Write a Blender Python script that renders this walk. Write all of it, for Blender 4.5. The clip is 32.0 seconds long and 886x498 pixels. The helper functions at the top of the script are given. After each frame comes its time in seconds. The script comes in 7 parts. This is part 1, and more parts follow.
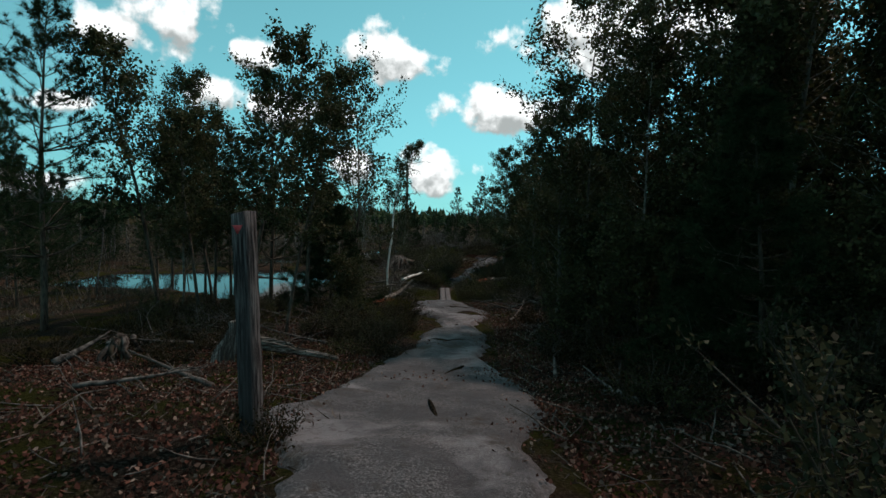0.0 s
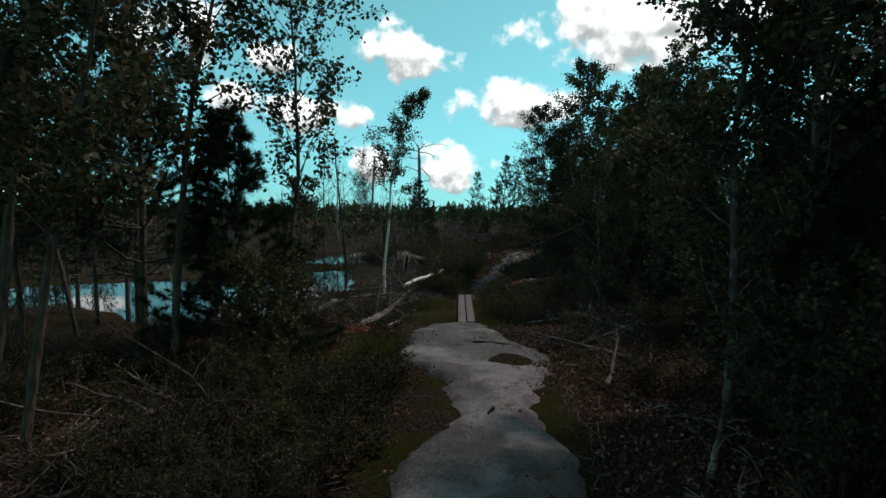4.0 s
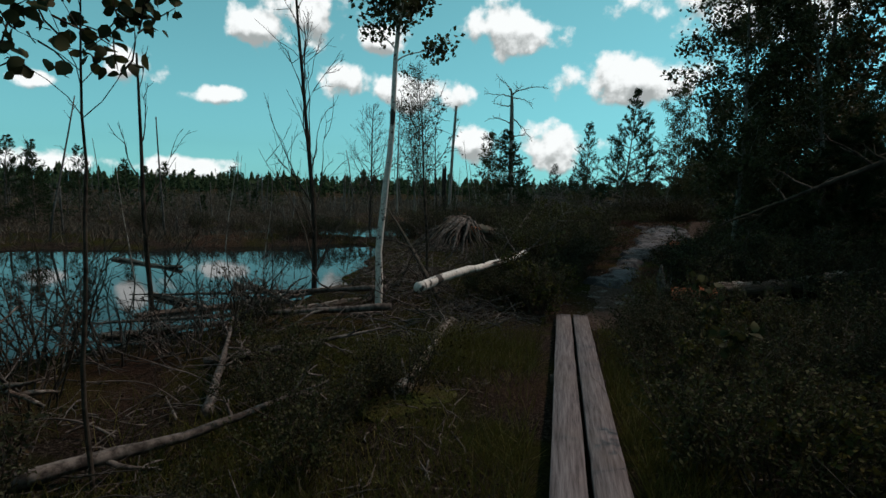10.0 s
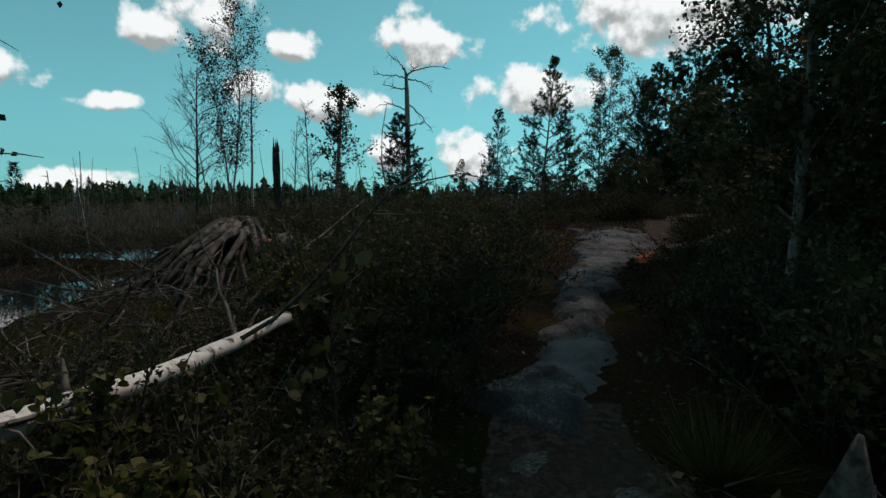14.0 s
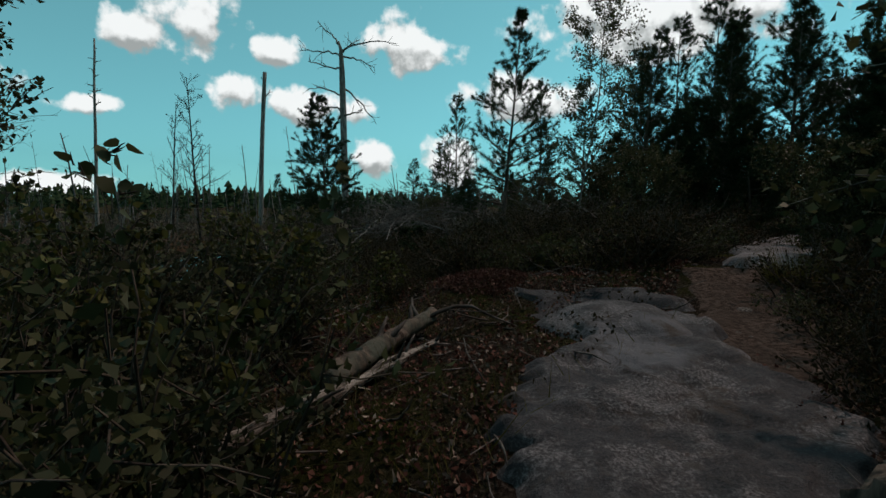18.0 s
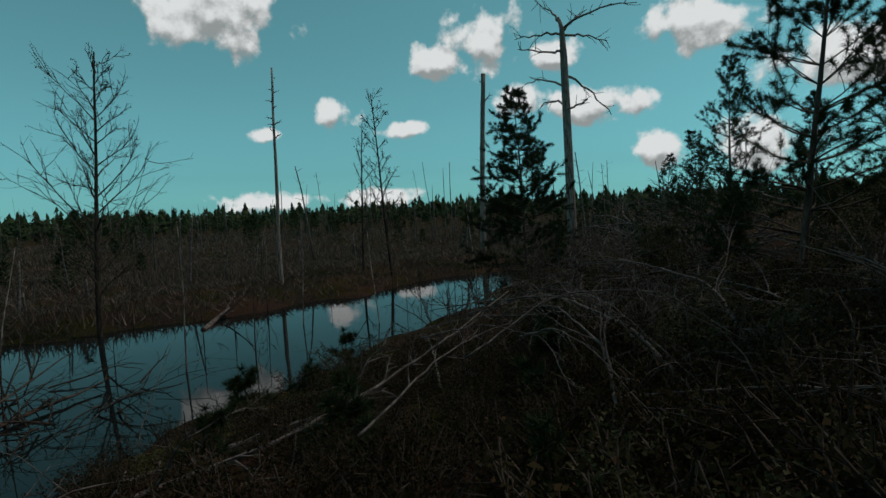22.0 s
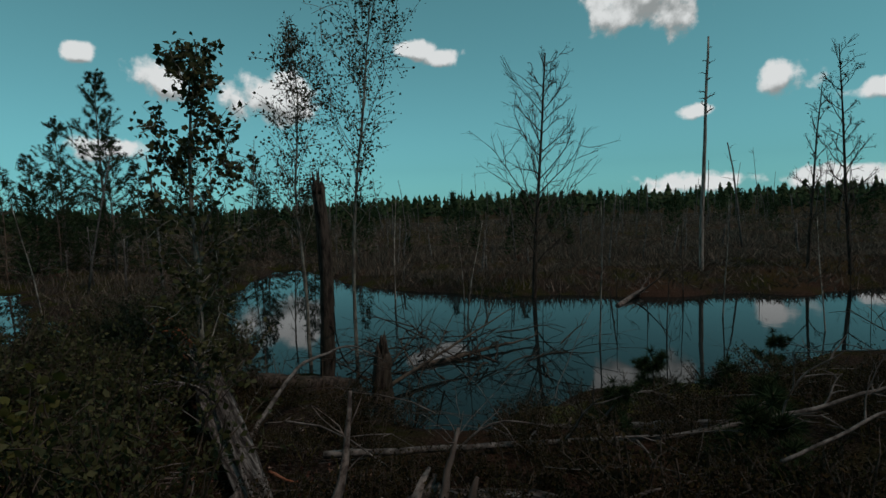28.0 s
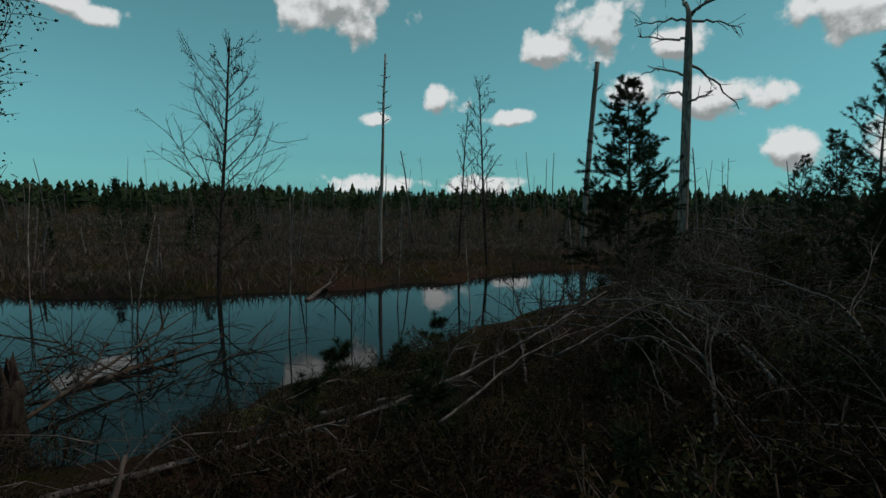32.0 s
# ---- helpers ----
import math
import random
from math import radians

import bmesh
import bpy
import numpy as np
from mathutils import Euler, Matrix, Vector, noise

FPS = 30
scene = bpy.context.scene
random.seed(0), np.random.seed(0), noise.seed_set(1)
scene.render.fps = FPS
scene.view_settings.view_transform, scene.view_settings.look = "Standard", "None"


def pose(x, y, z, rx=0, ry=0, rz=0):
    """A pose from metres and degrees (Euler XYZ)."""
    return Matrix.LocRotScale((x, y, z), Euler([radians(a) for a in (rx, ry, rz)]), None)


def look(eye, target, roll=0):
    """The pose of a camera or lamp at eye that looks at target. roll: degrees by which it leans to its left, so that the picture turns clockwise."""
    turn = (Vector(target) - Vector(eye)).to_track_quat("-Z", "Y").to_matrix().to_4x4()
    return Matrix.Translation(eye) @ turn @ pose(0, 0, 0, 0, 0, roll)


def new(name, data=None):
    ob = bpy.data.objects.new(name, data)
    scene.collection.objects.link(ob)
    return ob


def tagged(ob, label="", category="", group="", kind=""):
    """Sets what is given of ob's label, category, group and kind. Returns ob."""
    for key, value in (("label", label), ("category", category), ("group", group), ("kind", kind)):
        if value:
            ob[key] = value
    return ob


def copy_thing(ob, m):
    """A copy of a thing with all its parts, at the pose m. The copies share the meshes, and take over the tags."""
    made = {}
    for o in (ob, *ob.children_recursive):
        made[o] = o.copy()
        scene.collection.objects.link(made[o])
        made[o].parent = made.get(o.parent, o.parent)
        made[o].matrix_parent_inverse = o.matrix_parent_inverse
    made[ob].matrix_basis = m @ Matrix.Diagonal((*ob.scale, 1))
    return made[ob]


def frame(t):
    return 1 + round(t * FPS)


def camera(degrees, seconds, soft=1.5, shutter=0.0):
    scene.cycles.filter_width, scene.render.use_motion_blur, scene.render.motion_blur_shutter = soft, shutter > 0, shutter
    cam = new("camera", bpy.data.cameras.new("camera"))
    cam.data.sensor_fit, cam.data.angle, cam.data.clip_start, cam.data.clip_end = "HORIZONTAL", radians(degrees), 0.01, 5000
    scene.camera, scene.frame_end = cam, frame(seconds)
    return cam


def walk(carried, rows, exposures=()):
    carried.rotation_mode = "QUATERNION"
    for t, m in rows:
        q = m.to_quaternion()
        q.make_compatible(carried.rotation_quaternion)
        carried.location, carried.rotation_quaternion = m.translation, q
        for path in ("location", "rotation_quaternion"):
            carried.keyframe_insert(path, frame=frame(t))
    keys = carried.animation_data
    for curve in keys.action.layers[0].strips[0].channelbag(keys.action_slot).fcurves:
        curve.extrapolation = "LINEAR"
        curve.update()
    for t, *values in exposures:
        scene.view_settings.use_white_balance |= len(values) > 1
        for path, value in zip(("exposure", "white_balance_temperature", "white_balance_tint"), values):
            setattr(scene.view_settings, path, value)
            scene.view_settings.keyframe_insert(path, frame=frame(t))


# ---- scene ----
cam = camera(80.9, 32.0, soft=1.5)
# seconds, x, y, z, yaw, pitch, lean to the left
ROWS = [
    (0.0, -0.044, 1.697, 1.065, 0.24, -3.80, 1.98),
    (0.5, -0.045, 2.745, 0.999, 1.70, -3.81, 1.65),
    (1.0, -0.153, 3.679, 0.968, 3.04, -3.92, 1.72),
    (1.5, -0.264, 4.527, 0.896, 3.18, -4.04, 1.64),
    (2.0, -0.290, 5.381, 0.815, 3.03, -3.82, 1.05),
    (2.5, -0.262, 6.178, 0.694, 2.82, -3.79, 0.79),
    (3.0, -0.202, 6.946, 0.589, 2.63, -4.04, 1.42),
    (3.5, -0.075, 7.706, 0.529, 2.87, -4.16, 0.45),
    (5.5, 0.252, 11.179, 0.232, 1.57, -4.86, 0.90),
    (6.0, 0.361, 12.115, 0.133, 3.94, -5.13, 0.41),
    (6.5, 0.315, 12.989, 0.049, 9.14, -5.38, -0.21),
    (7.0, 0.210, 13.810, -0.046, 15.02, -6.04, -0.87),
    (7.5, 0.053, 14.612, -0.145, 18.69, -6.48, -1.21),
    (8.0, -0.050, 15.422, -0.194, 18.59, -6.70, -0.74),
    (8.5, -0.180, 16.215, -0.278, 18.27, -6.58, -0.70),
    (9.0, -0.192, 17.059, -0.381, 17.13, -6.43, -0.35),
    (9.5, -0.217, 17.913, -0.523, 15.59, -6.62, 0.52),
    (10.0, -0.131, 18.691, -0.688, 13.35, -6.57, 1.35),
    (10.5, 0.019, 19.662, -0.869, 11.46, -5.92, 1.94),
    (11.0, 0.190, 20.706, -0.940, 9.56, -5.38, 2.85),
    (11.5, 0.225, 21.660, -0.904, 9.31, -5.17, 2.57),
    (12.0, 0.214, 22.467, -0.962, 9.08, -5.05, 2.23),
    (12.5, 0.251, 23.289, -0.971, 8.77, -4.84, 1.63),
    (13.0, 0.236, 24.064, -1.017, 7.84, -4.67, 1.30),
    (13.5, 0.262, 24.730, -1.042, 5.97, -4.80, 0.57),
    (14.0, 0.275, 25.269, -1.100, 4.50, -5.55, 0.23),
    (14.5, 0.333, 25.751, -1.151, 3.35, -5.95, 0.39),
    (16.5, 1.224, 29.661, -1.016, 3.18, -5.12, 1.41),
    (17.0, 1.257, 30.284, -0.931, 3.02, -5.06, 0.90),
    (17.5, 1.410, 30.888, -0.938, 2.70, -5.04, 0.84),
    (18.0, 1.565, 31.614, -0.938, 2.74, -4.90, 0.53),
    (18.5, 1.708, 32.336, -0.881, 2.99, -4.77, 0.14),
    (19.0, 1.860, 33.076, -0.851, 3.26, -4.78, -0.42),
    (19.5, 1.975, 33.783, -0.843, 4.74, -4.76, -0.79),
    (20.0, 2.112, 34.348, -0.797, 6.97, -4.76, -1.55),
    (20.5, 2.281, 35.326, -0.711, 12.08, -5.01, -1.76),
    (21.0, 2.407, 36.150, -0.465, 20.18, -5.61, -3.24),
    (21.5, 2.284, 36.934, -0.287, 28.87, -4.99, -3.73),
    (22.0, 2.275, 36.945, -0.278, 33.08, -4.41, -2.81),
    (22.5, 2.272, 36.958, -0.272, 35.19, -3.74, -2.07),
    (23.0, 2.275, 36.959, -0.266, 37.33, -3.27, -1.54),
    (23.5, 2.276, 36.960, -0.263, 39.34, -2.92, -1.00),
    (24.0, 2.273, 36.963, -0.263, 41.90, -2.77, -0.54),
    (24.5, 2.259, 36.972, -0.268, 46.13, -2.88, -0.36),
    (25.0, 2.244, 36.982, -0.274, 51.93, -3.18, -0.79),
    (25.5, 2.237, 36.986, -0.277, 58.69, -3.47, -1.64),
    (26.0, 2.234, 36.986, -0.278, 65.77, -3.67, -2.30),
    (26.5, 2.235, 36.986, -0.277, 72.99, -3.73, -3.01),
    (28.5, 2.237, 36.984, -0.278, 77.19, -4.60, -2.03),
    (29.0, 2.238, 36.986, -0.277, 74.06, -4.97, -1.37),
    (29.5, 2.242, 36.987, -0.275, 70.36, -5.28, -1.17),
    (30.0, 2.243, 36.987, -0.275, 65.95, -5.25, -1.06),
    (30.5, 2.240, 36.990, -0.276, 60.83, -5.01, -0.92),
    (31.0, 2.241, 36.990, -0.275, 55.42, -5.19, -0.57),
    (31.5, 2.257, 36.983, -0.267, 49.67, -5.45, -0.08),
    (32.0, 2.258, 36.981, -0.267, 43.73, -5.47, 0.62),
]


def eye_pose(x, y, z, yaw, pitch, lean):
    a, b = radians(yaw), radians(pitch)
    way = Vector((-math.sin(a) * math.cos(b), math.cos(a) * math.cos(b), math.sin(b)))
    return look((x, y, z), Vector((x, y, z)) + way, lean)


walk(cam, [(r[0], eye_pose(*r[1:])) for r in ROWS],
     exposures=[(0.0, 0.28), (3.0, 0.40), (7.0, 0.20), (13.0, 0.0), (19.0, -0.05), (22.0, -0.40), (24.0, -0.50), (26.0, -0.42), (32.0, -0.42)])

# ---- light: broken cloud, the sun veiled ----
world = bpy.data.worlds.new("sky")
scene.world = world
world.use_nodes = True
wn, wl = world.node_tree.nodes, world.node_tree.links
sky = wn.new("ShaderNodeTexSky")
sky.sky_type = "NISHITA"
sky.sun_disc = False
sky.sun_elevation, sky.sun_rotation = radians(55), radians(47)
sky.air_density, sky.dust_density, sky.ozone_density = 1.0, 0.4, 1.0
pale = wn.new("ShaderNodeHueSaturation")
pale.inputs["Saturation"].default_value = 0.25
tint = wn.new("ShaderNodeMix")
tint.data_type, tint.blend_type = "RGBA", "MULTIPLY"
tint.inputs["Factor"].default_value = 1.0
tint.inputs["B"].default_value = (0.33, 0.90, 0.96, 1)
wl.new(sky.outputs["Color"], pale.inputs["Color"])
wl.new(pale.outputs["Color"], tint.inputs["A"])
wl.new(tint.outputs["Result"], wn["Background"].inputs["Color"])
wn["Background"].inputs["Strength"].default_value = 0.098

# fair-weather clouds: azimuth to the left of the trail, height above the horizon, width, height (degrees)
CLOUDS = [
    (55.6, 19.8, 12.3, 6.5), (32.6, 15.2, 7.6, 3.8), (27.8, 17.2, 8.2, 4.8), (44.3, 10.7, 4.9, 2.8), (50.8, 8.5, 2.7, 1.6), (36.2, 8.8, 4.5, 1.9),
    (23.6, 10.8, 6.0, 3.2), (17.0, 9.9, 10.2, 3.6), (20.0, 15.2, 5.0, 3.0), (50.0, 1.6, 11.3, 2.3), (76.4, 15.6, 3.6, 1.8), (6.8, 16.6, 10.8, 5.2)]
CLOUDS += [
    (-6.5, 11.2, 13.5, 5.0), (1.7, 4.5, 8.9, 4.8), (40.1, 1.3, 9.4, 2.2), (-18.8, 18.4, 22.2, 7.8), (-33.9, 10.2, 3.8, 2.3), (104.3, 12.8, 5.3, 3.6),
    (94.5, 11.5, 8.2, 4.3), (109.1, 6.6, 6.0, 2.2), (111.0, 14.7, 2.6, 1.7), (79.9, 16.4, 5.7, 1.8), (10.5, 5.0, 5.0, 3.6)]
cloud_rng = np.random.default_rng(3)
for k in range(26):
    # the same kind of sky goes on all round and overhead
    CLOUDS.append((125 + 190 * cloud_rng.random(), 5 + 40 * cloud_rng.random(), 8 + 10 * cloud_rng.random(), 3 + 4 * cloud_rng.random()))
for k in range(12):
    CLOUDS.append((360 * cloud_rng.random(), 42 + 40 * cloud_rng.random(), 14 + 10 * cloud_rng.random(), 8 + 8 * cloud_rng.random()))


def cloud_field():
    """Nearness to the closest cloud: 1 at its heart, 0 at its rim."""
    g = bpy.data.node_groups.new("cloud_field", "ShaderNodeTree")
    g.interface.new_socket("Direction", in_out="INPUT", socket_type="NodeSocketVector")
    g.interface.new_socket("Depth", in_out="OUTPUT", socket_type="NodeSocketFloat")
    n, l = g.nodes, g.links
    way, out = n.new("NodeGroupInput"), n.new("NodeGroupOutput")
    best = None
    for az, el, w, h in CLOUDS:
        place = n.new("ShaderNodeMapping")
        place.vector_type = "TEXTURE"
        e, a = radians(el), radians(az)
        place.inputs["Location"].default_value = (-math.sin(a) * math.cos(e), math.cos(a) * math.cos(e), math.sin(e))
        place.inputs["Rotation"].default_value = (e, 0, a)
        place.inputs["Scale"].default_value = (radians(w) * 0.56, 0.2, radians(h) * 0.60)
        size = n.new("ShaderNodeVectorMath")
        size.operation = "LENGTH"
        l.new(way.outputs["Direction"], place.inputs["Vector"])
        l.new(place.outputs["Vector"], size.inputs[0])
        if best is None:
            best = size.outputs["Value"]
        else:
            least = n.new("ShaderNodeMath")
            least.operation = "MINIMUM"
            l.new(best, least.inputs[0])
            l.new(size.outputs["Value"], least.inputs[1])
            best = least.outputs["Value"]
    turn = n.new("ShaderNodeMath")
    turn.operation = "SUBTRACT"
    turn.inputs[0].default_value = 1.0
    l.new(best, turn.inputs[1])
    billow = n.new("ShaderNodeTexNoise")
    billow.inputs["Scale"].default_value, billow.inputs["Detail"].default_value, billow.inputs["Roughness"].default_value = 18.0, 7.0, 0.52
    l.new(way.outputs["Direction"], billow.inputs["Vector"])
    swell = n.new("ShaderNodeMath")
    swell.operation = "MULTIPLY_ADD"
    swell.inputs[1].default_value = 2.5
    l.new(billow.outputs["Fac"], swell.inputs[0])
    l.new(turn.outputs["Value"], swell.inputs[2])
    less = n.new("ShaderNodeMath")
    less.operation = "SUBTRACT"
    less.inputs[1].default_value = 1.30
    l.new(swell.outputs["Value"], less.inputs[0])
    l.new(less.outputs["Value"], out.inputs["Depth"])
    return g


FIELD = cloud_field()


def cloud_depth(shift):
    """The field, read in the sky's direction moved up by shift."""
    tc, up, g = wn.new("ShaderNodeTexCoord"), wn.new("ShaderNodeVectorMath"), wn.new("ShaderNodeGroup")
    up.inputs[1].default_value = (0, 0, shift)
    g.node_tree = FIELD
    wl.new(tc.outputs["Generated"], up.inputs[0])
    wl.new(up.outputs["Vector"], g.inputs["Direction"])
    return g.outputs["Depth"]


def eased(value, lo, hi):
    m = wn.new("ShaderNodeMapRange")
    m.interpolation_type = "SMOOTHSTEP"
    m.inputs["From Min"].default_value, m.inputs["From Max"].default_value = lo, hi
    wl.new(value, m.inputs["Value"])
    return m.outputs["Result"]


here, above = cloud_depth(0.0), cloud_depth(0.022)
slope = wn.new("ShaderNodeMath")
slope.operation = "SUBTRACT"
wl.new(here, slope.inputs[0])
wl.new(above, slope.inputs[1])
cloud_tone = wn.new("ShaderNodeMix")
cloud_tone.data_type = "RGBA"
cloud_tone.inputs["A"].default_value, cloud_tone.inputs["B"].default_value = (0.36, 0.39, 0.39, 1), (0.92, 0.95, 0.95, 1)
wl.new(eased(slope.outputs["Value"], -0.45, 0.30), cloud_tone.inputs["Factor"])
cloud_light, cover = wn.new("ShaderNodeBackground"), wn.new("ShaderNodeMixShader")
wl.new(cloud_tone.outputs["Result"], cloud_light.inputs["Color"])
wl.new(eased(here, 0.0, 0.42), cover.inputs["Fac"])
wl.new(wn["Background"].outputs["Background"], cover.inputs[1])
wl.new(cloud_light.outputs["Background"], cover.inputs[2])
wl.new(cover.outputs["Shader"], wn["World Output"].inputs["Surface"])

sun_data = bpy.data.lights.new("sun", "SUN")
sun_data.energy, sun_data.angle, sun_data.color = 1.9, radians(3), (1.0, 0.72, 0.61)
sun = new("sun", sun_data)
sun.matrix_world = look((0, 0, 40), (-14, -13, 12.7))

# ---- mesh helpers ----
RNG = np.random.default_rng(7)


class Builder:
    """Gathers faces of one mesh: triangles and quads."""

    def __init__(self):
        self.v, self.q, self.t, self.n = [], [], [], 0

    def add(self, verts, quads=None, tris=None):
        verts = np.asarray(verts, float).reshape(-1, 3)
        if quads is not None and len(quads):
            self.q.append(np.asarray(quads, int) + self.n)
        if tris is not None and len(tris):
            self.t.append(np.asarray(tris, int) + self.n)
        self.v.append(verts)
        self.n += len(verts)

    def tube(self, pts, radii, sides=6, cap=True, rough=0.0, rng=RNG, flute=0.0):
        """A tapered round stem along pts."""
        pts = np.asarray(pts, float)
        radii = np.asarray(radii, float)
        n = len(pts)
        d = np.gradient(pts, axis=0)
        d /= np.linalg.norm(d, axis=1)[:, None] + 1e-9
        ref = np.where(np.abs(d[:, 2:3]) < 0.9, np.array([[0, 0, 1.0]]), np.array([[1.0, 0, 0]]))
        a = np.cross(d, ref)
        a /= np.linalg.norm(a, axis=1)[:, None] + 1e-9
        b = np.cross(d, a)
        ang = np.linspace(0, 2 * np.pi, sides, endpoint=False)
        rr = radii[:, None] * (1 + rough * rng.normal(size=(n, sides)))
        if flute:
            rr = rr * (1 + flute * rng.normal(size=(1, sides)))
        ring = pts[:, None] + rr[..., None] * (np.cos(ang)[None, :, None] * a[:, None] + np.sin(ang)[None, :, None] * b[:, None])
        i = np.arange(n - 1)[:, None] * sides
        k = np.arange(sides)[None]
        k2 = (k + 1) % sides
        quads = np.stack([i + k, i + k2, i + sides + k2, i + sides + k], -1).reshape(-1, 4)
        verts = ring.reshape(-1, 3)
        tris = []
        if cap:
            verts = np.vstack([verts, pts[0], pts[-1]])
            m = n * sides
            for j in range(sides):
                tris.append((m, (j + 1) % sides, j))
                tris.append((m + 1, m - sides + j, m - sides + (j + 1) % sides))
        self.add(verts, quads, tris)

    def leaves(self, pos, size, rng=RNG, droop=0.3, aspect=0.75, fold=0.15):
        """Broad leaves as folded rhombs at pos, each turned its own way."""
        pos = np.asarray(pos, float)
        n = len(pos)
        if n == 0:
            return
        d = rng.normal(size=(n, 3))
        d[:, 2] -= droop
        d /= np.linalg.norm(d, axis=1)[:, None]
        s = rng.normal(size=(n, 3))
        s -= d * (s * d).sum(1)[:, None]
        s /= np.linalg.norm(s, axis=1)[:, None]
        up = np.cross(d, s)
        L = np.asarray(size) * (0.7 + 0.6 * rng.random(n))
        L = L[:, None]
        w = L * aspect * 0.5
        v = np.stack([pos, pos + d * L * 0.45 + s * w + up * fold * L, pos + d * L, pos + d * L * 0.45 - s * w + up * fold * L], 1)
        self.add(v.reshape(-1, 3), np.arange(n * 4).reshape(-1, 4))

    def ovals(self, pos, size, rng=RNG, droop=0.4):
        """Larger leaves with an oval outline, bowed along their length."""
        pos = np.asarray(pos, float)
        n = len(pos)
        d = rng.normal(size=(n, 3))
        d[:, 2] -= droop
        d /= np.linalg.norm(d, axis=1)[:, None]
        s = rng.normal(size=(n, 3))
        s -= d * (s * d).sum(1)[:, None]
        s /= np.linalg.norm(s, axis=1)[:, None]
        up = np.cross(d, s)
        L = (size * (0.7 + 0.6 * rng.random(n)))[:, None]
        rim = []
        for f, w, h in ((0, 0, 0), (0.18, 0.30, 0.07), (0.5, 0.40, 0.13), (0.8, 0.24, 0.08), (1, 0, 0)):
            rim.append((pos + d * L * f + up * L * h, s * L * w))
        v = np.stack([rim[0][0], rim[1][0] + rim[1][1], rim[2][0] + rim[2][1], rim[3][0] + rim[3][1], rim[4][0], rim[3][0] - rim[3][1], rim[2][0] - rim[2][1], rim[1][0] - rim[1][1]], 1)
        i = np.arange(n)[:, None] * 8
        quads = np.vstack([i + np.array([[1, 2, 6, 7]]), i + np.array([[2, 3, 5, 6]])])
        tris = np.vstack([i + np.array([[0, 1, 7]]), i + np.array([[3, 4, 5]])])
        self.add(v.reshape(-1, 3), quads, tris)

    def blades(self, pos, way, width, rng=RNG):
        """Needles or grass: thin triangles from pos along way."""
        pos, way = np.asarray(pos, float), np.asarray(way, float)
        n = len(pos)
        s = np.cross(way, rng.normal(size=(n, 3)))
        s /= np.linalg.norm(s, axis=1)[:, None] + 1e-9
        s *= np.asarray(width).reshape(-1, 1) * 0.5
        v = np.stack([pos - s, pos + s, pos + way], 1)
        self.add(v.reshape(-1, 3), None, np.arange(n * 3).reshape(-1, 3))

    def mesh(self, name, material, smooth=False):
        me = bpy.data.meshes.new(name)
        v = np.vstack(self.v) if self.v else np.zeros((0, 3))
        q = np.vstack(self.q) if self.q else np.zeros((0, 4), int)
        t = np.vstack(self.t) if self.t else np.zeros((0, 3), int)
        me.vertices.add(len(v))
        me.vertices.foreach_set("co", v.astype(np.float32).ravel())
        me.loops.add(q.size + t.size)
        me.loops.foreach_set("vertex_index", np.r_[q.ravel(), t.ravel()].astype(np.int32))
        me.polygons.add(len(q) + len(t))
        me.polygons.foreach_set("loop_start", np.r_[np.arange(len(q)) * 4, q.size + np.arange(len(t)) * 3].astype(np.int32))
        me.update(calc_edges=True)
        if smooth:
            me.polygons.foreach_set("use_smooth", np.ones(len(me.polygons), bool))
        if material:
            me.materials.append(material)
        return me


def part(name, builder, material, parent=None, label="", smooth=False):
    ob = new(name, builder.mesh(name, material, smooth))
    if parent is not None:
        ob.parent = parent
    if label:
        tagged(ob, label)
    return ob


def base(name, m, label, category, group="", kind=""):
    """The Empty at the foot of a thing."""
    ob = new(name)
    ob.empty_display_size = 0.1
    ob.matrix_world = m
    return tagged(ob, label, category, group, kind)


# ---- materials ----
def material(name, roughness=0.8, specular=0.3):
    m = bpy.data.materials.new(name)
    m.use_nodes = True
    b = m.node_tree.nodes["Principled BSDF"]
    b.inputs["Roughness"].default_value = roughness
    b.inputs["Specular IOR Level"].default_value = specular
    return m, m.node_tree.nodes, m.node_tree.links, b


def coords(n, l, scale=(1, 1, 1), which="Object"):
    tc, mp = n.new("ShaderNodeTexCoord"), n.new("ShaderNodeMapping")
    mp.inputs["Scale"].default_value = scale
    l.new(tc.outputs[which], mp.inputs["Vector"])
    return mp.outputs["Vector"]


def noise_tex(n, l, vec, scale, detail=5.0, rough=0.6):
    t = n.new("ShaderNodeTexNoise")
    t.inputs["Scale"].default_value, t.inputs["Detail"].default_value, t.inputs["Roughness"].default_value = scale, detail, rough
    l.new(vec, t.inputs["Vector"])
    return t.outputs["Fac"]


def ramp(n, l, fac, stops):
    r = n.new("ShaderNodeValToRGB")
    e = r.color_ramp.elements
    while len(e) < len(stops):
        e.new(0.5)
    for el, (p, c) in zip(e, stops):
        el.position, el.color = p, (*c, 1)
    l.new(fac, r.inputs["Fac"])
    return r.outputs["Color"]


def mix(n, l, fac, a, b, blend="MIX"):
    m = n.new("ShaderNodeMix")
    m.data_type, m.blend_type = "RGBA", blend
    for s, v in (("Factor", fac), ("A", a), ("B", b)):
        if isinstance(v, (int, float)):
            m.inputs[s].default_value = v
        elif isinstance(v, tuple):
            m.inputs[s].default_value = (*v, 1)
        else:
            l.new(v, m.inputs[s])
    return m.outputs["Result"]


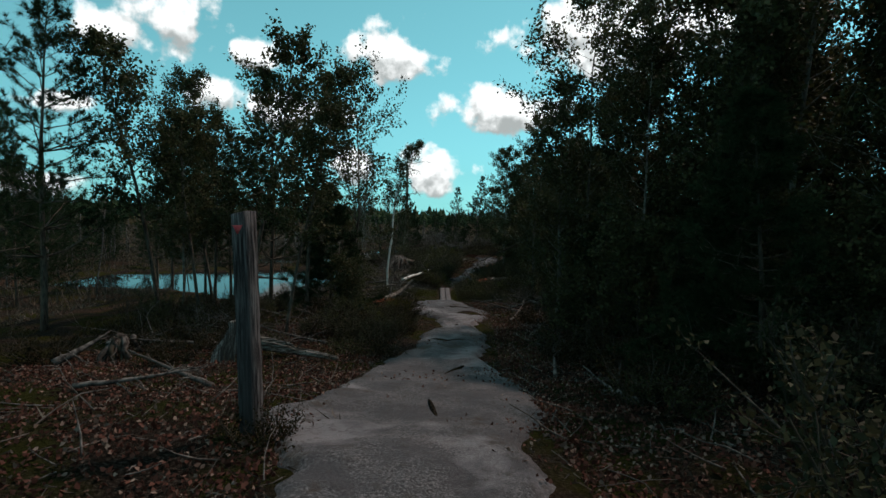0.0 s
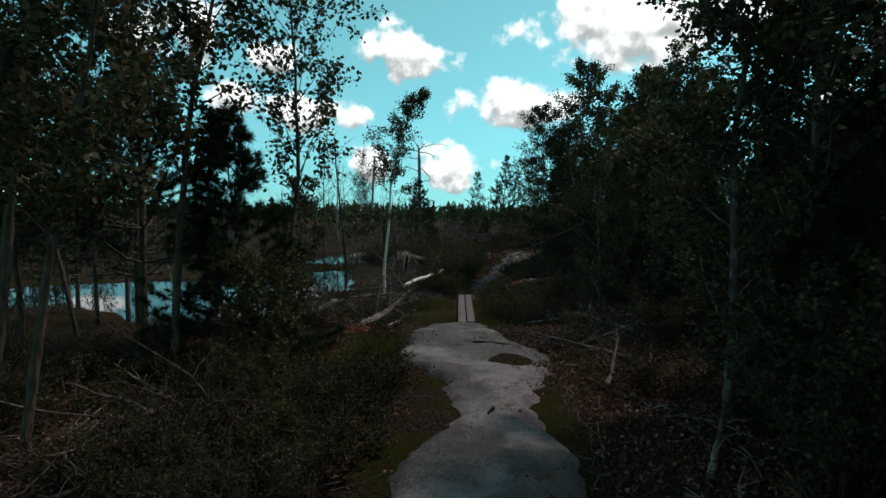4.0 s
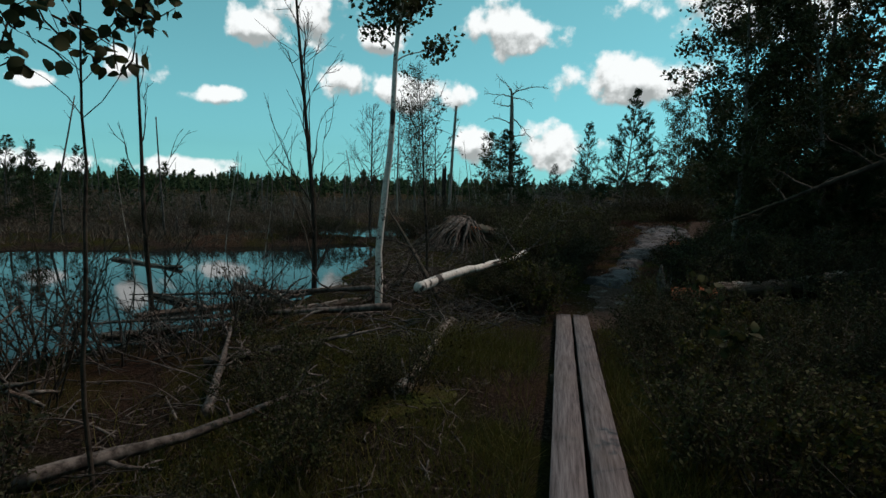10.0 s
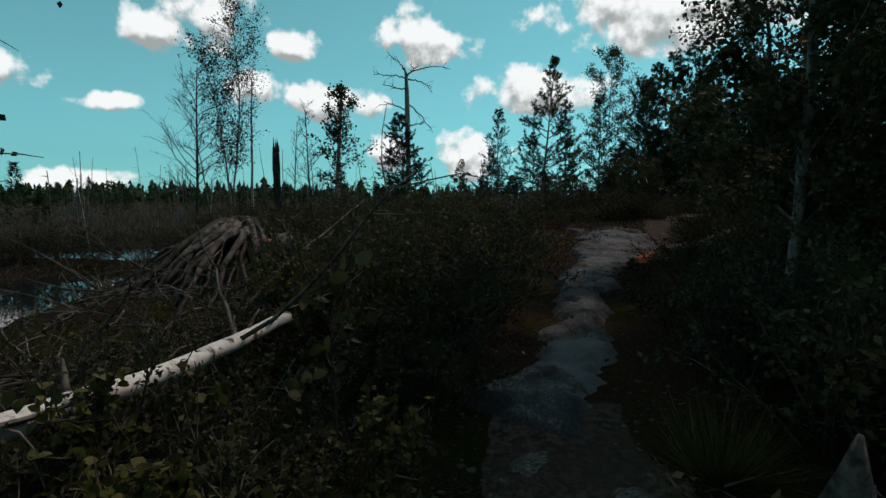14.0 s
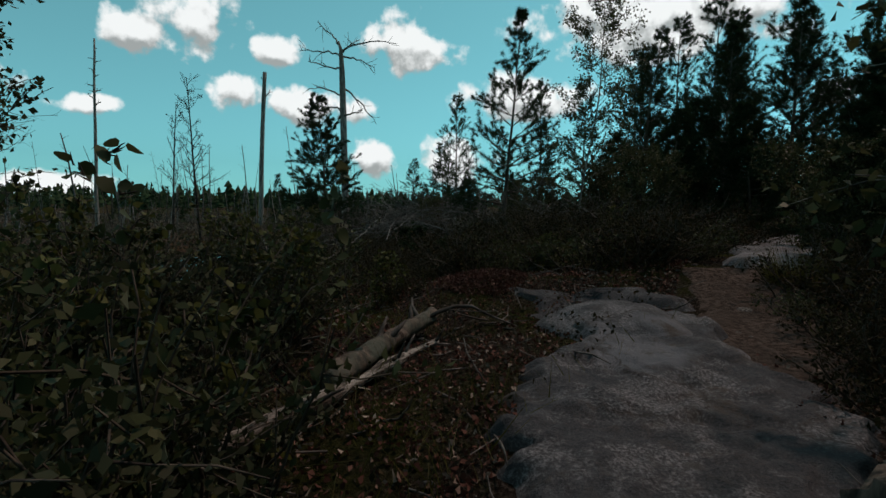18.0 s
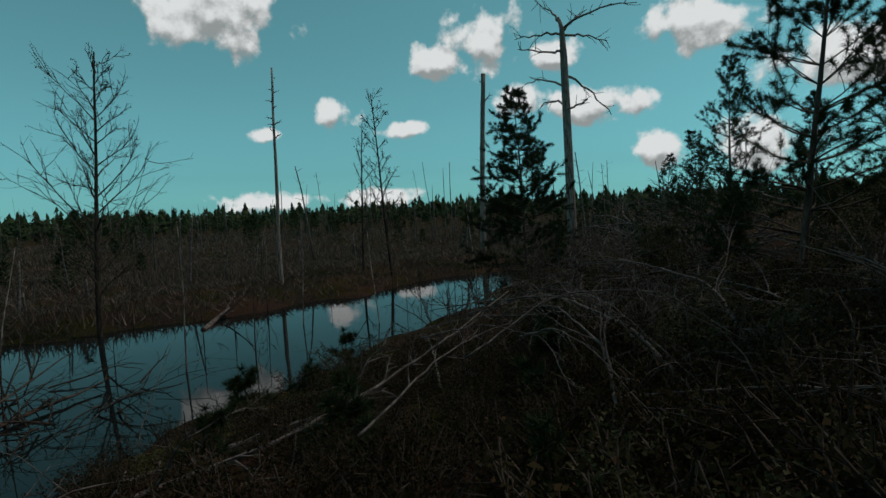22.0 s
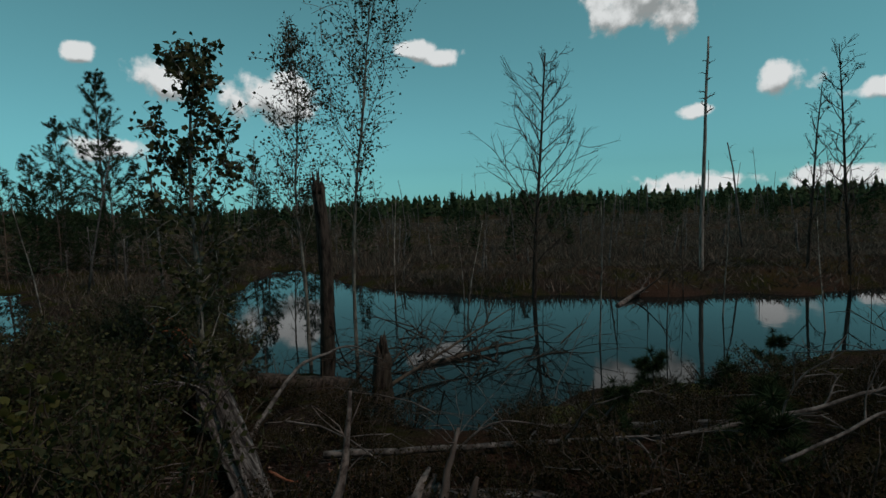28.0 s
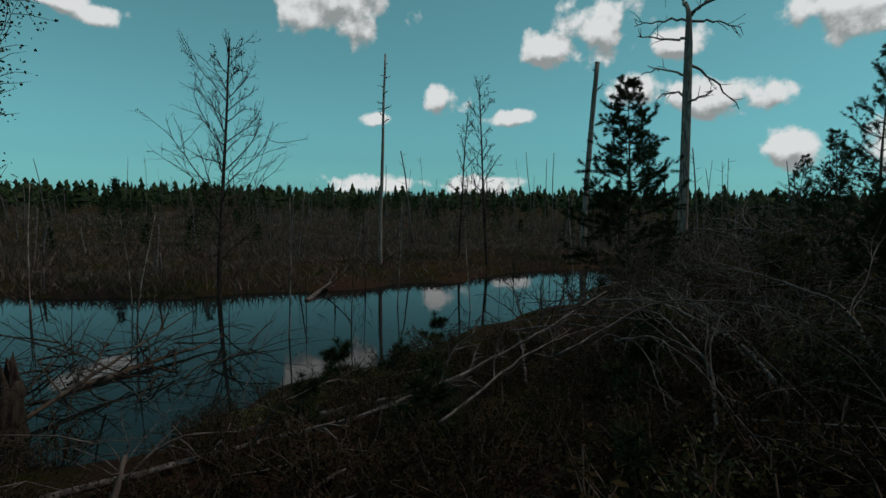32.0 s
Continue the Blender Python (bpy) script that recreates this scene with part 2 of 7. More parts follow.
def bump(n, l, b, height, strength, distance):
    k = n.new("ShaderNodeBump")
    k.inputs["Strength"].default_value, k.inputs["Distance"].default_value = strength, distance
    l.new(height, k.inputs["Height"])
    l.new(k.outputs["Normal"], b.inputs["Normal"])


def two_scale(name, stops, fine, coarse, stain, roughness=0.85, scale=(1, 1, 1), relief=0.5, depth=0.02, specular=0.06, stain_fac=(0.45, 0.65)):
    """Fine grain through a ramp, with larger stains over it."""
    m, n, l, b = material(name, roughness, specular)
    vec = coords(n, l, scale)
    f = noise_tex(n, l, vec, fine, 8.0, 0.65)
    c = noise_tex(n, l, vec, coarse, 4.0)
    col = ramp(n, l, f, [(0.5 + (q - 0.5) * 0.5, c3) for q, c3 in stops])
    patch = ramp(n, l, c, [(stain_fac[0], (0, 0, 0)), (stain_fac[1], (1, 1, 1))])
    l.new(mix(n, l, patch, col, stain), b.inputs["Base Color"])
    bump(n, l, b, f, relief, depth)
    return m


def leaf_material(name, dark, light, back, sheer=0.3, roughness=0.65, specular=0.06):
    """Leaves that vary from one to the next and let some light through."""
    m, n, l, b = material(name, roughness, specular)
    g = n.new("ShaderNodeNewGeometry")
    vec = coords(n, l)
    c = noise_tex(n, l, vec, 1.3, 3.0)
    col = ramp(n, l, g.outputs["Random Per Island"], [(0.0, dark), (0.75, light), (1.0, back)])
    col = mix(n, l, c, col, tuple(0.7 * v for v in dark))
    l.new(col, b.inputs["Base Color"])
    tr = n.new("ShaderNodeBsdfTranslucent")
    l.new(col, tr.inputs["Color"])
    ms = n.new("ShaderNodeMixShader")
    ms.inputs["Fac"].default_value = sheer
    l.new(b.outputs["BSDF"], ms.inputs[1])
    l.new(tr.outputs["BSDF"], ms.inputs[2])
    l.new(ms.outputs["Shader"], n["Material Output"].inputs["Surface"])
    return m


M_BARK = two_scale("brown_bark", [(0.3, (0.03, 0.024, 0.02)), (0.7, (0.13, 0.10, 0.08))], 22, 3, (0.07, 0.075, 0.06), scale=(1, 1, 0.25), relief=0.9)
M_GREYBARK = two_scale("aspen_bark", [(0.3, (0.07, 0.075, 0.065)), (0.7, (0.22, 0.22, 0.19))], 18, 4, (0.06, 0.05, 0.045), scale=(1, 1, 0.5), relief=0.5)
M_DEAD = two_scale("weathered_wood", [(0.3, (0.07, 0.062, 0.055)), (0.7, (0.30, 0.28, 0.25))], 30, 2.5, (0.10, 0.085, 0.075), scale=(1, 1, 0.12), relief=0.8)
M_DEADX = two_scale("weathered_log_wood", [(0.3, (0.025, 0.021, 0.018)), (0.5, (0.13, 0.115, 0.10)), (0.72, (0.34, 0.31, 0.28))], 42, 3, (0.07, 0.055, 0.045), scale=(0.07, 1, 1), relief=1.0)
M_GREYLOG = two_scale("dark_weathered_log_wood", [(0.3, (0.016, 0.014, 0.013)), (0.5, (0.065, 0.060, 0.057)), (0.72, (0.19, 0.18, 0.17))], 42, 3, (0.045, 0.04, 0.036), scale=(0.07, 1, 1), relief=1.0)
M_DEADZ = two_scale("weathered_upright_wood", [(0.3, (0.02, 0.018, 0.016)), (0.5, (0.12, 0.11, 0.10)), (0.72, (0.36, 0.34, 0.32))], 42, 3, (0.06, 0.05, 0.045), scale=(1, 1, 0.07), relief=1.0)
M_POST = two_scale("dark_grey_post_wood", [(0.3, (0.015, 0.014, 0.015)), (0.5, (0.055, 0.053, 0.054)), (0.72, (0.15, 0.145, 0.145))], 55, 3, (0.04, 0.038, 0.04), scale=(1, 1, 0.06), relief=1.0)
M_DARKWOOD = two_scale("dark_wet_wood", [(0.3, (0.012, 0.010, 0.009)), (0.7, (0.06, 0.05, 0.042))], 25, 3, (0.03, 0.028, 0.02), scale=(1, 1, 0.2), relief=0.8)
M_REDWOOD = two_scale("red_rotten_wood", [(0.3, (0.07, 0.022, 0.012)), (0.55, (0.24, 0.075, 0.035)), (0.75, (0.46, 0.17, 0.085))], 35, 4, (0.20, 0.09, 0.055), scale=(0.15, 1, 1), relief=1.0)
M_TWIG = two_scale("bare_twigs", [(0.3, (0.030, 0.026, 0.024)), (0.7, (0.155, 0.138, 0.126))], 14, 1.2, (0.055, 0.047, 0.041), relief=0.3)
M_PALETWIG = two_scale("pale_bare_branches", [(0.3, (0.035, 0.033, 0.031)), (0.7, (0.145, 0.137, 0.128))], 14, 1.2, (0.055, 0.051, 0.047), relief=0.3)
M_DARKTWIG = two_scale("dark_twigs", [(0.3, (0.02, 0.017, 0.015)), (0.7, (0.08, 0.068, 0.055))], 14, 1.2, (0.05, 0.042, 0.03), relief=0.3)


def birch_material(name="birch_bark", bands=(3, 3, 14)):
    m, n, l, b = material(name, 0.7, 0.15)
    vec = coords(n, l, (1, 1, 1))
    f = noise_tex(n, l, vec, 30, 6)
    col = ramp(n, l, f, [(0.3, (0.42, 0.40, 0.37)), (0.7, (0.68, 0.66, 0.62))])
    band = noise_tex(n, l, coords(n, l, bands), 1.6, 4, 0.7)
    patch = noise_tex(n, l, vec, 3.2, 5, 0.7)
    a = ramp(n, l, band, [(0.60, (0, 0, 0)), (0.66, (1, 1, 1))])
    c = ramp(n, l, patch, [(0.555, (0, 0, 0)), (0.60, (1, 1, 1))])
    col = mix(n, l, a, col, (0.09, 0.08, 0.075))
    col = mix(n, l, c, col, (0.05, 0.045, 0.042))
    l.new(col, b.inputs["Base Color"])
    bump(n, l, b, f, 0.3, 0.004)
    return m


M_BIRCH = birch_material()
M_BIRCHLOG = birch_material("birch_log_bark", (9, 4, 4))
M_LEAF = leaf_material("broad_leaves", (0.030, 0.036, 0.015), (0.074, 0.080, 0.030), (0.15, 0.145, 0.072), 0.3, 0.6, 0.10)
M_LEAF2 = leaf_material("willow_leaves", (0.022, 0.025, 0.013), (0.058, 0.060, 0.030), (0.13, 0.14, 0.085), 0.3, 0.6, 0.07)
M_SHRUB = leaf_material("heath_leaves", (0.013, 0.013, 0.006), (0.038, 0.034, 0.014), (0.085, 0.05, 0.025), 0.25, 0.75, 0.03)
M_NEEDLE = leaf_material("pine_needles", (0.016, 0.030, 0.014), (0.038, 0.060, 0.026), (0.06, 0.075, 0.035), 0.12, 0.8, 0.03)
M_FRESH = leaf_material("fresh_broad_leaves", (0.034, 0.039, 0.011), (0.105, 0.108, 0.028), (0.17, 0.155, 0.06), 0.35, 0.6, 0.1)
M_GRASS = leaf_material("bog_grass", (0.045, 0.05, 0.010), (0.12, 0.115, 0.030), (0.26, 0.22, 0.12), 0.3)
M_LITTER = leaf_material("fallen_leaves", (0.050, 0.021, 0.016), (0.17, 0.080, 0.060), (0.42, 0.34, 0.28), 0.1, 0.85, 0.05)
M_MOSS = two_scale("moss", [(0.3, (0.02, 0.026, 0.006)), (0.7, (0.08, 0.085, 0.02))], 45, 2.5, (0.06, 0.045, 0.02), relief=1.0, depth=0.05)


def rock_material(name="granite", pale=(0.20, 0.19, 0.20), blotch=(0.052, 0.050, 0.054), cover=(0.44, 0.58), flakes=0.85, seam=0.3):
    m, n, l, b = material(name, 0.85, 0.12)
    vec = coords(n, l)
    f = noise_tex(n, l, vec, 60, 10, 0.75)
    c = noise_tex(n, l, vec, 2.2, 6, 0.65)
    d = noise_tex(n, l, vec, 0.7, 5, 0.6)
    col = ramp(n, l, f, [(0.38, (0.025, 0.024, 0.025)), (0.5, (0.072, 0.070, 0.073)), (0.63, (0.19, 0.185, 0.19))])
    col = mix(n, l, ramp(n, l, c, [(cover[0], (0, 0, 0)), (cover[1], (0.8, 0.8, 0.8))]), col, blotch)
    col = mix(n, l, ramp(n, l, d, [(0.52, (0, 0, 0)), (0.60, (0.65, 0.65, 0.65))]), col, pale)
    sp = n.new("ShaderNodeTexVoronoi")
    sp.inputs["Scale"].default_value = 95
    l.new(vec, sp.inputs["Vector"])
    col = mix(n, l, ramp(n, l, sp.outputs["Distance"], [(0.10, (0.22, 0.22, 0.22)), (0.24, (0, 0, 0))]), col, (0.26, 0.255, 0.26))
    g = noise_tex(n, l, vec, 9, 6, 0.7)
    col = mix(n, l, ramp(n, l, g, [(0.56, (0, 0, 0)), (0.66, (0.8, 0.8, 0.8))]), col, (0.055, 0.05, 0.047))
    h = noise_tex(n, l, vec, 1.25, 8, 0.7)
    col = mix(n, l, ramp(n, l, h, [(0.57, (0, 0, 0)), (0.64, (flakes, flakes, flakes))]), col, (0.05, 0.040, 0.033))
    e = noise_tex(n, l, vec, 0.55, 7, 0.55)
    crack = ramp(n, l, e, [(0.488, (0, 0, 0)), (0.496, (seam, seam, seam)), (0.504, (0, 0, 0))])
    col = mix(n, l, crack, col, (0.035, 0.03, 0.027))
    l.new(col, b.inputs["Base Color"])
    bump(n, l, b, mix(n, l, 0.5, mix(n, l, 0.5, f, c), g), 0.9, 0.05)
    return m


M_ROCK = rock_material()
# the same granite in darker, bluer tones, with wider dark blotches
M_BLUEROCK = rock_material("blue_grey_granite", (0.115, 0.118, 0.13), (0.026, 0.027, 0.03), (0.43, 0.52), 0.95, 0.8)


def ground_material():
    m, n, l, b = material("forest_soil", 1.0, 0.0)
    vec = coords(n, l)
    f = noise_tex(n, l, vec, 38, 10, 0.75)
    c = noise_tex(n, l, vec, 1.1, 6, 0.6)
    d = noise_tex(n, l, vec, 0.35, 4, 0.5)
    soil = ramp(n, l, f, [(0.38, (0.008, 0.007, 0.006)), (0.52, (0.026, 0.020, 0.016)), (0.64, (0.085, 0.071, 0.060))])
    moss = ramp(n, l, f, [(0.3, (0.010, 0.012, 0.004)), (0.7, (0.042, 0.042, 0.014))])
    red = ramp(n, l, f, [(0.3, (0.022, 0.012, 0.008)), (0.7, (0.085, 0.048, 0.034))])
    col = mix(n, l, ramp(n, l, c, [(0.45, (0, 0, 0)), (0.6, (1, 1, 1))]), soil, moss)
    col = mix(n, l, ramp(n, l, d, [(0.54, (0, 0, 0)), (0.66, (0.6, 0.6, 0.6))]), col, red)
    l.new(col, b.inputs["Base Color"])
    bump(n, l, b, f, 1.0, 0.05)
    return m


M_GROUND = ground_material()


def board_material():
    m, n, l, b = material("grey_planks", 0.85, 0.1)
    vec = coords(n, l, (14, 0.5, 14))
    f = noise_tex(n, l, vec, 4, 8, 0.7)
    c = noise_tex(n, l, coords(n, l), 1.6, 5)
    info = n.new("ShaderNodeObjectInfo")
    col = ramp(n, l, f, [(0.38, (0.058, 0.051, 0.053)), (0.62, (0.155, 0.141, 0.146))])
    col = mix(n, l, ramp(n, l, c, [(0.45, (0, 0, 0)), (0.65, (0.5, 0.5, 0.5))]), col, (0.11, 0.095, 0.085))
    hs = n.new("ShaderNodeHueSaturation")
    mr = n.new("ShaderNodeMapRange")
    mr.inputs["To Min"].default_value, mr.inputs["To Max"].default_value = 0.85, 1.15
    l.new(info.outputs["Random"], mr.inputs["Value"])
    l.new(mr.outputs["Result"], hs.inputs["Value"])
    l.new(col, hs.inputs["Color"])
    l.new(hs.outputs["Color"], b.inputs["Base Color"])
    bump(n, l, b, f, 0.6, 0.01)
    return m


M_BOARD = board_material()


def water_material():
    m, n, l, b = material("pond_water", 0.02, 0.22)
    b.inputs["Base Color"].default_value = (0.006, 0.009, 0.009, 1)
    b.inputs["IOR"].default_value = 1.333
    vec = coords(n, l, (1, 1, 1))
    f = noise_tex(n, l, vec, 2.5, 3)
    bump(n, l, b, f, 0.04, 0.02)
    return m


M_WATER = water_material()


M_STONE = two_scale("trodden_stone", [(0.3, (0.03, 0.026, 0.024)), (0.7, (0.15, 0.135, 0.125))], 50, 7, (0.06, 0.048, 0.04), relief=0.9)
M_PAINT = two_scale("red_paint", [(0.3, (0.45, 0.05, 0.06)), (0.7, (0.62, 0.10, 0.11))], 40, 5, (0.35, 0.10, 0.09))
M_DEADBRUSH = leaf_material("brown_brush", (0.055, 0.045, 0.035), (0.13, 0.105, 0.08), (0.24, 0.20, 0.165), 0.2, 0.8, 0.1)
M_STRAW = leaf_material("dry_straw", (0.04, 0.032, 0.025), (0.11, 0.092, 0.073), (0.30, 0.26, 0.21), 0.1, 0.85, 0.05)
M_NEEDLES = leaf_material("red_needle_litter", (0.045, 0.020, 0.016), (0.13, 0.058, 0.046), (0.28, 0.17, 0.135), 0.1, 0.85, 0.05)
M_TRODDEN = two_scale("trodden_soil", [(0.35, (0.028, 0.020, 0.016)), (0.65, (0.088, 0.066, 0.055))], 22, 1.6, (0.045, 0.034, 0.028), roughness=0.95, relief=1.0, depth=0.04, specular=0.02)
M_STRAWWOOD = two_scale("pale_split_wood", [(0.3, (0.16, 0.10, 0.07)), (0.7, (0.42, 0.30, 0.22))], 30, 4, (0.2, 0.13, 0.09))

# ---- the lie of the land ----
WATER = -2.5
PONDS = [
    np.array([(-6.5, 20.6), (-5.2, 22.3), (-4.3, 24), (-3.9, 26.5), (-4.2, 28.6), (-4.8, 30), (-5.1, 33), (-6.3, 34.2), (-8.4, 32.8), (-12.6, 29.8), (-16.5, 27.6), (-16.5, 23.0), (-10.8, 23.2), (-8.6, 21.4)]),
    np.array([(-4.8, 36.1), (-4.2, 36.9), (-2.95, 37.9), (-2.65, 38.9), (-3.0, 40.8), (-3.3, 44), (-3.45, 47), (-3.9, 50.4), (-4.6, 52.8), (-6.0, 53.4), (-7.2, 50), (-7.2, 47.6), (-8.0, 45.2), (-9.0, 43.0), (-10.0, 40.8), (-12.0, 38.6), (-18, 36.4), (-18.5, 34.9), (-12, 34.2), (-8, 35.2)])]
PATH_Y = [-30, 1.7, 5, 8, 10.2, 11.5, 14, 17.3, 18.9, 20.3, 25.6, 27, 30, 33, 34.4, 36, 37, 39, 45, 60, 90]
PATH_Z = [0.2, -0.32, -0.56, -1.02, -1.30, -1.38, -1.52, -1.66, -1.84, -2.34, -2.46, -2.36, -2.2, -2.12, -1.98, -1.82, -1.56, -1.56, -1.6, -1.6, -1.8]
PATH_XY = [-30, 1.7, 5.4, 8, 12, 14, 16, 18, 20.6, 25.2, 27, 29, 32, 34, 35.4, 37, 39, 43, 60]
PATH_X = [0, 0, -0.1, -0.2, 0.1, 0.2, 0.0, -0.1, 0.08, -0.08, 0.6, 0.85, 1.6, 2.7, 3.8, 4.6, 5.6, 9.8, 14]


def shore_distance(x, y):
    """Metres from the nearest pond's edge, below zero in the water."""
    out = np.full(x.shape, 1e9)
    for pond in PONDS:
        best = np.full(x.shape, 1e9)
        inside = np.zeros(x.shape, bool)
        for (ax, ay), (bx, by) in zip(pond, np.roll(pond, -1, axis=0)):
            ex, ey = bx - ax, by - ay
            t = np.clip(((x - ax) * ex + (y - ay) * ey) / (ex * ex + ey * ey), 0, 1)
            best = np.minimum(best, np.hypot(x - ax - t * ex, y - ay - t * ey))
            cross = (ay > y) != (by > y)
            inside ^= cross & (x < ex * (y - ay) / (ey if ey else 1e-9) + ax)
        out = np.minimum(out, np.where(inside, -best, best))
    return out


def waves(x, y, s, k):
    return (np.sin(x * s + 1.7 * k + 1.3 * np.sin(y * s * 0.7 + k)) + np.sin(y * s * 1.13 + 2.1 * k + 1.1 * np.sin(x * s * 0.83 - k))) * 0.5


def step(a, b, v):
    t = np.clip((v - a) / (b - a), 0, 1)
    return t * t * (3 - 2 * t)


def ground(x, y):
    """The ground's height."""
    x, y = np.atleast_1d(np.asarray(x, float)), np.atleast_1d(np.asarray(y, float))
    x, y = np.broadcast_arrays(x, y)
    pz, px = np.interp(y, PATH_Y, PATH_Z), np.interp(y, PATH_XY, PATH_X)
    off = np.abs(x - px)
    d = shore_distance(x + 0.35 * waves(x, y, 1.9, 2), y + 0.35 * waves(x, y, 2.3, 5))
    high = pz + 0.05 * np.clip(x - px - 1, 0, 12) * step(0, 3, x - px)
    low = WATER + 0.16 + 0.05 * waves(x, y, 0.9, 3)
    w = step(-13, -6.5, x) * (1 - step(46, 60, y) * (1 - step(-3, 1, x)))
    z = low + (high - low) * w
    bank = WATER + 0.05 + 0.13 * np.clip(d, 0, None) + 0.09 * np.clip(d, 0, 1)
    z = np.where(d > 0, np.minimum(z, bank), WATER + np.clip(d, -1.2, 0) * 0.6 + 0.02)
    rough = step(0.5, 1.6, off) * step(0.0, 1.5, d)
    z = z + rough * (0.07 * waves(x, y, 1.6, 1) + 0.05 * waves(x, y, 4.1, 4)) + 0.012 * waves(x, y, 9, 6) * step(0.0, 0.6, d)
    far = step(60, 140, np.hypot(x, y - 25))
    return z * (1 - far) + (-2.2 + 0.5 * waves(x, y, 0.02, 8)) * far


def gz(x, y):
    return float(ground(x, y)[0])


def axis(lo, hi, fine, reach):
    mid = np.arange(lo, hi + fine, fine)
    out, s, p = [], fine, hi
    while p < reach:
        s *= 1.25
        p += s
        out.append(p)
    left = [lo + hi - v for v in out]
    return np.r_[left[::-1], mid, out]


def build_ground():
    xs, ys = axis(-9, 8, 0.16, 2500), axis(-2, 48, 0.16, 2500)
    X, Y = np.meshgrid(xs, ys)
    Z = ground(X, Y)
    b = Builder()
    w = len(xs)
    i = np.arange(len(ys) - 1)[:, None] * w + np.arange(w - 1)[None]
    b.add(np.stack([X, Y, Z], -1), np.stack([i, i + 1, i + w + 1, i + w], -1).reshape(-1, 4))
    ob = part("ground", b, M_GROUND, smooth=True)
    tagged(ob, "dark peaty forest soil with moss and leaf litter", "ground", kind="structure")


build_ground()


def build_water():
    for pond in PONDS:
        b = Builder()
        c = pond.mean(0)
        b.add([(x, y, WATER) for x, y in c + (pond - c) * 1.10])
        me = b.mesh("water", M_WATER)
        bm = bmesh.new()
        bm.from_mesh(me)
        bm.faces.new(bm.verts)
        bmesh.ops.triangulate(bm, faces=bm.faces)
        bmesh.ops.recalc_face_normals(bm, faces=bm.faces)
        if sum(f.normal.z for f in bm.faces) < 0:
            bmesh.ops.reverse_faces(bm, faces=bm.faces)
        bm.to_mesh(me)
        bm.free()
        tagged(new("water", me), "still dark bog pond mirroring the sky", "water", kind="structure")


build_water()


# ---- growing things ----
def unit(v):
    return v / (np.linalg.norm(v) + 1e-9)


def stem_points(p0, way, length, n, wobble, rng, rise=0.0):
    """A bending line from p0 along way."""
    pts, d = [np.array(p0, float)], unit(np.array(way, float))
    for _ in range(n):
        d = unit(d + rng.normal(size=3) * wobble + np.array([0, 0, rise]))
        pts.append(pts[-1] + d * length / n)
    return np.array(pts)


def along(pts, f):
    k = f * (len(pts) - 1)
    i = min(int(k), len(pts) - 2)
    return pts[i] + (pts[i + 1] - pts[i]) * (k - i)


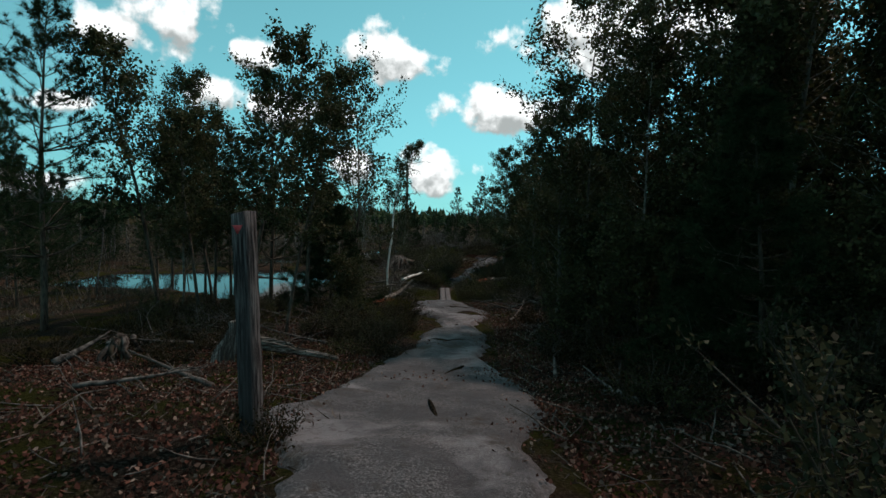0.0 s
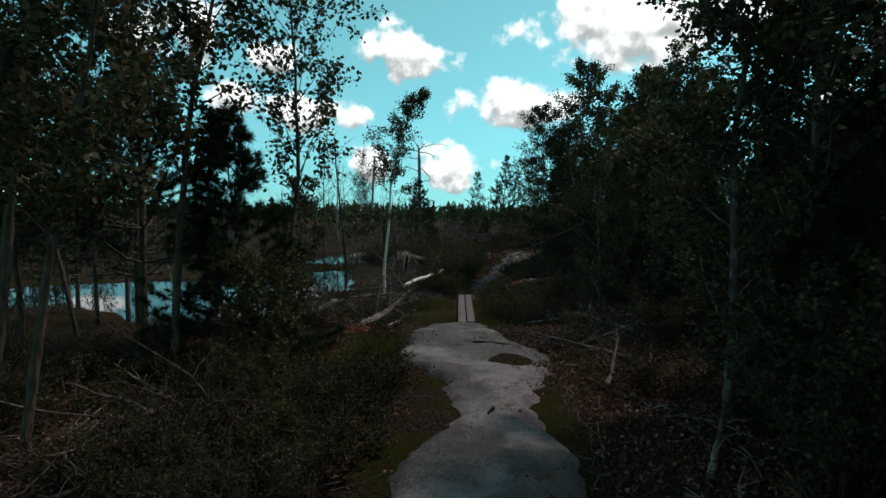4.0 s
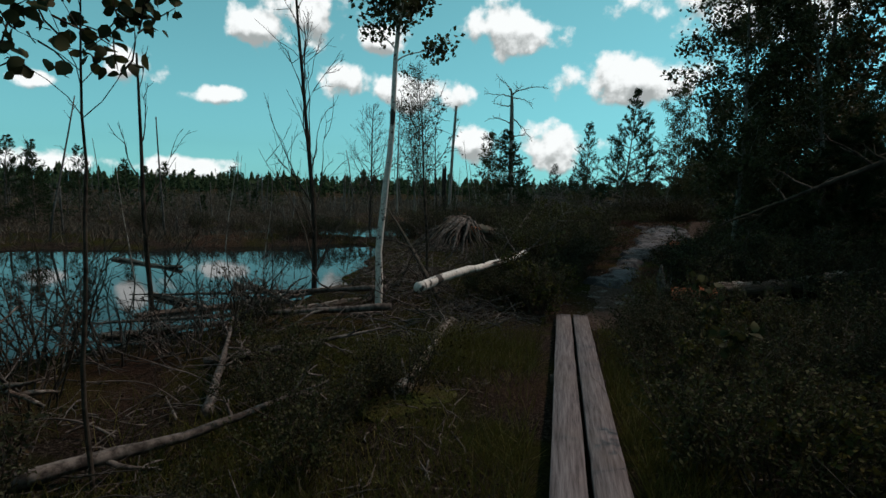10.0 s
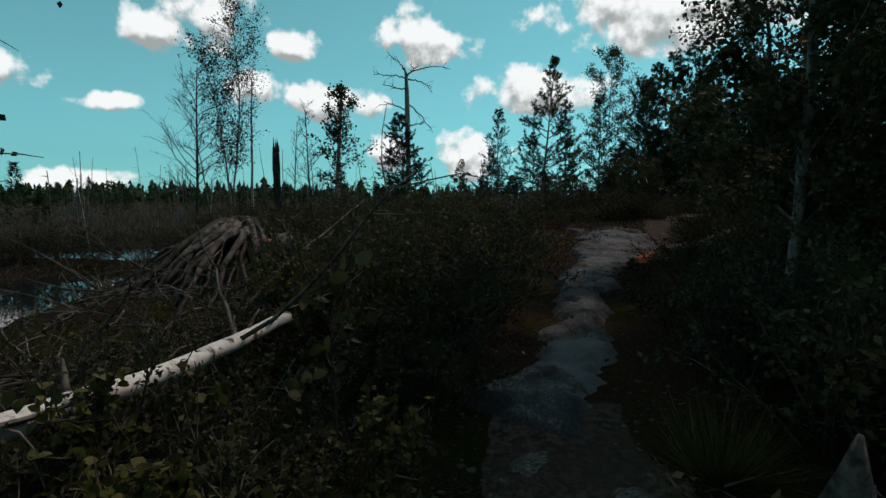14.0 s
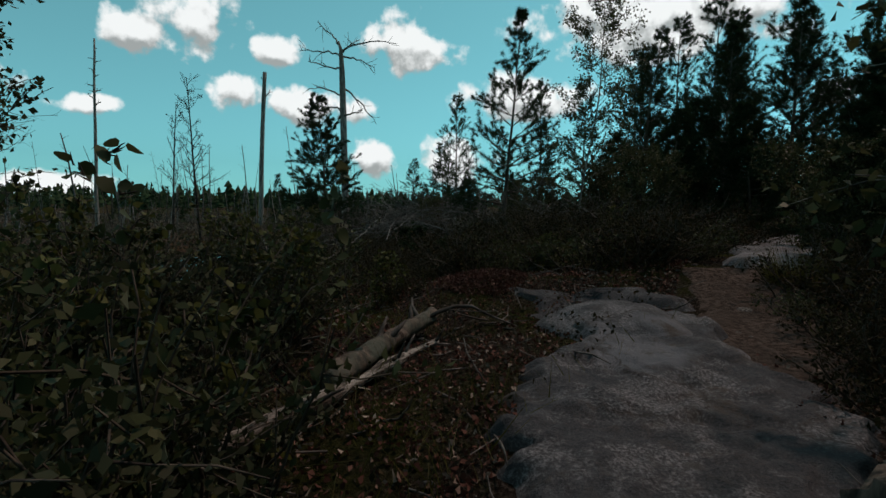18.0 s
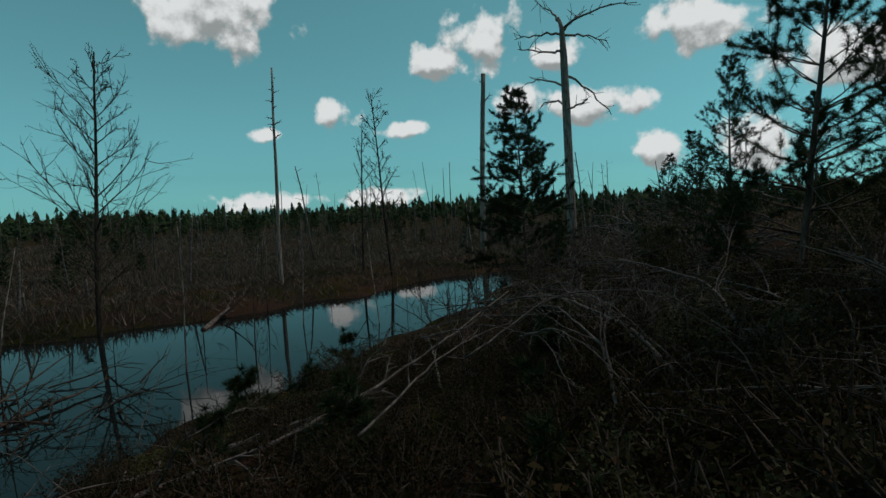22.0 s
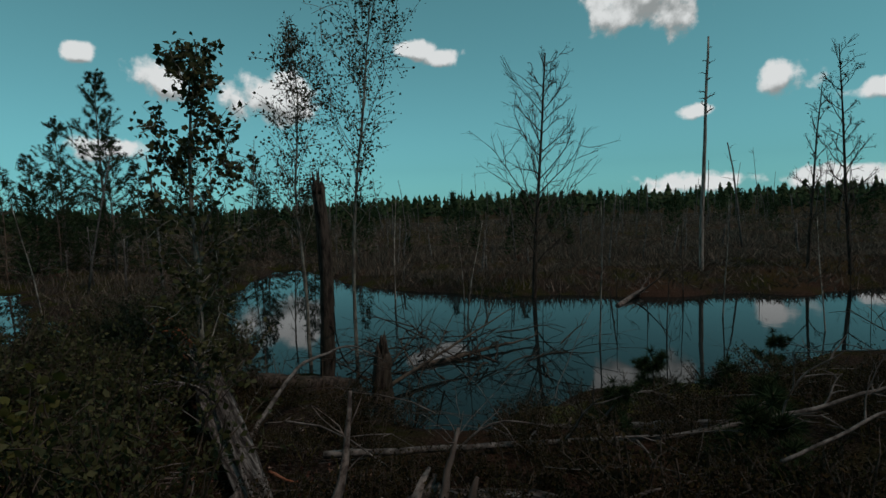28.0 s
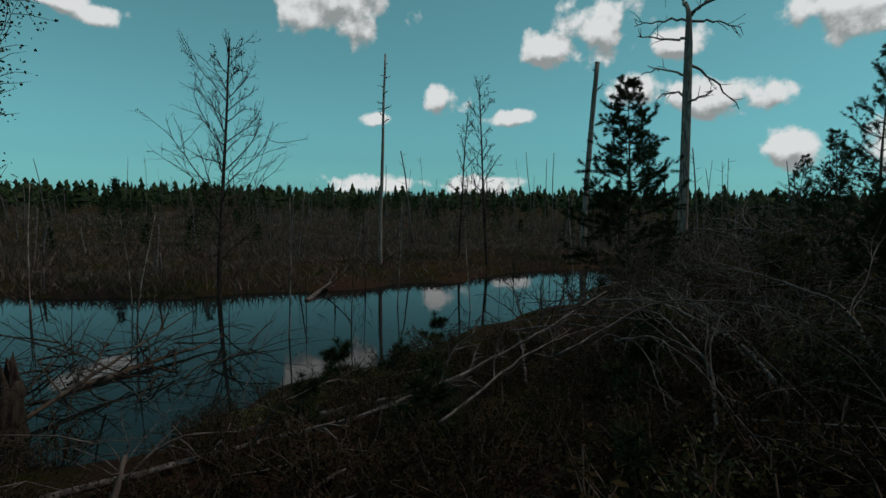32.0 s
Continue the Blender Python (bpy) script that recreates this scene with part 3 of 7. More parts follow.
def leafy_tree(name, height, seed, bark, leaf, label, category="tree", lean=(0, 0), crown=(0.3, 1.0), spread=0.28, limbs=34, leaves=9000, size=0.06, r0=None, steep=0.9, stems=1, kind_leaf="crown", wobble=0.05, oval=False, spine=None):
    """A broadleaf tree: trunk, limbs and a crown of single leaves."""
    rng = np.random.default_rng(seed)
    root = base(name, Matrix(), label, category)
    tb, cb = Builder(), Builder()
    r0 = r0 or 0.0065 * height + 0.012
    tips = []
    for s in range(stems):
        a = rng.random() * 6.28
        way = np.array([lean[0] + 0.12 * (s > 0) * math.cos(a), lean[1] + 0.12 * (s > 0) * math.sin(a), 1.0])
        p0 = np.array([0.12 * s * math.cos(a), 0.12 * s * math.sin(a), -0.25])
        h = height * (1 - 0.18 * s * rng.random()) + 0.25
        tr = stem_points(p0, way, h, 12, wobble, rng, 0.02)
        if spine:
            t = np.linspace(0, len(spine) - 1, 19)
            tr = np.stack([np.interp(t, np.arange(len(spine)), np.array(spine)[:, k]) for k in range(3)], -1)
            tr[1:-1] = (tr[:-2] + 2 * tr[1:-1] + tr[2:]) / 4 + rng.normal(size=tr[1:-1].shape) * 0.012
        rad = np.linspace(1, 0.08, len(tr)) ** 0.8 * r0 * (1 - 0.2 * s)
        rad[0] *= 1.35
        tb.tube(tr, rad, 9, rough=0.04, rng=rng)
        for k in range(limbs // stems):
            f = crown[0] + (crown[1] - crown[0]) * (k + rng.random()) / (limbs // stems)
            if f > 0.985:
                continue
            a = k * 2.4 + rng.random() * 1.2
            u = (f - crown[0]) / (1 - crown[0] + 1e-6)
            L = spread * height * (0.25 + 1.0 * math.sin(math.pi * min(1, 0.18 + 0.82 * u)) ** 0.8) * (0.6 + 0.6 * rng.random())
            up = steep * (0.6 + 0.7 * rng.random())
            p = along(tr, f)
            lm = stem_points(p, (math.cos(a), math.sin(a), up), L, 6, 0.14, rng, 0.02)
            tb.tube(lm, np.linspace(0.30, 0.06, len(lm)) * r0 * (1.1 - 0.7 * f), 5, cap=False, rng=rng)
            for j in range(5):
                q = along(lm, 0.25 + 0.7 * rng.random())
                tw = stem_points(q, unit(lm[-1] - lm[0]) + rng.normal(size=3) * 0.7, L * 0.38, 3, 0.2, rng, -0.05)
                tb.tube(tw, [0.006, 0.005, 0.004, 0.002], 3, cap=False, rng=rng)
                tips.append(tw)
            tips.append(lm[2:])
    n = leaves // max(1, len(tips))
    pos = []
    for tw in tips:
        k = rng.integers(0, len(tw) - 1, n)
        f = rng.random((n, 1))
        pos.append(tw[k] * (1 - f) + tw[k + 1] * f + rng.normal(size=(n, 3)) * 0.018 * height ** 0.7)
    if oval:
        cb.ovals(np.vstack(pos), size, rng)
    else:
        cb.leaves(np.vstack(pos), size, rng)
    part("trunk", tb, bark, root, smooth=True)
    part(kind_leaf, cb, leaf, root)
    return root


def pine_tree(name, height, seed, label, spread=0.3, low=0.15, tufts=1500, needle=0.09, whorl=0.42, steep=0.45, category="tree", lean=(0, 0)):
    """A young pine or spruce: whorls of limbs with tufts of needles."""
    rng = np.random.default_rng(seed)
    root = base(name, Matrix(), label, category)
    tb, cb = Builder(), Builder()
    r0 = 0.009 * height + 0.01
    tr = stem_points((0, 0, -0.2), (lean[0], lean[1], 1), height + 0.2, 12, 0.025, rng, 0.03)
    tb.tube(tr, np.linspace(1, 0.05, len(tr)) * r0, 8, rough=0.05, rng=rng)
    seg = []
    z = low * height
    while z < height * 0.98:
        f = (z + 0.2) / (height + 0.2)
        u = (z - low * height) / (height * (1 - low))
        for k in range(rng.integers(4, 7)):
            a = rng.random() * 6.28
            L = height * spread * (0.12 + 0.88 * (1 - u) ** 0.85) * (0.55 + 0.6 * rng.random())
            lm = stem_points(along(tr, f), (math.cos(a), math.sin(a), steep * (0.2 + 1.6 * u)), L, 5, 0.1, rng, 0.06)
            tb.tube(lm, np.linspace(0.3, 0.08, len(lm)) * r0 * (1.15 - u), 4, cap=False, rng=rng)
            seg.append((lm, L))
            for j in range(4):
                q = along(lm, 0.3 + 0.6 * rng.random())
                tw = stem_points(q, unit(lm[-1] - lm[0]) + rng.normal(size=3) * 0.55, L * 0.4, 3, 0.15, rng, 0.08)
                tb.tube(tw, [0.006, 0.005, 0.004, 0.003], 3, cap=False, rng=rng)
                seg.append((tw, L * 0.4))
        z += whorl * (0.75 + 0.5 * rng.random()) * (1.1 - 0.5 * u)
    seg.append((tr[-3:], height * 0.12))
    tot = sum(L for _, L in seg)
    for pts, L in seg:
        n = max(3, int(1.5 * tufts * L / tot))
        f = 0.35 + 0.65 * rng.random(n) ** 0.7
        c = np.array([along(pts, v) for v in f])
        axis_way = unit(pts[-1] - pts[0])
        m = 20
        way = np.repeat(axis_way[None], n * m, 0) * 0.6 + rng.normal(size=(n * m, 3)) * 0.75
        way /= np.linalg.norm(way, axis=1)[:, None]
        cb.blades(np.repeat(c, m, 0), way * needle * (1.0 + 0.8 * rng.random((n * m, 1))), 0.0085 + 0 * way[:, 0], rng)
    part("trunk", tb, M_BARK, root, smooth=True)
    part("crown", cb, M_NEEDLE, root)
    return root


def dead_tree(name, height, seed, label, limbs=16, spread=0.25, r0=0.09, top=0.25, steep=0.8, low=0.35, twigs=4, mat=None, lean=(0, 0), rise=0.03, wobble=0.02, droop=0.0, category="dead tree", tufts=0, jagged=0):
    """A bare standing trunk with what limbs are left."""
    rng = np.random.default_rng(seed)
    root = base(name, Matrix(), label, category)
    tb = Builder()
    mat = mat or M_DEAD
    limb_parts = []
    tr = stem_points((0, 0, -0.6), (lean[0], lean[1], 1), height + 0.6, 14, wobble, rng, 0.01)
    tb.tube(tr, np.linspace(1, top, len(tr)) * r0, 16 if jagged else 9, rough=0.08 if jagged else 0.05, rng=rng, flute=0.14 if jagged else 0.0)
    tips = []
    for k in range(limbs):
        f = low + (0.97 - low) * (k + rng.random()) / max(1, limbs)
        u = (f - low) / (1 - low)
        a = k * 2.4 + rng.random()
        L = spread * height * (1.1 - 0.75 * u) * (0.5 + 0.7 * rng.random())
        lb = Builder()
        limb_parts.append(lb)
        lm = stem_points(along(tr, f), (math.cos(a), math.sin(a), steep), L, 7, 0.12, rng, rise - droop)
        lb.tube(lm, np.linspace(0.34, 0.05, len(lm)) * r0 * (1.1 - 0.6 * u), 5, cap=False, rng=rng)
        for j in range(twigs):
            q = along(lm, 0.2 + 0.75 * rng.random())
            tw = stem_points(q, unit(lm[-1] - lm[0]) + rng.normal(size=3) * 0.45, L * (0.25 + 0.3 * rng.random()), 4, 0.15, rng, rise)
            lb.tube(tw, np.linspace(0.10, 0.03, 5) * r0 + 0.002, 3, cap=False, rng=rng)
            tips.append(tw[-1])
            for i in range(twigs // 2):
                q2 = along(tw, 0.3 + 0.6 * rng.random())
                t2 = stem_points(q2, unit(tw[-1] - tw[0]) + rng.normal(size=3) * 0.5, L * 0.16, 2, 0.2, rng, rise)
                lb.tube(t2, [0.004, 0.003, 0.002], 3, cap=False, rng=rng)
    part("trunk", tb, mat, root, smooth=True)
    for k in range(jagged):
        a = 6.283 * k / jagged + rng.random()
        o = tr[-1] + np.array([math.cos(a), math.sin(a), 0]) * r0 * top * 0.7
        sb = Builder()
        sb.tube([o - (0, 0, 0.1), o, o + np.array([0.02 * rng.normal(), 0.02 * rng.normal(), 0.06 + 0.22 * rng.random()])], [r0 * top * 0.4, r0 * top * 0.3, 0.004], 5, rng=rng)
        part("splinter", sb, mat, root)
    if tufts and tips:
        nb = Builder()
        pick = np.array(tips)[rng.integers(0, len(tips), tufts)] + rng.normal(size=(tufts, 3)) * 0.03
        nb.leaves(pick, 0.05, rng, aspect=0.5)
        part("withered_needles", nb, M_DARKWOOD, root)
    for lb in limb_parts:
        part("limb", lb, M_TWIG if mat is M_DEAD else M_DARKTWIG, root)
    return root


def put(ob, x, y, turn=0.0, scale=1.0, z=None, tilt=(0, 0)):
    z = gz(x, y) if z is None else z
    ob.matrix_basis = pose(x, y, z, tilt[0], tilt[1], turn) @ Matrix.Scale(scale, 4)
    return ob


def again(ob, x, y, turn=0.0, scale=1.0, z=None, group="", label=""):
    z = gz(x, y) if z is None else z
    c = copy_thing(ob, pose(x, y, z, 0, 0, turn))
    c.matrix_basis = pose(x, y, z, 0, 0, turn) @ Matrix.Scale(scale, 4)
    return tagged(c, label, group=group)

# ---- named trees round the pond ----
put(leafy_tree("birch_tree", 6.6, 11, M_BIRCH, M_LEAF, "slender kinked white birch leaning under a wind-swept crown", crown=(0.55, 1.0), spread=0.12, limbs=34, leaves=5600, size=0.07, r0=0.056, steep=1.2,
                spine=[(0.0, 0.0, -0.3), (-0.02, 0, 0.8), (0.02, 0, 1.55), (0.16, 0, 2.5), (0.20, 0, 3.6), (0.28, 0, 4.6), (0.70, 0, 5.8), (1.35, 0, 6.7)]), -2.65, 25.5)


def crooked_snag():
    """The tall dead pine with a crown of bent arms."""
    rng = np.random.default_rng(12)
    x, y, z0 = -4.12, 55.4, -2.8
    root = base("dead_pine", pose(x, y, z0) @ Matrix.Scale(1.07, 4), "tall weathered dead pine with crooked crown limbs", "dead tree")
    side = np.array([0.937, 0.349, 0])
    deep = np.array([-0.349, 0.937, 0])
    b = Builder()
    tr = np.array([(0.05, 0, -0.5), (0.03, 0, 1.5), (0.0, 0, 3.5), (-0.04, 0, 5.5), (-0.08, 0, 7.2), (-0.12, 0, 8.15), (-0.22, 0, 8.5)])
    b.tube(tr[:, :1] * side + tr[:, 2:] * np.array([0, 0, 1.0]), [0.18, 0.16, 0.145, 0.135, 0.115, 0.085, 0.04], 12, rough=0.05, rng=rng)
    part("trunk", b, M_DEAD, root, smooth=True)
    arms = [((-0.15, 8.3), (-0.45, 8.9), (-1.0, 9.35)), ((-0.1, 7.9), (-0.9, 8.25), (-1.75, 8.2)), ((-0.1, 8.1), (0.9, 8.75), (2.2, 8.55)), ((-0.08, 7.9), (0.6, 7.95), (1.4, 7.6)), ((-0.08, 7.4), (-0.8, 7.25), (-1.55, 7.35)),
            ((-0.06, 6.3), (-0.7, 6.75), (-1.5, 6.6)), ((-0.05, 6.6), (0.8, 6.1), (1.45, 5.2)), ((-0.03, 5.6), (-0.5, 5.85), (-0.85, 5.6)), ((-0.03, 5.4), (0.35, 5.55), (0.6, 5.5)), ((-0.1, 8.0), (0.3, 8.5), (0.75, 8.8))]
    for k, arm in enumerate(arms):
        p = np.array(arm)
        t = np.linspace(0, 1, 10)[:, None]
        q = p[0] * (1 - t) ** 2 + 2 * p[1] * t * (1 - t) + p[2] * t * t
        dep = np.linspace(0, rng.normal() * 0.8, 10)[:, None]
        line = q[:, :1] * side + q[:, 1:] * np.array([0, 0, 1.0]) + dep * deep
        line[1:] += rng.normal(size=(9, 3)) * 0.03
        b = Builder()
        b.tube(line, np.linspace(0.045, 0.012, 10), 6, rng=rng)
        for j in range(6):
            s = stem_points(along(line, 0.35 + 0.6 * rng.random()), unit(line[-1] - line[0]) + rng.normal(size=3) * 0.7, 0.25 + 0.4 * rng.random(), 4, 0.2, rng)
            b.tube(s, np.linspace(0.014, 0.006, 5), 4, cap=False, rng=rng)
        part("limb", b, M_DEAD, root)


crooked_snag()
put(dead_tree("dead_pole_tree", 8.2, 13, "broken bare grey pine trunk", limbs=2, spread=0.08, r0=0.13, top=0.75, low=0.8, wobble=0.008), -8.93, 57.5, z=-2.7)
put(pine_tree("spruce_tree", 5.3, 14, "dense dark young spruce beside the pond", 0.33, 0.06, 5200, 0.062, 0.19, 0.12), -3.45, 49.9)
put(dead_tree("dead_pole_tree", 6.5, 15, "thin bare dead trunk with a few short twigs", limbs=12, spread=0.05, r0=0.07, top=0.35, low=0.72, twigs=2, droop=0.1), -9.4, 46.6, z=WATER - 0.2)
put(dead_tree("dead_young_pine", 6.0, 16, "dying pine with upswept bare limbs and sparse cones", limbs=38, spread=0.29, r0=0.06, top=0.25, steep=0.75, low=0.25, twigs=7, mat=M_DARKWOOD, rise=0.05, tufts=260), -9.2, 41.75, z=WATER - 0.3)
put(dead_tree("dead_young_pine", 6.1, 17, "dying pine with upswept bare limbs", limbs=32, spread=0.17, r0=0.055, top=0.2, steep=0.9, low=0.3, twigs=6, mat=M_DARKWOOD, rise=0.05, tufts=320), -7.91, 49.6, z=WATER - 0.3)
put(dead_tree("dead_young_pine", 5.2, 18, "slim dying pine with short bare limbs", limbs=20, spread=0.16, r0=0.05, top=0.2, steep=1.1, low=0.3, twigs=5, mat=M_DARKWOOD, rise=0.08, tufts=200), -8.57, 49.05, z=WATER - 0.3)
put(leafy_tree("birch_tree", 6.5, 19, M_GREYBARK, M_LEAF2, "tall thin pond birch with small sparse leaves", crown=(0.36, 1.0), spread=0.17, limbs=54, leaves=3400, size=0.045, r0=0.032, steep=2.0), -5.7, 37.4, z=WATER - 0.3)
put(leafy_tree("birch_tree", 5.2, 20, M_GREYBARK, M_LEAF2, "thin grey birch with few leaves by the pond", crown=(0.4, 1.0), spread=0.17, limbs=46, leaves=2400, size=0.045, r0=0.03, steep=1.9), -5.5, 36.7, z=WATER - 0.3)
put(leafy_tree("aspen_tree", 3.4, 21, M_GREYBARK, M_LEAF, "young aspen with dark round leaves on the bank", crown=(0.12, 1.0), spread=0.18, limbs=40, leaves=3000, size=0.058, steep=0.9), -2.62, 35.8)
put(dead_tree("dead_stump", 2.85, 22, "dark standing dead trunk in the water", limbs=0, r0=0.10, top=0.75, mat=M_DARKWOOD, jagged=6, wobble=0.02), -4.4, 36.93, z=WATER - 0.3)
put(dead_tree("dead_stump", 0.85, 23, "short dark rotten stump in the water", limbs=0, r0=0.17, top=0.5, mat=M_DARKWOOD, jagged=9, wobble=0.03), -3.7, 37.5, z=WATER - 0.3)
put(leafy_tree("aspen_tree", 2.8, 24, M_DARKTWIG, M_LEAF, "thin young aspen with large round leaves", crown=(0.72, 1.0), spread=0.25, limbs=12, leaves=420, size=0.07, r0=0.016, oval=True), -2.5, 20.8)
put(leafy_tree("aspen_tree", 3.0, 37, M_DARKTWIG, M_LEAF, "slim aspen bowed over the trail with round leaves", crown=(0.5, 1.0), spread=0.22, limbs=14, leaves=700, size=0.075, r0=0.022, lean=(-0.30, 0.34), oval=True), 3.75, 32.0)
put(leafy_tree("aspen_tree", 3.3, 25, M_DARKTWIG, M_LEAF, "bushy dark young aspen by the water", crown=(0.2, 1.0), spread=0.22, limbs=30, leaves=3200, size=0.07, r0=0.03), -3.9, 19.9)
put(leafy_tree("aspen_tree", 6.5, 26, M_BARK, M_LEAF, "forked aspen with an open crown", crown=(0.34, 1.0), spread=0.25, limbs=30, leaves=4600, size=0.075, r0=0.042, steep=1.3, lean=(-0.02, 0.02)), -2.65, 15.85)
put(dead_tree("dead_birch", 5.6, 27, "dark many-stemmed dead birch by the shore", limbs=16, spread=0.4, r0=0.05, top=0.3, steep=2.6, low=0.12, twigs=4, mat=M_DARKWOOD), -4.2, 26.5)
put(dead_tree("dead_birch", 4.2, 28, "crooked bare dead birch in the shallows", limbs=7, spread=0.45, r0=0.045, top=0.3, steep=2.0, low=0.15, twigs=3, mat=M_DARKWOOD), -5.6, 24.6)
put(leafy_tree("birch_tree", 3.6, 29, M_DARKTWIG, M_LEAF2, "spindly birch with a few small leaves", crown=(0.3, 1.0), spread=0.26, limbs=16, leaves=300, size=0.05, r0=0.03, steep=1.3), -2.5, 27.5)
put(leafy_tree("birch_tree", 5.6, 31, M_GREYBARK, M_LEAF, "upright young birch with dense small leaves", crown=(0.22, 1.0), spread=0.17, limbs=44, leaves=7500, size=0.055, r0=0.03), 4.2, 44.3)
put(pine_tree("pine_tree", 6.1, 32, "young pine with open whorls of dark limbs", 0.29, 0.12, 2000, 0.075, 0.36, 0.5), 2.57, 46.6)
put(pine_tree("pine_tree", 6.4, 33, "slender young pine with a thin crown", 0.22, 0.15, 1300, 0.075, 0.38, 0.6), 7.4, 49.8)

# the dark pine group by the upper path
pine_a = put(pine_tree("pine_tree", 6.8, 34, "dense dark young pine", 0.29, 0.06, 1900, 0.075, 0.38, 0.5), 10.0, 49.0)
pine_b = put(pine_tree("pine_tree", 5.6, 35, "dense dark young pine", 0.31, 0.05, 1700, 0.075, 0.36, 0.45), 9.6, 45.0)
for k, (x, y, s) in enumerate([(7.6, 44.2, 0.85), (8.6, 47.4, 1.0), (11.4, 42.6, 1.05), (12.5, 46.5, 1.0), (13.5, 40.5, 1.1), (7.4, 50.5, 0.9), (12.0, 37.0, 1.0), (14.5, 34.5, 1.1), (11.5, 52, 1.1), (4.4, 52.5, 0.8), (0.6, 50.5, 0.55), (1.0, 55, 0.8), (-1.2, 58, 0.6), (6.8, 56, 0.95), (3.2, 58, 0.8), (10, 58, 1.1), (15, 52, 1.1), (17, 46, 1.2), (8.3, 45.6, 0.95), (10.6, 46.8, 1.1), (11.2, 44.8, 0.9), (9.2, 51.5, 1.1), (13.2, 44, 1.15), (6.9, 47.8, 0.8), (12.4, 49.6, 1.2), (14.4, 42.4, 1.0), (15.2, 48, 1.2), (10.4, 40.2, 0.8), (8.8, 38.4, 0.7), (16, 39, 1.2), (7.6, 36.4, 0.6), (9.6, 36.6, 0.9)]):
    again(pine_a if k % 2 else pine_b, x, y, 67 * k, s, group="pines by the upper path")

# ---- the wood on the uphill side, and the trees between the path and the pond ----
asp_a = put(leafy_tree("aspen_tree", 7.0, 41, M_GREYBARK, M_LEAF, "tall dark aspen in full leaf", crown=(0.12, 1.0), spread=0.17, limbs=46, leaves=13000, size=0.075), 3.2, 30.4)
asp_b = put(leafy_tree("birch_tree", 6.4, 42, M_GREYBARK, M_LEAF, "pale-barked birch in full leaf", crown=(0.2, 1.0), spread=0.19, limbs=46, leaves=14000, size=0.06, r0=0.032), 3.56, 11.2)
asp_c = put(leafy_tree("birch_tree", 5.4, 43, M_GREYBARK, M_LEAF, "bushy young birch in full leaf", crown=(0.08, 1.0), spread=0.2, limbs=50, leaves=12000, size=0.06), 2.6, 13.6)
asp_d = put(leafy_tree("aspen_tree", 6.2, 44, M_BARK, M_LEAF, "slim aspen leaning in the wind", crown=(0.36, 1.0), spread=0.17, limbs=40, leaves=7000, size=0.075, lean=(0.10, 0)), -4.4, 13.0)
pine_c = put(pine_tree("pine_tree", 6.5, 45, "young pine with bushy dark needles", 0.29, 0.22, 1400, 0.075, 0.42, 0.5), -4.9, 16.2)
kinds = [asp_a, asp_b, asp_c, asp_d, pine_c, pine_b]
rng = np.random.default_rng(5)
EDGE = [(5.8, 8.2, 2), (6.8, 10.0, 2), (7.6, 12.4, 2), (5.6, 11.4, 2), (8.8, 9.4, 2), (6.2, 14.0, 2), (9.8, 14.6, 2), (7.0, 5.4, 2), (4.6, 30.2, 0), (5.2, 31.6, 0), (4.6, 33.6, 2), (6.3, 29.0, 0), (6.3, 34.5, 2), (5.2, 24.8, 2), (5.6, 26.0, 0), (3.4, 21.8, 2), (5.0, 22.4, 0), (4.2, 18.6, 2), (5.4, 19.8, 2)]
DEEP = [(6.6, 23.0, 0),
         (5.2, 15.4, 0), (4.6, 12.6, 2), (6.4, 12.8, 1), (3.9, 8.6, 2), (5.2, 9.6, 0), (3.0, 13.3, 1), (6.6, 7.6, 2), (6.0, 4.0, 0), (7.4, 10.5, 5), (7.6, 15.6, 0), (7.4, 19.0, 2), (8.0, 26.0, 0), (8.4, 31.0, 1), (8.6, 22.5, 4), (9.0, 12.6, 1), (9.4, 17.0, 5), (8.6, 6.0, 4), (3.9, 14.4, 1), (7.0, 13.2, 0), (5.0, 11.6, 0), (5.6, 12.2, 3), (7.2, 8.4, 0), (6.6, 11.6, 0), (10.2, 27.0, 5), (10.4, 21.6, 0), (9.6, 35.0, 0), (5.0, 0.6, 2), (8.0, 1.6, 0)]
for k, (x, y, i) in enumerate(EDGE + DEEP):
    again(kinds[3 if i == 2 and y < 13 and x < 5 else i], x, y, 97 * k, (0.81 if 14 < y < 27 else 0.85) + (0.25 if 14 < y < 27 else 0.4) * rng.random(), group="trees of the dark wood")
LEFT = [(-3.2, 12.0, 3), (-3.4, 14.4, 3), (-5.3, 12.9, 3), (-6.5, 13.4, 3), (-6.2, 15.4, 3), (-7.6, 16.6, 1), (-7.2, 8.6, 4), (-8.0, 11.9, 4), (-7.9, 20.7, 4), (-8.6, 20.2, 4), (-9.0, 21.9, 4), (-11.4, 23.2, 4), (-12.8, 24.6, 4), (-7.3, 17.9, 3), (-8.5, 5.6, 2), (-11, 14, 4), (-5.8, 17.4, 4)]
for k, (x, y, i) in enumerate(LEFT):
    again(kinds[i], x, y, 71 * k + 20, 0.75 + 0.3 * rng.random(), group="trees between path and pond")

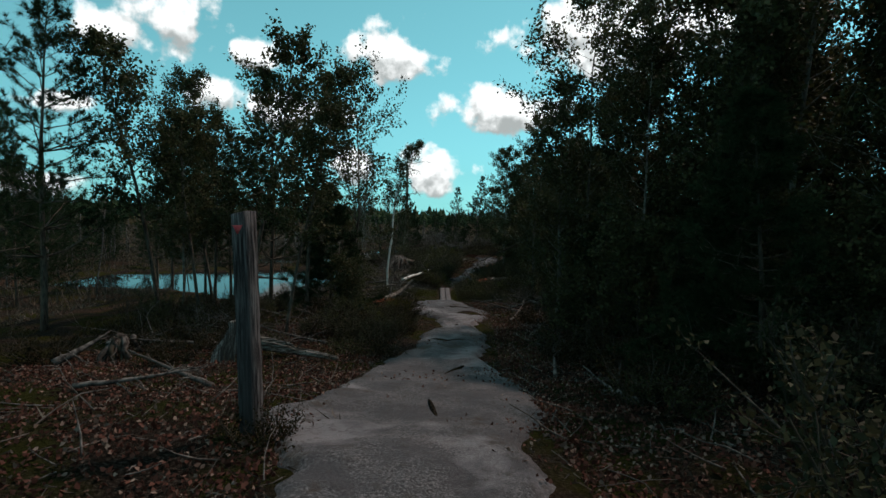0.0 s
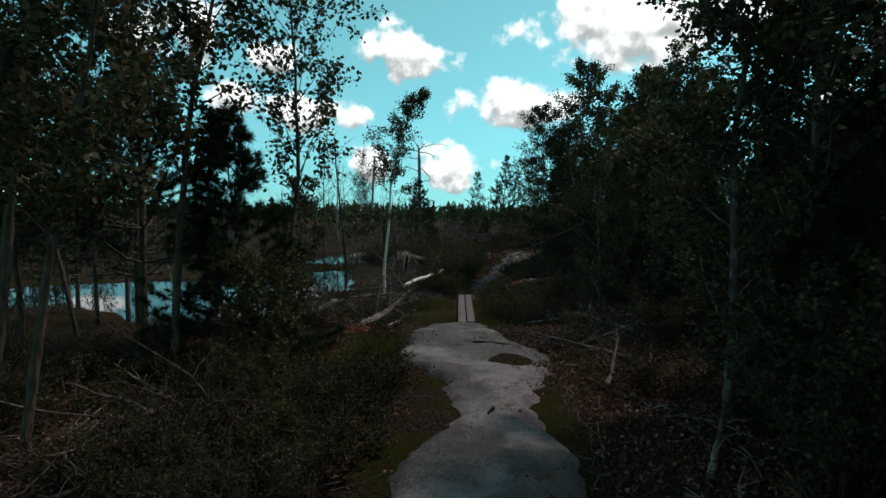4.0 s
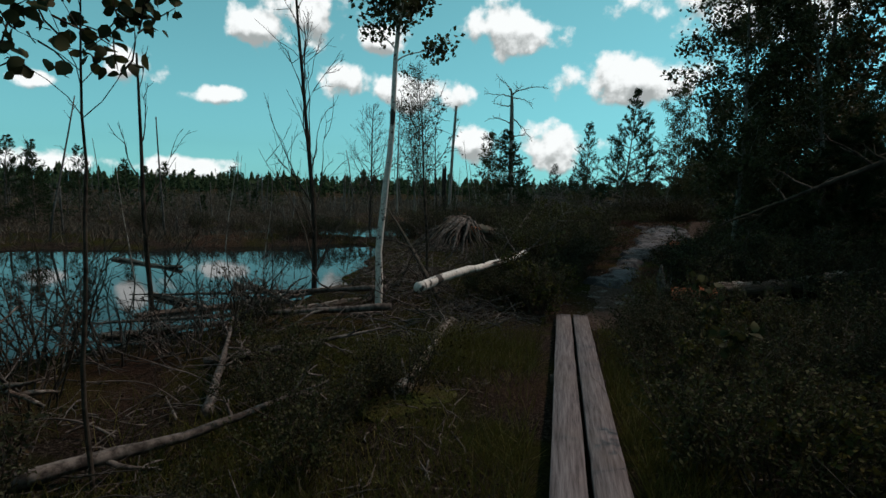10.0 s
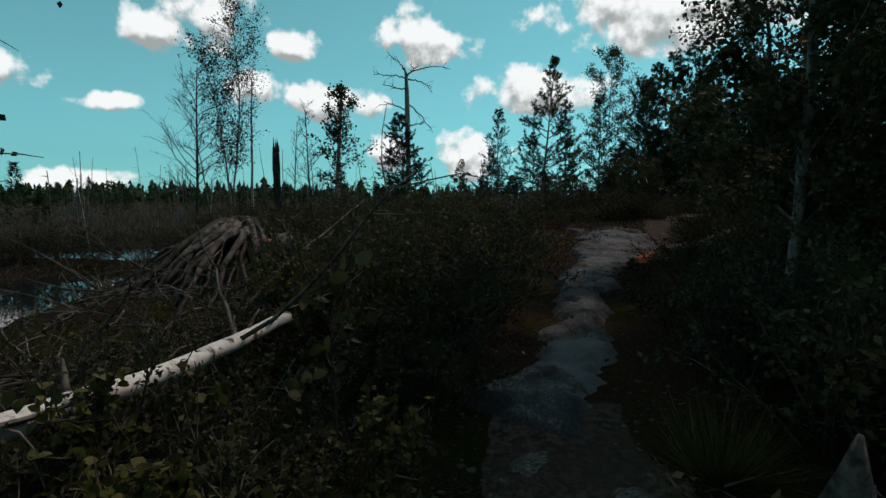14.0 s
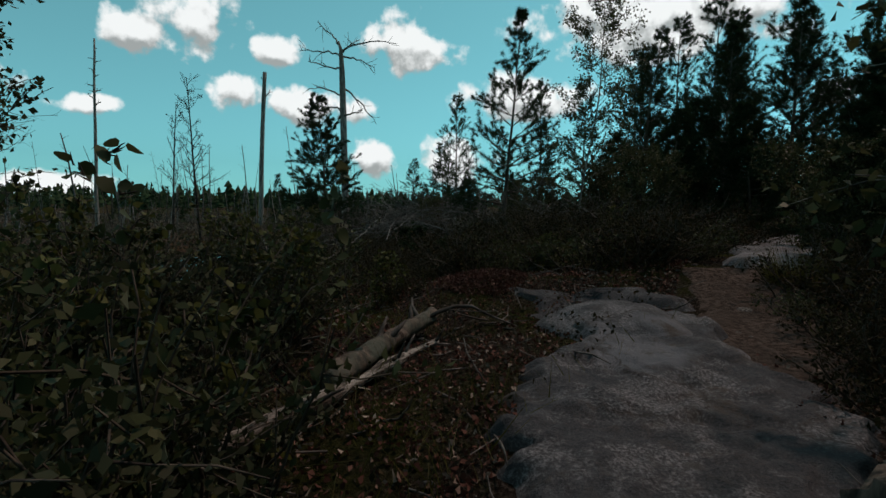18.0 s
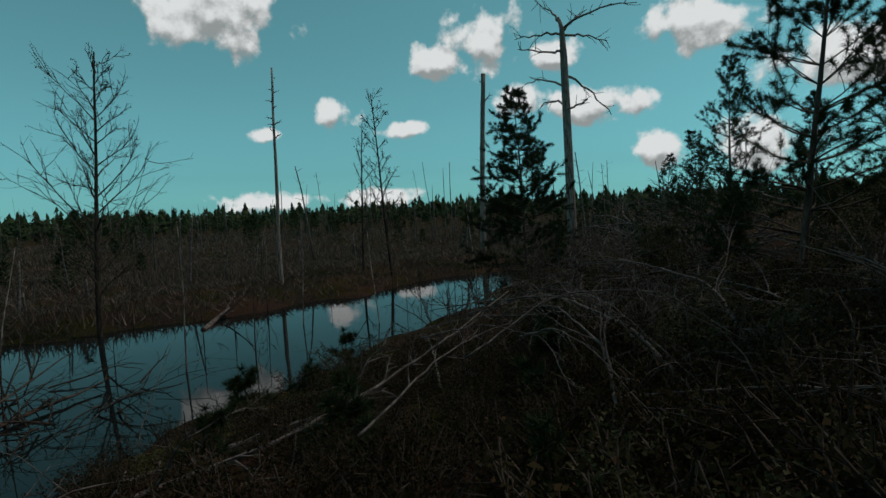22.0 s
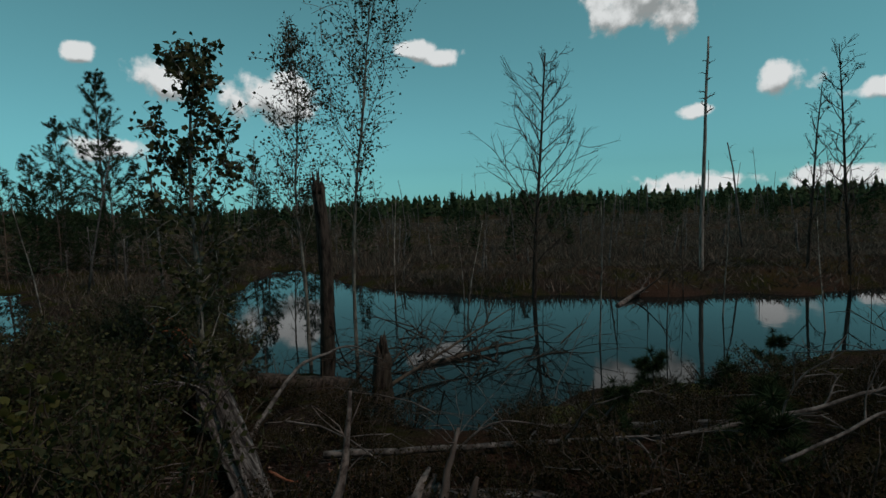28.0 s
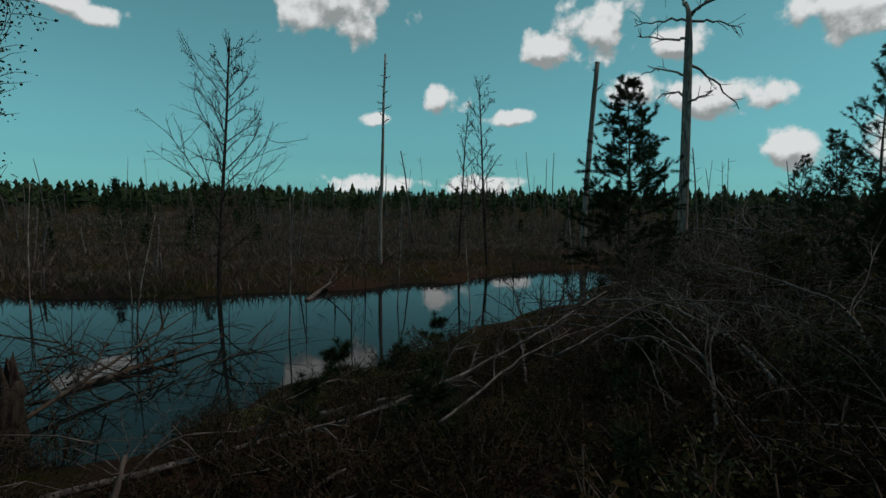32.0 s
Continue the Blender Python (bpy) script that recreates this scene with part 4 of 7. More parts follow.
# the dark wood south-west of the pond
for k, (x, y, s) in enumerate([(-19, 26, 0.75), (-20.5, 29, 0.8), (-20, 23.5, 0.8), (-22.5, 28, 1.2), (-17.5, 25, 0.6), (-24, 31, 0.8), (-20.8, 32.5, 0.62), (-19, 30.4, 0.6), (-16, 22, 0.8), (-26, 25, 1.0), (-14, 18.5, 0.9), (-19, 19, 1.0), (-21.4, 34.6, 0.6), (-19.8, 36.2, 0.45), (-22.6, 36.5, 0.6), (-18.4, 33.2, 0.4), (-20.2, 27.2, 0.7), (-24, 34, 0.7), (-22, 25.6, 0.85)]):
    again(pine_a if k % 2 else pine_b, x, y, 41 * k, s, group="pines beyond the pond")

# low young spruces and bushes that close the wood's edge
spruce_low = put(pine_tree("young_spruce", 3.2, 47, "dark young spruce with limbs down to the ground", 0.36, 0.03, 2600, 0.07, 0.17, 0.1), 3.4, 7.2)
bush = put(leafy_tree("birch_bush", 2.3, 48, M_DARKTWIG, M_LEAF, "dense dark birch bush in full leaf", "bush", crown=(0.04, 1.0), spread=0.42, limbs=48, leaves=9000, size=0.055, r0=0.016, stems=3), 3.0, 9.6)
for k, (x, y, i, s) in enumerate([(4.3, 6.2, 1, 0.8), (-3.05, 15.5, 0, 1.05), (-2.45, 14.7, 1, 0.7), (3.7, 8.8, 0, 0.8), (2.8, 11.8, 1, 0.7), (3.5, 12.8, 0, 0.9), (3.9, 17.6, 0, 0.8), (3.9, 20.6, 0, 0.7), 
                                  (4.6, 7.6, 1, 1.0), (5.0, 10.6, 0, 1.1), (4.6, 14.2, 1, 1.1), (5.2, 17.0, 0, 1.1), (6.0, 21.0, 1, 1.0), (6.6, 6.4, 0, 1.1), (3.6, 29.8, 1, 0.7), (4.2, 31.0, 1, 0.8), (4.6, 29.6, 0, 0.9),
                                  (5.6, 37.6, 1, 0.6), (6.6, 38.0, 0, 0.8), (7.4, 39.2, 1, 0.8), (5.2, 42.4, 1, 0.8), (6.0, 43.6, 0, 0.9), (6.8, 44.8, 1, 0.9), (7.6, 43.0, 0, 0.9), (8.6, 43.6, 1, 1.0), (4.9, 45.0, 1, 0.8), (9.4, 42.0, 0, 1.1), (5.8, 46.6, 0, 0.9), (8.0, 46.0, 0, 1.1), (10.6, 43.4, 0, 1.2), (3.9, 47.4, 1, 0.7), (1.4, 48.6, 0, 0.5), (0.4, 47.4, 1, 0.5), (3.2, 49.2, 1, 0.7)]):
    again(bush if i else spruce_low, x, y, 77 * k, s, group="bushes of the wood's edge")

# behind the start of the walk
for k, (x, y, i) in enumerate([(-4, -6, 0), (-1, -9, 1), (3, -7, 2), (6, -5, 4), (-7, -3, 5), (-10, 0, 1), (0, -13, 0)]):
    again(kinds[i], x, y, 53 * k, 1.0, group="trees behind the start")


# ---- far woods ----
def far_woods():
    rng = np.random.default_rng(9)
    b = Builder()
    n = 5400
    a = rng.random(n) * 6.283
    d = 95 + 190 * rng.random(n) ** 1.3
    x, y = d * np.sin(a), 28 + d * np.cos(a)
    z = ground(x, y)
    h = (2.4 + 2.3 * rng.random(n) ** 2) * (1 + (d - 95) / 260) * (1 + 0.25 * waves(x, y, 0.05, 2))
    for k in range(n):
        m, tiers = 6, 5
        for s in range(tiers):
            f0, f1 = 0.12 + 0.8 * s / tiers, 0.12 + 0.8 * (s + 1.35) / tiers
            r = h[k] * 0.21 * (1.05 - (s / tiers) ** 1.7) * (0.8 + 0.4 * rng.random())
            an = np.linspace(0, 6.283, m, endpoint=False) + rng.random()
            rr = r * (0.45 + 0.95 * rng.random(m)) * (1.5 if k % 3 == 0 and s > 1 else 1.0)
            ring = np.stack([x[k] + rr * np.cos(an), y[k] + rr * np.sin(an), z[k] + h[k] * (f0 + 0.05 * rng.normal(size=m))], -1)
            top = [(x[k], y[k], z[k] + h[k] * min(1.0, f1))]
            b.add(np.vstack([ring, top]), None, [(i, (i + 1) % m, m) for i in range(m)])
    ob = part("far_woods", b, M_NEEDLE)
    tagged(ob, "distant dark conifer woods along the horizon", "woods", kind="stuff")


far_woods()


def dead_wood_belt():
    """The drowned wood beyond the pond: bare thin trunks."""
    rng = np.random.default_rng(10)
    b, c = Builder(), Builder()
    n = 700
    x = -12 - 60 * rng.random(n) ** 1.2
    y = 8 + 78 * rng.random(n)
    extra = 110
    x[:extra] = -11 + 9 * rng.random(extra)
    y[:extra] = 58 + 24 * rng.random(extra)
    keep = shore_distance(x, y) > 0.4
    x, y = x[keep], y[keep]
    z = ground(x, y)
    for k in range(len(x)):
        h = 0.7 + 2.2 * rng.random() ** 1.8 + (3.2 if rng.random() < 0.10 else 0)
        r = 0.02 + 0.035 * rng.random()
        pts = stem_points((x[k], y[k], z[k] - 0.2), (0.06 * rng.normal(), 0.06 * rng.normal(), 1), h, 4, 0.04, rng)
        b.tube(pts, np.linspace(1, 0.45, 5) * r, 5, rng=rng)
        if rng.random() < 0.5:
            for j in range(8):
                q = along(pts, 0.4 + 0.58 * rng.random())
                c.tube(stem_points(q, (*rng.normal(size=2), 0.7), 0.2 + 0.4 * rng.random(), 2, 0.2, rng), [0.012, 0.008, 0.004], 3, cap=False, rng=rng)
    tagged(part("dead_trunks", b, M_PALETWIG), "grey bare trunks of the drowned wood", "dead trees", kind="stuff")
    tagged(part("dead_twigs", c, M_TWIG), "bare grey twigs on the drowned trunks", "twigs", kind="stuff")
    # small living pines and brown brush on the bog
    p, s = Builder(), Builder()
    for k in range(230):
        px, py = -16 - 62 * rng.random(), 6 + 84 * rng.random()
        if k < 50:
            px, py = -12 + 14 * rng.random(), 60 + 26 * rng.random()
        if shore_distance(np.array([px]), np.array([py]))[0] < 1:
            continue
        h, pz = 0.8 + 2.4 * rng.random() ** 1.5, gz(px, py)
        m = int(180 * h)
        f = rng.random(m) ** 0.8
        an = rng.random(m) * 6.283
        rr = h * 0.24 * (1.05 - f) * (0.3 + 0.7 * rng.random(m))
        pos = np.stack([px + rr * np.cos(an), py + rr * np.sin(an), pz + h * f], -1)
        way = np.stack([np.cos(an), np.sin(an), 0.6 + 0 * an], -1) * 0.16 + rng.normal(size=(m, 3)) * 0.05
        p.blades(pos, way, 0.05 + 0 * f, rng)
    tagged(part("bog_pines", p, M_NEEDLE), "small stunted pines on the bog", "bushes", kind="stuff")
    m = 95000
    sx, sy = -11 - 55 * rng.random(m) ** 1.5, 8 + 76 * rng.random(m)
    sx[:9000], sy[:9000] = -13 + 14 * rng.random(9000), 57 + 22 * rng.random(9000)
    sx[9000:40000], sy[9000:40000] = -24 + 20 * rng.random(31000), 31 + 27 * rng.random(31000)
    near = shore_distance(sx, sy)
    keep = (near > 0.02) & ((sx < -6.5) | (sy > 51) | (near < 0.8))
    sx, sy = sx[keep], sy[keep]
    pos = np.stack([sx, sy, ground(sx, sy)], -1)
    d = np.hypot(sx + 2, sy - 35)
    way = rng.normal(size=pos.shape) * 0.12
    way[:, 2] = 0.12 + 0.32 * rng.random(len(pos)) * np.clip(0.4 + waves(sx, sy, 0.6, 3), 0.2, 1.2)
    s.blades(pos, way, 0.012 + 0.0016 * d, rng)
    tagged(part("bog_brush", s, M_DEADBRUSH), "brown dwarf shrubs and sedge on the bog", "brush", kind="stuff")


dead_wood_belt()


# ---- rounded shapes ----
def sphere_grid(nu, nv):
    u, v = np.meshgrid(np.linspace(0, 2 * np.pi, nu, endpoint=False), np.linspace(0.0, np.pi, nv))
    p = np.stack([np.cos(u) * np.sin(v), np.sin(u) * np.sin(v), np.cos(v)], -1).reshape(-1, 3)
    i = np.arange(nv - 1)[:, None] * nu
    k = np.arange(nu)[None]
    return p, np.stack([i + k, i + nu + k, i + nu + (k + 1) % nu, i + (k + 1) % nu], -1).reshape(-1, 4)


def lumps(p, s, k):
    x, y, z = p.T * s
    return (np.sin(x + 1.3 * np.sin(y * 1.3 + k)) + np.sin(y * 1.1 + 1.7 * np.sin(z * 1.2 - k)) + np.sin(z * 1.2 + 1.5 * np.sin(x * 0.9 + 2 * k))) / 3


# ---- rock of the path ----
def slab(name, label, stations, seed, lift=0.06, res=0.06, edge=0.13, mat=None, nx=37, ledge=0.0, uneven=1.0):
    """A flat outcrop between a left and a right edge at each y, its rim running under the soil."""
    st = np.array(stations)
    b = Builder()
    ys = np.arange(st[0, 0], st[-1, 0] + 1e-6, res)
    f = np.linspace(-0.10, 1.10, nx)
    xl, xr = np.interp(ys, st[:, 0], st[:, 1]), np.interp(ys, st[:, 0], st[:, 2])
    rng = np.random.default_rng(600 + seed)
    for edge_line in (xl, xr):
        for reach, amount in ((21, 0.045), (9, 0.035), (3, 0.022)):
            rough = np.convolve(rng.normal(size=len(ys) + reach - 1), np.hanning(reach + 2)[1:-1], "valid")
            edge_line += amount * rough / (rough.std() + 1e-9)
    X = xl[:, None] + (xr - xl)[:, None] * f[None]
    Y = np.repeat(ys[:, None], nx, 1) + 0.02 * waves(X, X, 9, seed)
    Z = ground(X, Y)
    rim = np.minimum(np.minimum(f, 1 - f)[None] * (xr - xl)[:, None], np.minimum(ys - ys[0], ys[-1] - ys)[:, None])
    Z = Z + lift * step(-0.02, edge, rim) - 0.10 * step(0.02, -0.10, rim)
    Z = Z + uneven * step(-0.1, 0.15, rim) * (0.020 * waves(X, Y, 2.3, seed) + 0.013 * waves(X, Y, 6.1, seed + 2) + 0.008 * waves(X, Y, 13, seed + 5) + 0.004 * waves(X, Y, 29, seed + 7))
    for height, cut, k in ((1.0, 0.1, 3), (0.7, -0.4, 9), (0.5, 0.5, 14)):
        # broken ledges
        Z = Z + ledge * height * step(-0.06, 0.06, waves(X, Y, 2.6, seed + k) + 0.5 * waves(X, Y, 8.7, seed + k) + 0.25 * waves(X, Y, 23, k) - cut) * step(0.0, 0.1, rim)
    i = np.arange(len(ys) - 1)[:, None] * nx + np.arange(nx - 1)[None]
    b.add(np.stack([X, Y, Z], -1), np.stack([i, i + 1, i + nx + 1, i + nx], -1).reshape(-1, 4))
    return tagged(part(name, b, mat or M_ROCK, smooth=True), label, "rock")


slab("rock_slab", "worn grey granite slab forming the trail, cracked and dusty", [(0.2, -1.1, 0.7), (4.4, -1.03, 0.55), (5.0, -1.08, 0.6), (5.8, -1.7, 0.75), (6.3, -1.47, 0.9), (7.2, -1.25, 1.05), (8.2, -1.06, 0.92), (9, -0.95, 0.76), (10.2, -0.7, 0.64), (11, -0.47, 0.8), (12.4, -0.44, 0.8), (13.3, -0.02, 0.74), (14.3, -0.2, 0.9), (14.9, -0.45, 1.2), (15.8, -0.97, 1.25), (17, -0.95, 0.76), (17.6, -0.88, 0.6), (18.05, -0.78, 0.46), (18.5, -0.66, 0.38), (18.8, -0.42, 0.26), (18.92, -0.3, 0.12)], 1)
slab("rock_slab", "blue-grey granite path slab with darker blotches", [(27.85, 0.5, 0.8), (28.2, 0.25, 0.9), (28.75, 0.6, 1.1), (29.3, 0.8, 1.3), (30.35, 1.05, 1.43), (32.4, 1.35, 2.05), (33.2, 1.72, 2.9), (33.8, 1.76, 3.4), (34.3, 1.8, 3.5), (34.75, 1.92, 3.5), (34.95, 2.02, 3.42), (35.15, 2.38, 3.38), (35.5, 2.3, 3.45), (35.9, 2.5, 3.4)], 2, res=0.025, mat=M_BLUEROCK, nx=81, ledge=0.022)
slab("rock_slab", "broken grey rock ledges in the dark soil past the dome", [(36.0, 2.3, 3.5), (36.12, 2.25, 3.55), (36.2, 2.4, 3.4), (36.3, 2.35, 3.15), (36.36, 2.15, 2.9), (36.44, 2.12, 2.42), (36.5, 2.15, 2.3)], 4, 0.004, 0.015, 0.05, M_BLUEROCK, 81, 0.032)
for line in ([(25.5, -0.4, 0.3), (26.2, 0.1, 0.8), (27.0, 0.3, 1.0), (27.7, 0.3, 1.05), (28.3, 0.3, 1.1)], [(33.7, 3.3, 4.0), (35.2, 3.2, 4.3), (36.2, 3.5, 4.5), (37.2, 3.9, 5.1)], [(18.4, -0.6, 0.5), (19.0, -0.45, 0.4), (19.7, -0.3, 0.4), (20.3, -0.2, 0.35)]):
    tagged(slab("trodden_soil", "bare brown trodden soil of the trail", line, 7, 0.012, 0.08, 0.2, M_TRODDEN, uneven=0.25), category="soil")
slab("rock_slab", "pale worn rock of the trail climbing away", [(37.0, 4.2, 4.9), (38, 4.7, 6.0), (39, 5.2, 6.9), (40.5, 6.3, 8.2), (42, 7.6, 9.6), (44, 9.6, 11.4)], 3, 0.08)


def boulder(name, label, x, y, z, sx, sy, sz, seed, turn=0.0, res=(40, 26), mat=None, flat=0.0, rugged=1.0):
    p, q = sphere_grid(*res)
    d = 1 + 0.13 * rugged * lumps(p, 1.9, seed) + 0.05 * rugged * lumps(p, 5, seed + 2) + 0.02 * lumps(p, 13, seed + 4) + 0.008 * lumps(p, 31, seed + 6)
    p = p * d[:, None]
    if flat:
        p[:, 2] = np.where(p[:, 2] > flat, flat + (p[:, 2] - flat) * 0.25, p[:, 2])
    b = Builder()
    b.add(p * np.array([sx, sy, sz]), q)
    ob = part(name, b, mat or M_ROCK, smooth=True)
    ob.matrix_world = pose(x, y, z, 0, 0, turn)
    return tagged(ob, label, "rock")


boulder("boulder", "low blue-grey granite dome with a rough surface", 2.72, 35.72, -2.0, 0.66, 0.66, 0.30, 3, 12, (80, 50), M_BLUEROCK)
boulder("flat_stone", "small pale stone on the trodden trail", 4.0, 36.5, -1.80, 0.13, 0.10, 0.07, 7)
boulder("flat_stone", "low grey stone in the trodden trail", 3.86, 36.05, -1.88, 0.22, 0.16, 0.09, 8, mat=M_STONE)
boulder("stone", "small pale stone on the mossy bank", -1.65, 40.00, gz(-1.65, 40.00) + 0.02, 0.11, 0.07, 0.05, 15, 20, (26, 16), M_STRAWWOOD)
boulder("stone", "fist-shaped grey stone at the slab's edge", -1.22, 17.31, -1.72, 0.16, 0.13, 0.13, 9)
for k, (x, y, s) in enumerate([(0.45, 26.6, 0.10), (0.75, 26.9, 0.16), (0.6, 26.2, 0.09), (0.95, 27.3, 0.13), (0.35, 27.2, 0.08), (0.85, 26.4, 0.07), (0.52, 27.6, 0.12)]):
    tagged(boulder("path_stone", "loose grey stone trodden into the trail", x, y, gz(x, y) - 0.012, s * 1.35, s * 0.75, s * 0.55, 2.3 * k + 1, 40 * k, (26, 16), M_STONE, 0.3, 2.4), group="path stones")


# ---- duckboards ----
def duckboards():
    root = base("duckboard_walk", pose(0.065, 20.84, -2.2, 0, 0, 0.75), "narrow duckboard of two weathered planks on bearers", "boardwalk")
    L, w, t = 5.1, 0.195, 0.05
    for k, cx in enumerate((-0.112, 0.112)):
        rng = np.random.default_rng(60 + k)
        b = Builder()
        n = 26
        y = np.linspace(0, L, n) + (0.06 if k else 0)
        prof = np.array([(-0.5, -1), (-0.5, -0.15), (-0.47, 0), (0.47, 0), (0.5, -0.15), (0.5, -1)])
        X = cx + prof[None, :, 0] * w * (1 + 0.006 * rng.normal(size=(n, 1))) + 0.0015 * rng.normal(size=(n, 1))
        Z = prof[None, :, 1] * t + 0.006 * np.sin(y * 1.7 + k)[:, None] - 0.17 * (y / L)[:, None]
        V = np.stack([X, np.repeat(y[:, None], 6, 1), Z], -1)
        i = np.arange(n - 1)[:, None] * 6
        j = np.arange(6)[None]
        q = np.stack([i + j, i + (j + 1) % 6, i + 6 + (j + 1) % 6, i + 6 + j], -1).reshape(-1, 4)
        b.add(V.reshape(-1, 3), np.vstack([q, [(0, 1, 2, 5), (2, 3, 4, 5)], [((n - 1) * 6 + a) for a in (5, 2, 1, 0)], [((n - 1) * 6 + a) for a in (5, 4, 3, 2)]]))
        part("plank", b, M_BOARD, root)
    for y in (0.12, 2.5, 4.95):
        b = Builder()
        b.tube([(-0.24, y, -0.118 - 0.033 * y), (0, y + 0.01, -0.114 - 0.033 * y), (0.24, y, -0.118 - 0.033 * y)], [0.068, 0.07, 0.068], 10, rough=0.03)
        part("bearer", b, M_DARKWOOD, root, "round dark bearer log")


duckboards()


# ---- trail post ----
def trail_post():
    x, y = -1.43, 5.45
    z = gz(x, y)
    h, w = 1.03 - z, 0.066
    root = base("trail_post", pose(x, y, z, 0, -3.4, -20), "weathered grey square trail post with a red blaze", "post")
    rng = np.random.default_rng(70)
    b = Builder()
    n = 14
    zz = np.linspace(-0.3, h, n)
    prof = np.array([(-1, -0.8), (-0.8, -1), (0.1, -1.02), (0.8, -1), (1, -0.8), (1, 0.8), (0.8, 1), (-0.8, 1), (-1, 0.8)])
    m = len(prof)
    V = np.zeros((n, m, 3))
    V[..., :2] = prof[None] * w * (1 + 0.03 * rng.normal(size=(n, m, 1)))
    V[..., 2] = zz[:, None]
    V[-1, :, 2] += 0.012 * prof[:, 0]
    i = np.arange(n - 1)[:, None] * m
    j = np.arange(m)[None]
    q = np.stack([i + j, i + (j + 1) % m, i + m + (j + 1) % m, i + m + j], -1).reshape(-1, 4)
    V = V.reshape(-1, 3)
    top = V[-m:].mean(0)
    b.add(np.vstack([V, top]), q, [(n * m - m + k, n * m - m + (k + 1) % m, n * m) for k in range(m)])
    part("post", b, M_POST, root)
    t = Builder()
    s, lo, hi = 0.042, h - 0.155, h - 0.09
    t.add([(-s, -w - 0.006, hi), (s, -w - 0.006, hi), (0, -w - 0.006, lo), (-s, -w + 0.004, hi), (s, -w + 0.004, hi), (0, -w + 0.004, lo)], [(0, 3, 4, 1), (1, 4, 5, 2), (2, 5, 3, 0)], [(0, 1, 2)])
    part("trail_mark", t, M_PAINT, root, "red downward triangle blaze")


trail_post()


# ---- fallen timber ----
def log(name, label, a, b, r0, r1, seed, mat=None, bend=0.06, sides=14, stubs=0, twigs=0, rough=0.05, category="log", forks=0):
    """A lying trunk from a to b, thicker at a, with broken branch stubs."""
    rng = np.random.default_rng(seed)
    a, b = np.array(a, float), np.array(b, float)
    L = np.linalg.norm(b - a)
    way = unit(b - a)
    yaw, pitch = math.atan2(way[1], way[0]), math.asin(way[2])
    root = base(name, Matrix.Translation(a) @ Euler((0, -pitch, yaw)).to_matrix().to_4x4(), label, category)
    n = 30
    t = np.linspace(0, 1, n)
    drift = np.cumsum(rng.normal(size=(n, 2)), 0) * 0.006 * L ** 0.5
    drift -= t[:, None] * drift[-1:]
    pts = np.stack([t * L, bend * np.sin(t * 5 + seed) * t + drift[:, 0], bend * 0.5 * np.sin(t * 4 + 2 * seed) * t + 0.5 * drift[:, 1]], -1)
    tb = Builder()
    old = mat is None or mat in (M_DEADX, M_GREYLOG)
    knots = 1 + (0.16 if old else 0.03) * np.convolve(rng.normal(size=n + 4), np.ones(5) / 5 ** 0.5, "valid")
    tb.tube(pts, (r0 + (r1 - r0) * t) * knots, 22 if old else sides, rough=rough * 0.8, rng=rng, flute=0.15 if old else 0.03)
    part("trunk", tb, mat or M_DEADX, root, smooth=True)
    for k in range(forks):
        f = 0.35 + 0.55 * (k + rng.random()) / forks
        rad = r0 + (r1 - r0) * f
        side = 1 if k % 2 else -1
        s = stem_points(along(pts, f), (0.8, side * (0.5 + 0.5 * rng.random()), 0.35 + 0.7 * rng.random()), L * (0.18 + 0.2 * rng.random()), 9, 0.17, rng)
        lb = Builder()
        lb.tube(s, np.linspace(0.5, 0.12, 10) * rad, 9, rough=0.06, rng=rng, flute=0.12)
        for j in range(3):
            s2 = stem_points(along(s, 0.3 + 0.6 * rng.random()), unit(s[-1] - s[0]) + rng.normal(size=3) * 0.6, L * 0.10, 4, 0.18, rng)
            lb.tube(s2, np.linspace(0.22, 0.06, 5) * rad, 5, rng=rng)
        part("forked_limb", lb, mat or M_DEADX, root, smooth=True)
    if stubs or twigs:
        for k in range(stubs):
            lb = Builder()
            f = rng.random()
            d = np.array([0.6, rng.normal(), abs(rng.normal()) + 0.2])
            s = stem_points(along(pts, f), d, 0.12 + 0.25 * rng.random(), 3, 0.15, rng)
            lb.tube(s, np.array([0.35, 0.3, 0.22, 0.12]) * (r0 + (r1 - r0) * f), 6, rng=rng)
            part("branch_stub", lb, M_TWIG, root)
        for k in range(twigs):
            lb = Builder()
            f = 0.25 + 0.75 * rng.random()
            d = np.array([1.0, 0.9 * rng.normal(), 0.7 * abs(rng.normal()) + 0.1])
            ln = 0.4 + 0.9 * rng.random()
            s = stem_points(along(pts, f), d, ln, 6, 0.16, rng, -0.03)
            lb.tube(s, np.linspace(0.3, 0.08, 7) * (r0 + (r1 - r0) * f) + 0.002, 5, rng=rng)
            for j in range(4):
                s2 = stem_points(along(s, 0.2 + 0.7 * rng.random()), unit(s[-1] - s[0]) + rng.normal(size=3) * 0.6, ln * 0.4, 3, 0.2, rng)
                lb.tube(s2, [0.006, 0.005, 0.003, 0.002], 3, cap=False, rng=rng)
            part("side_branch", lb, M_TWIG, root)
    return root


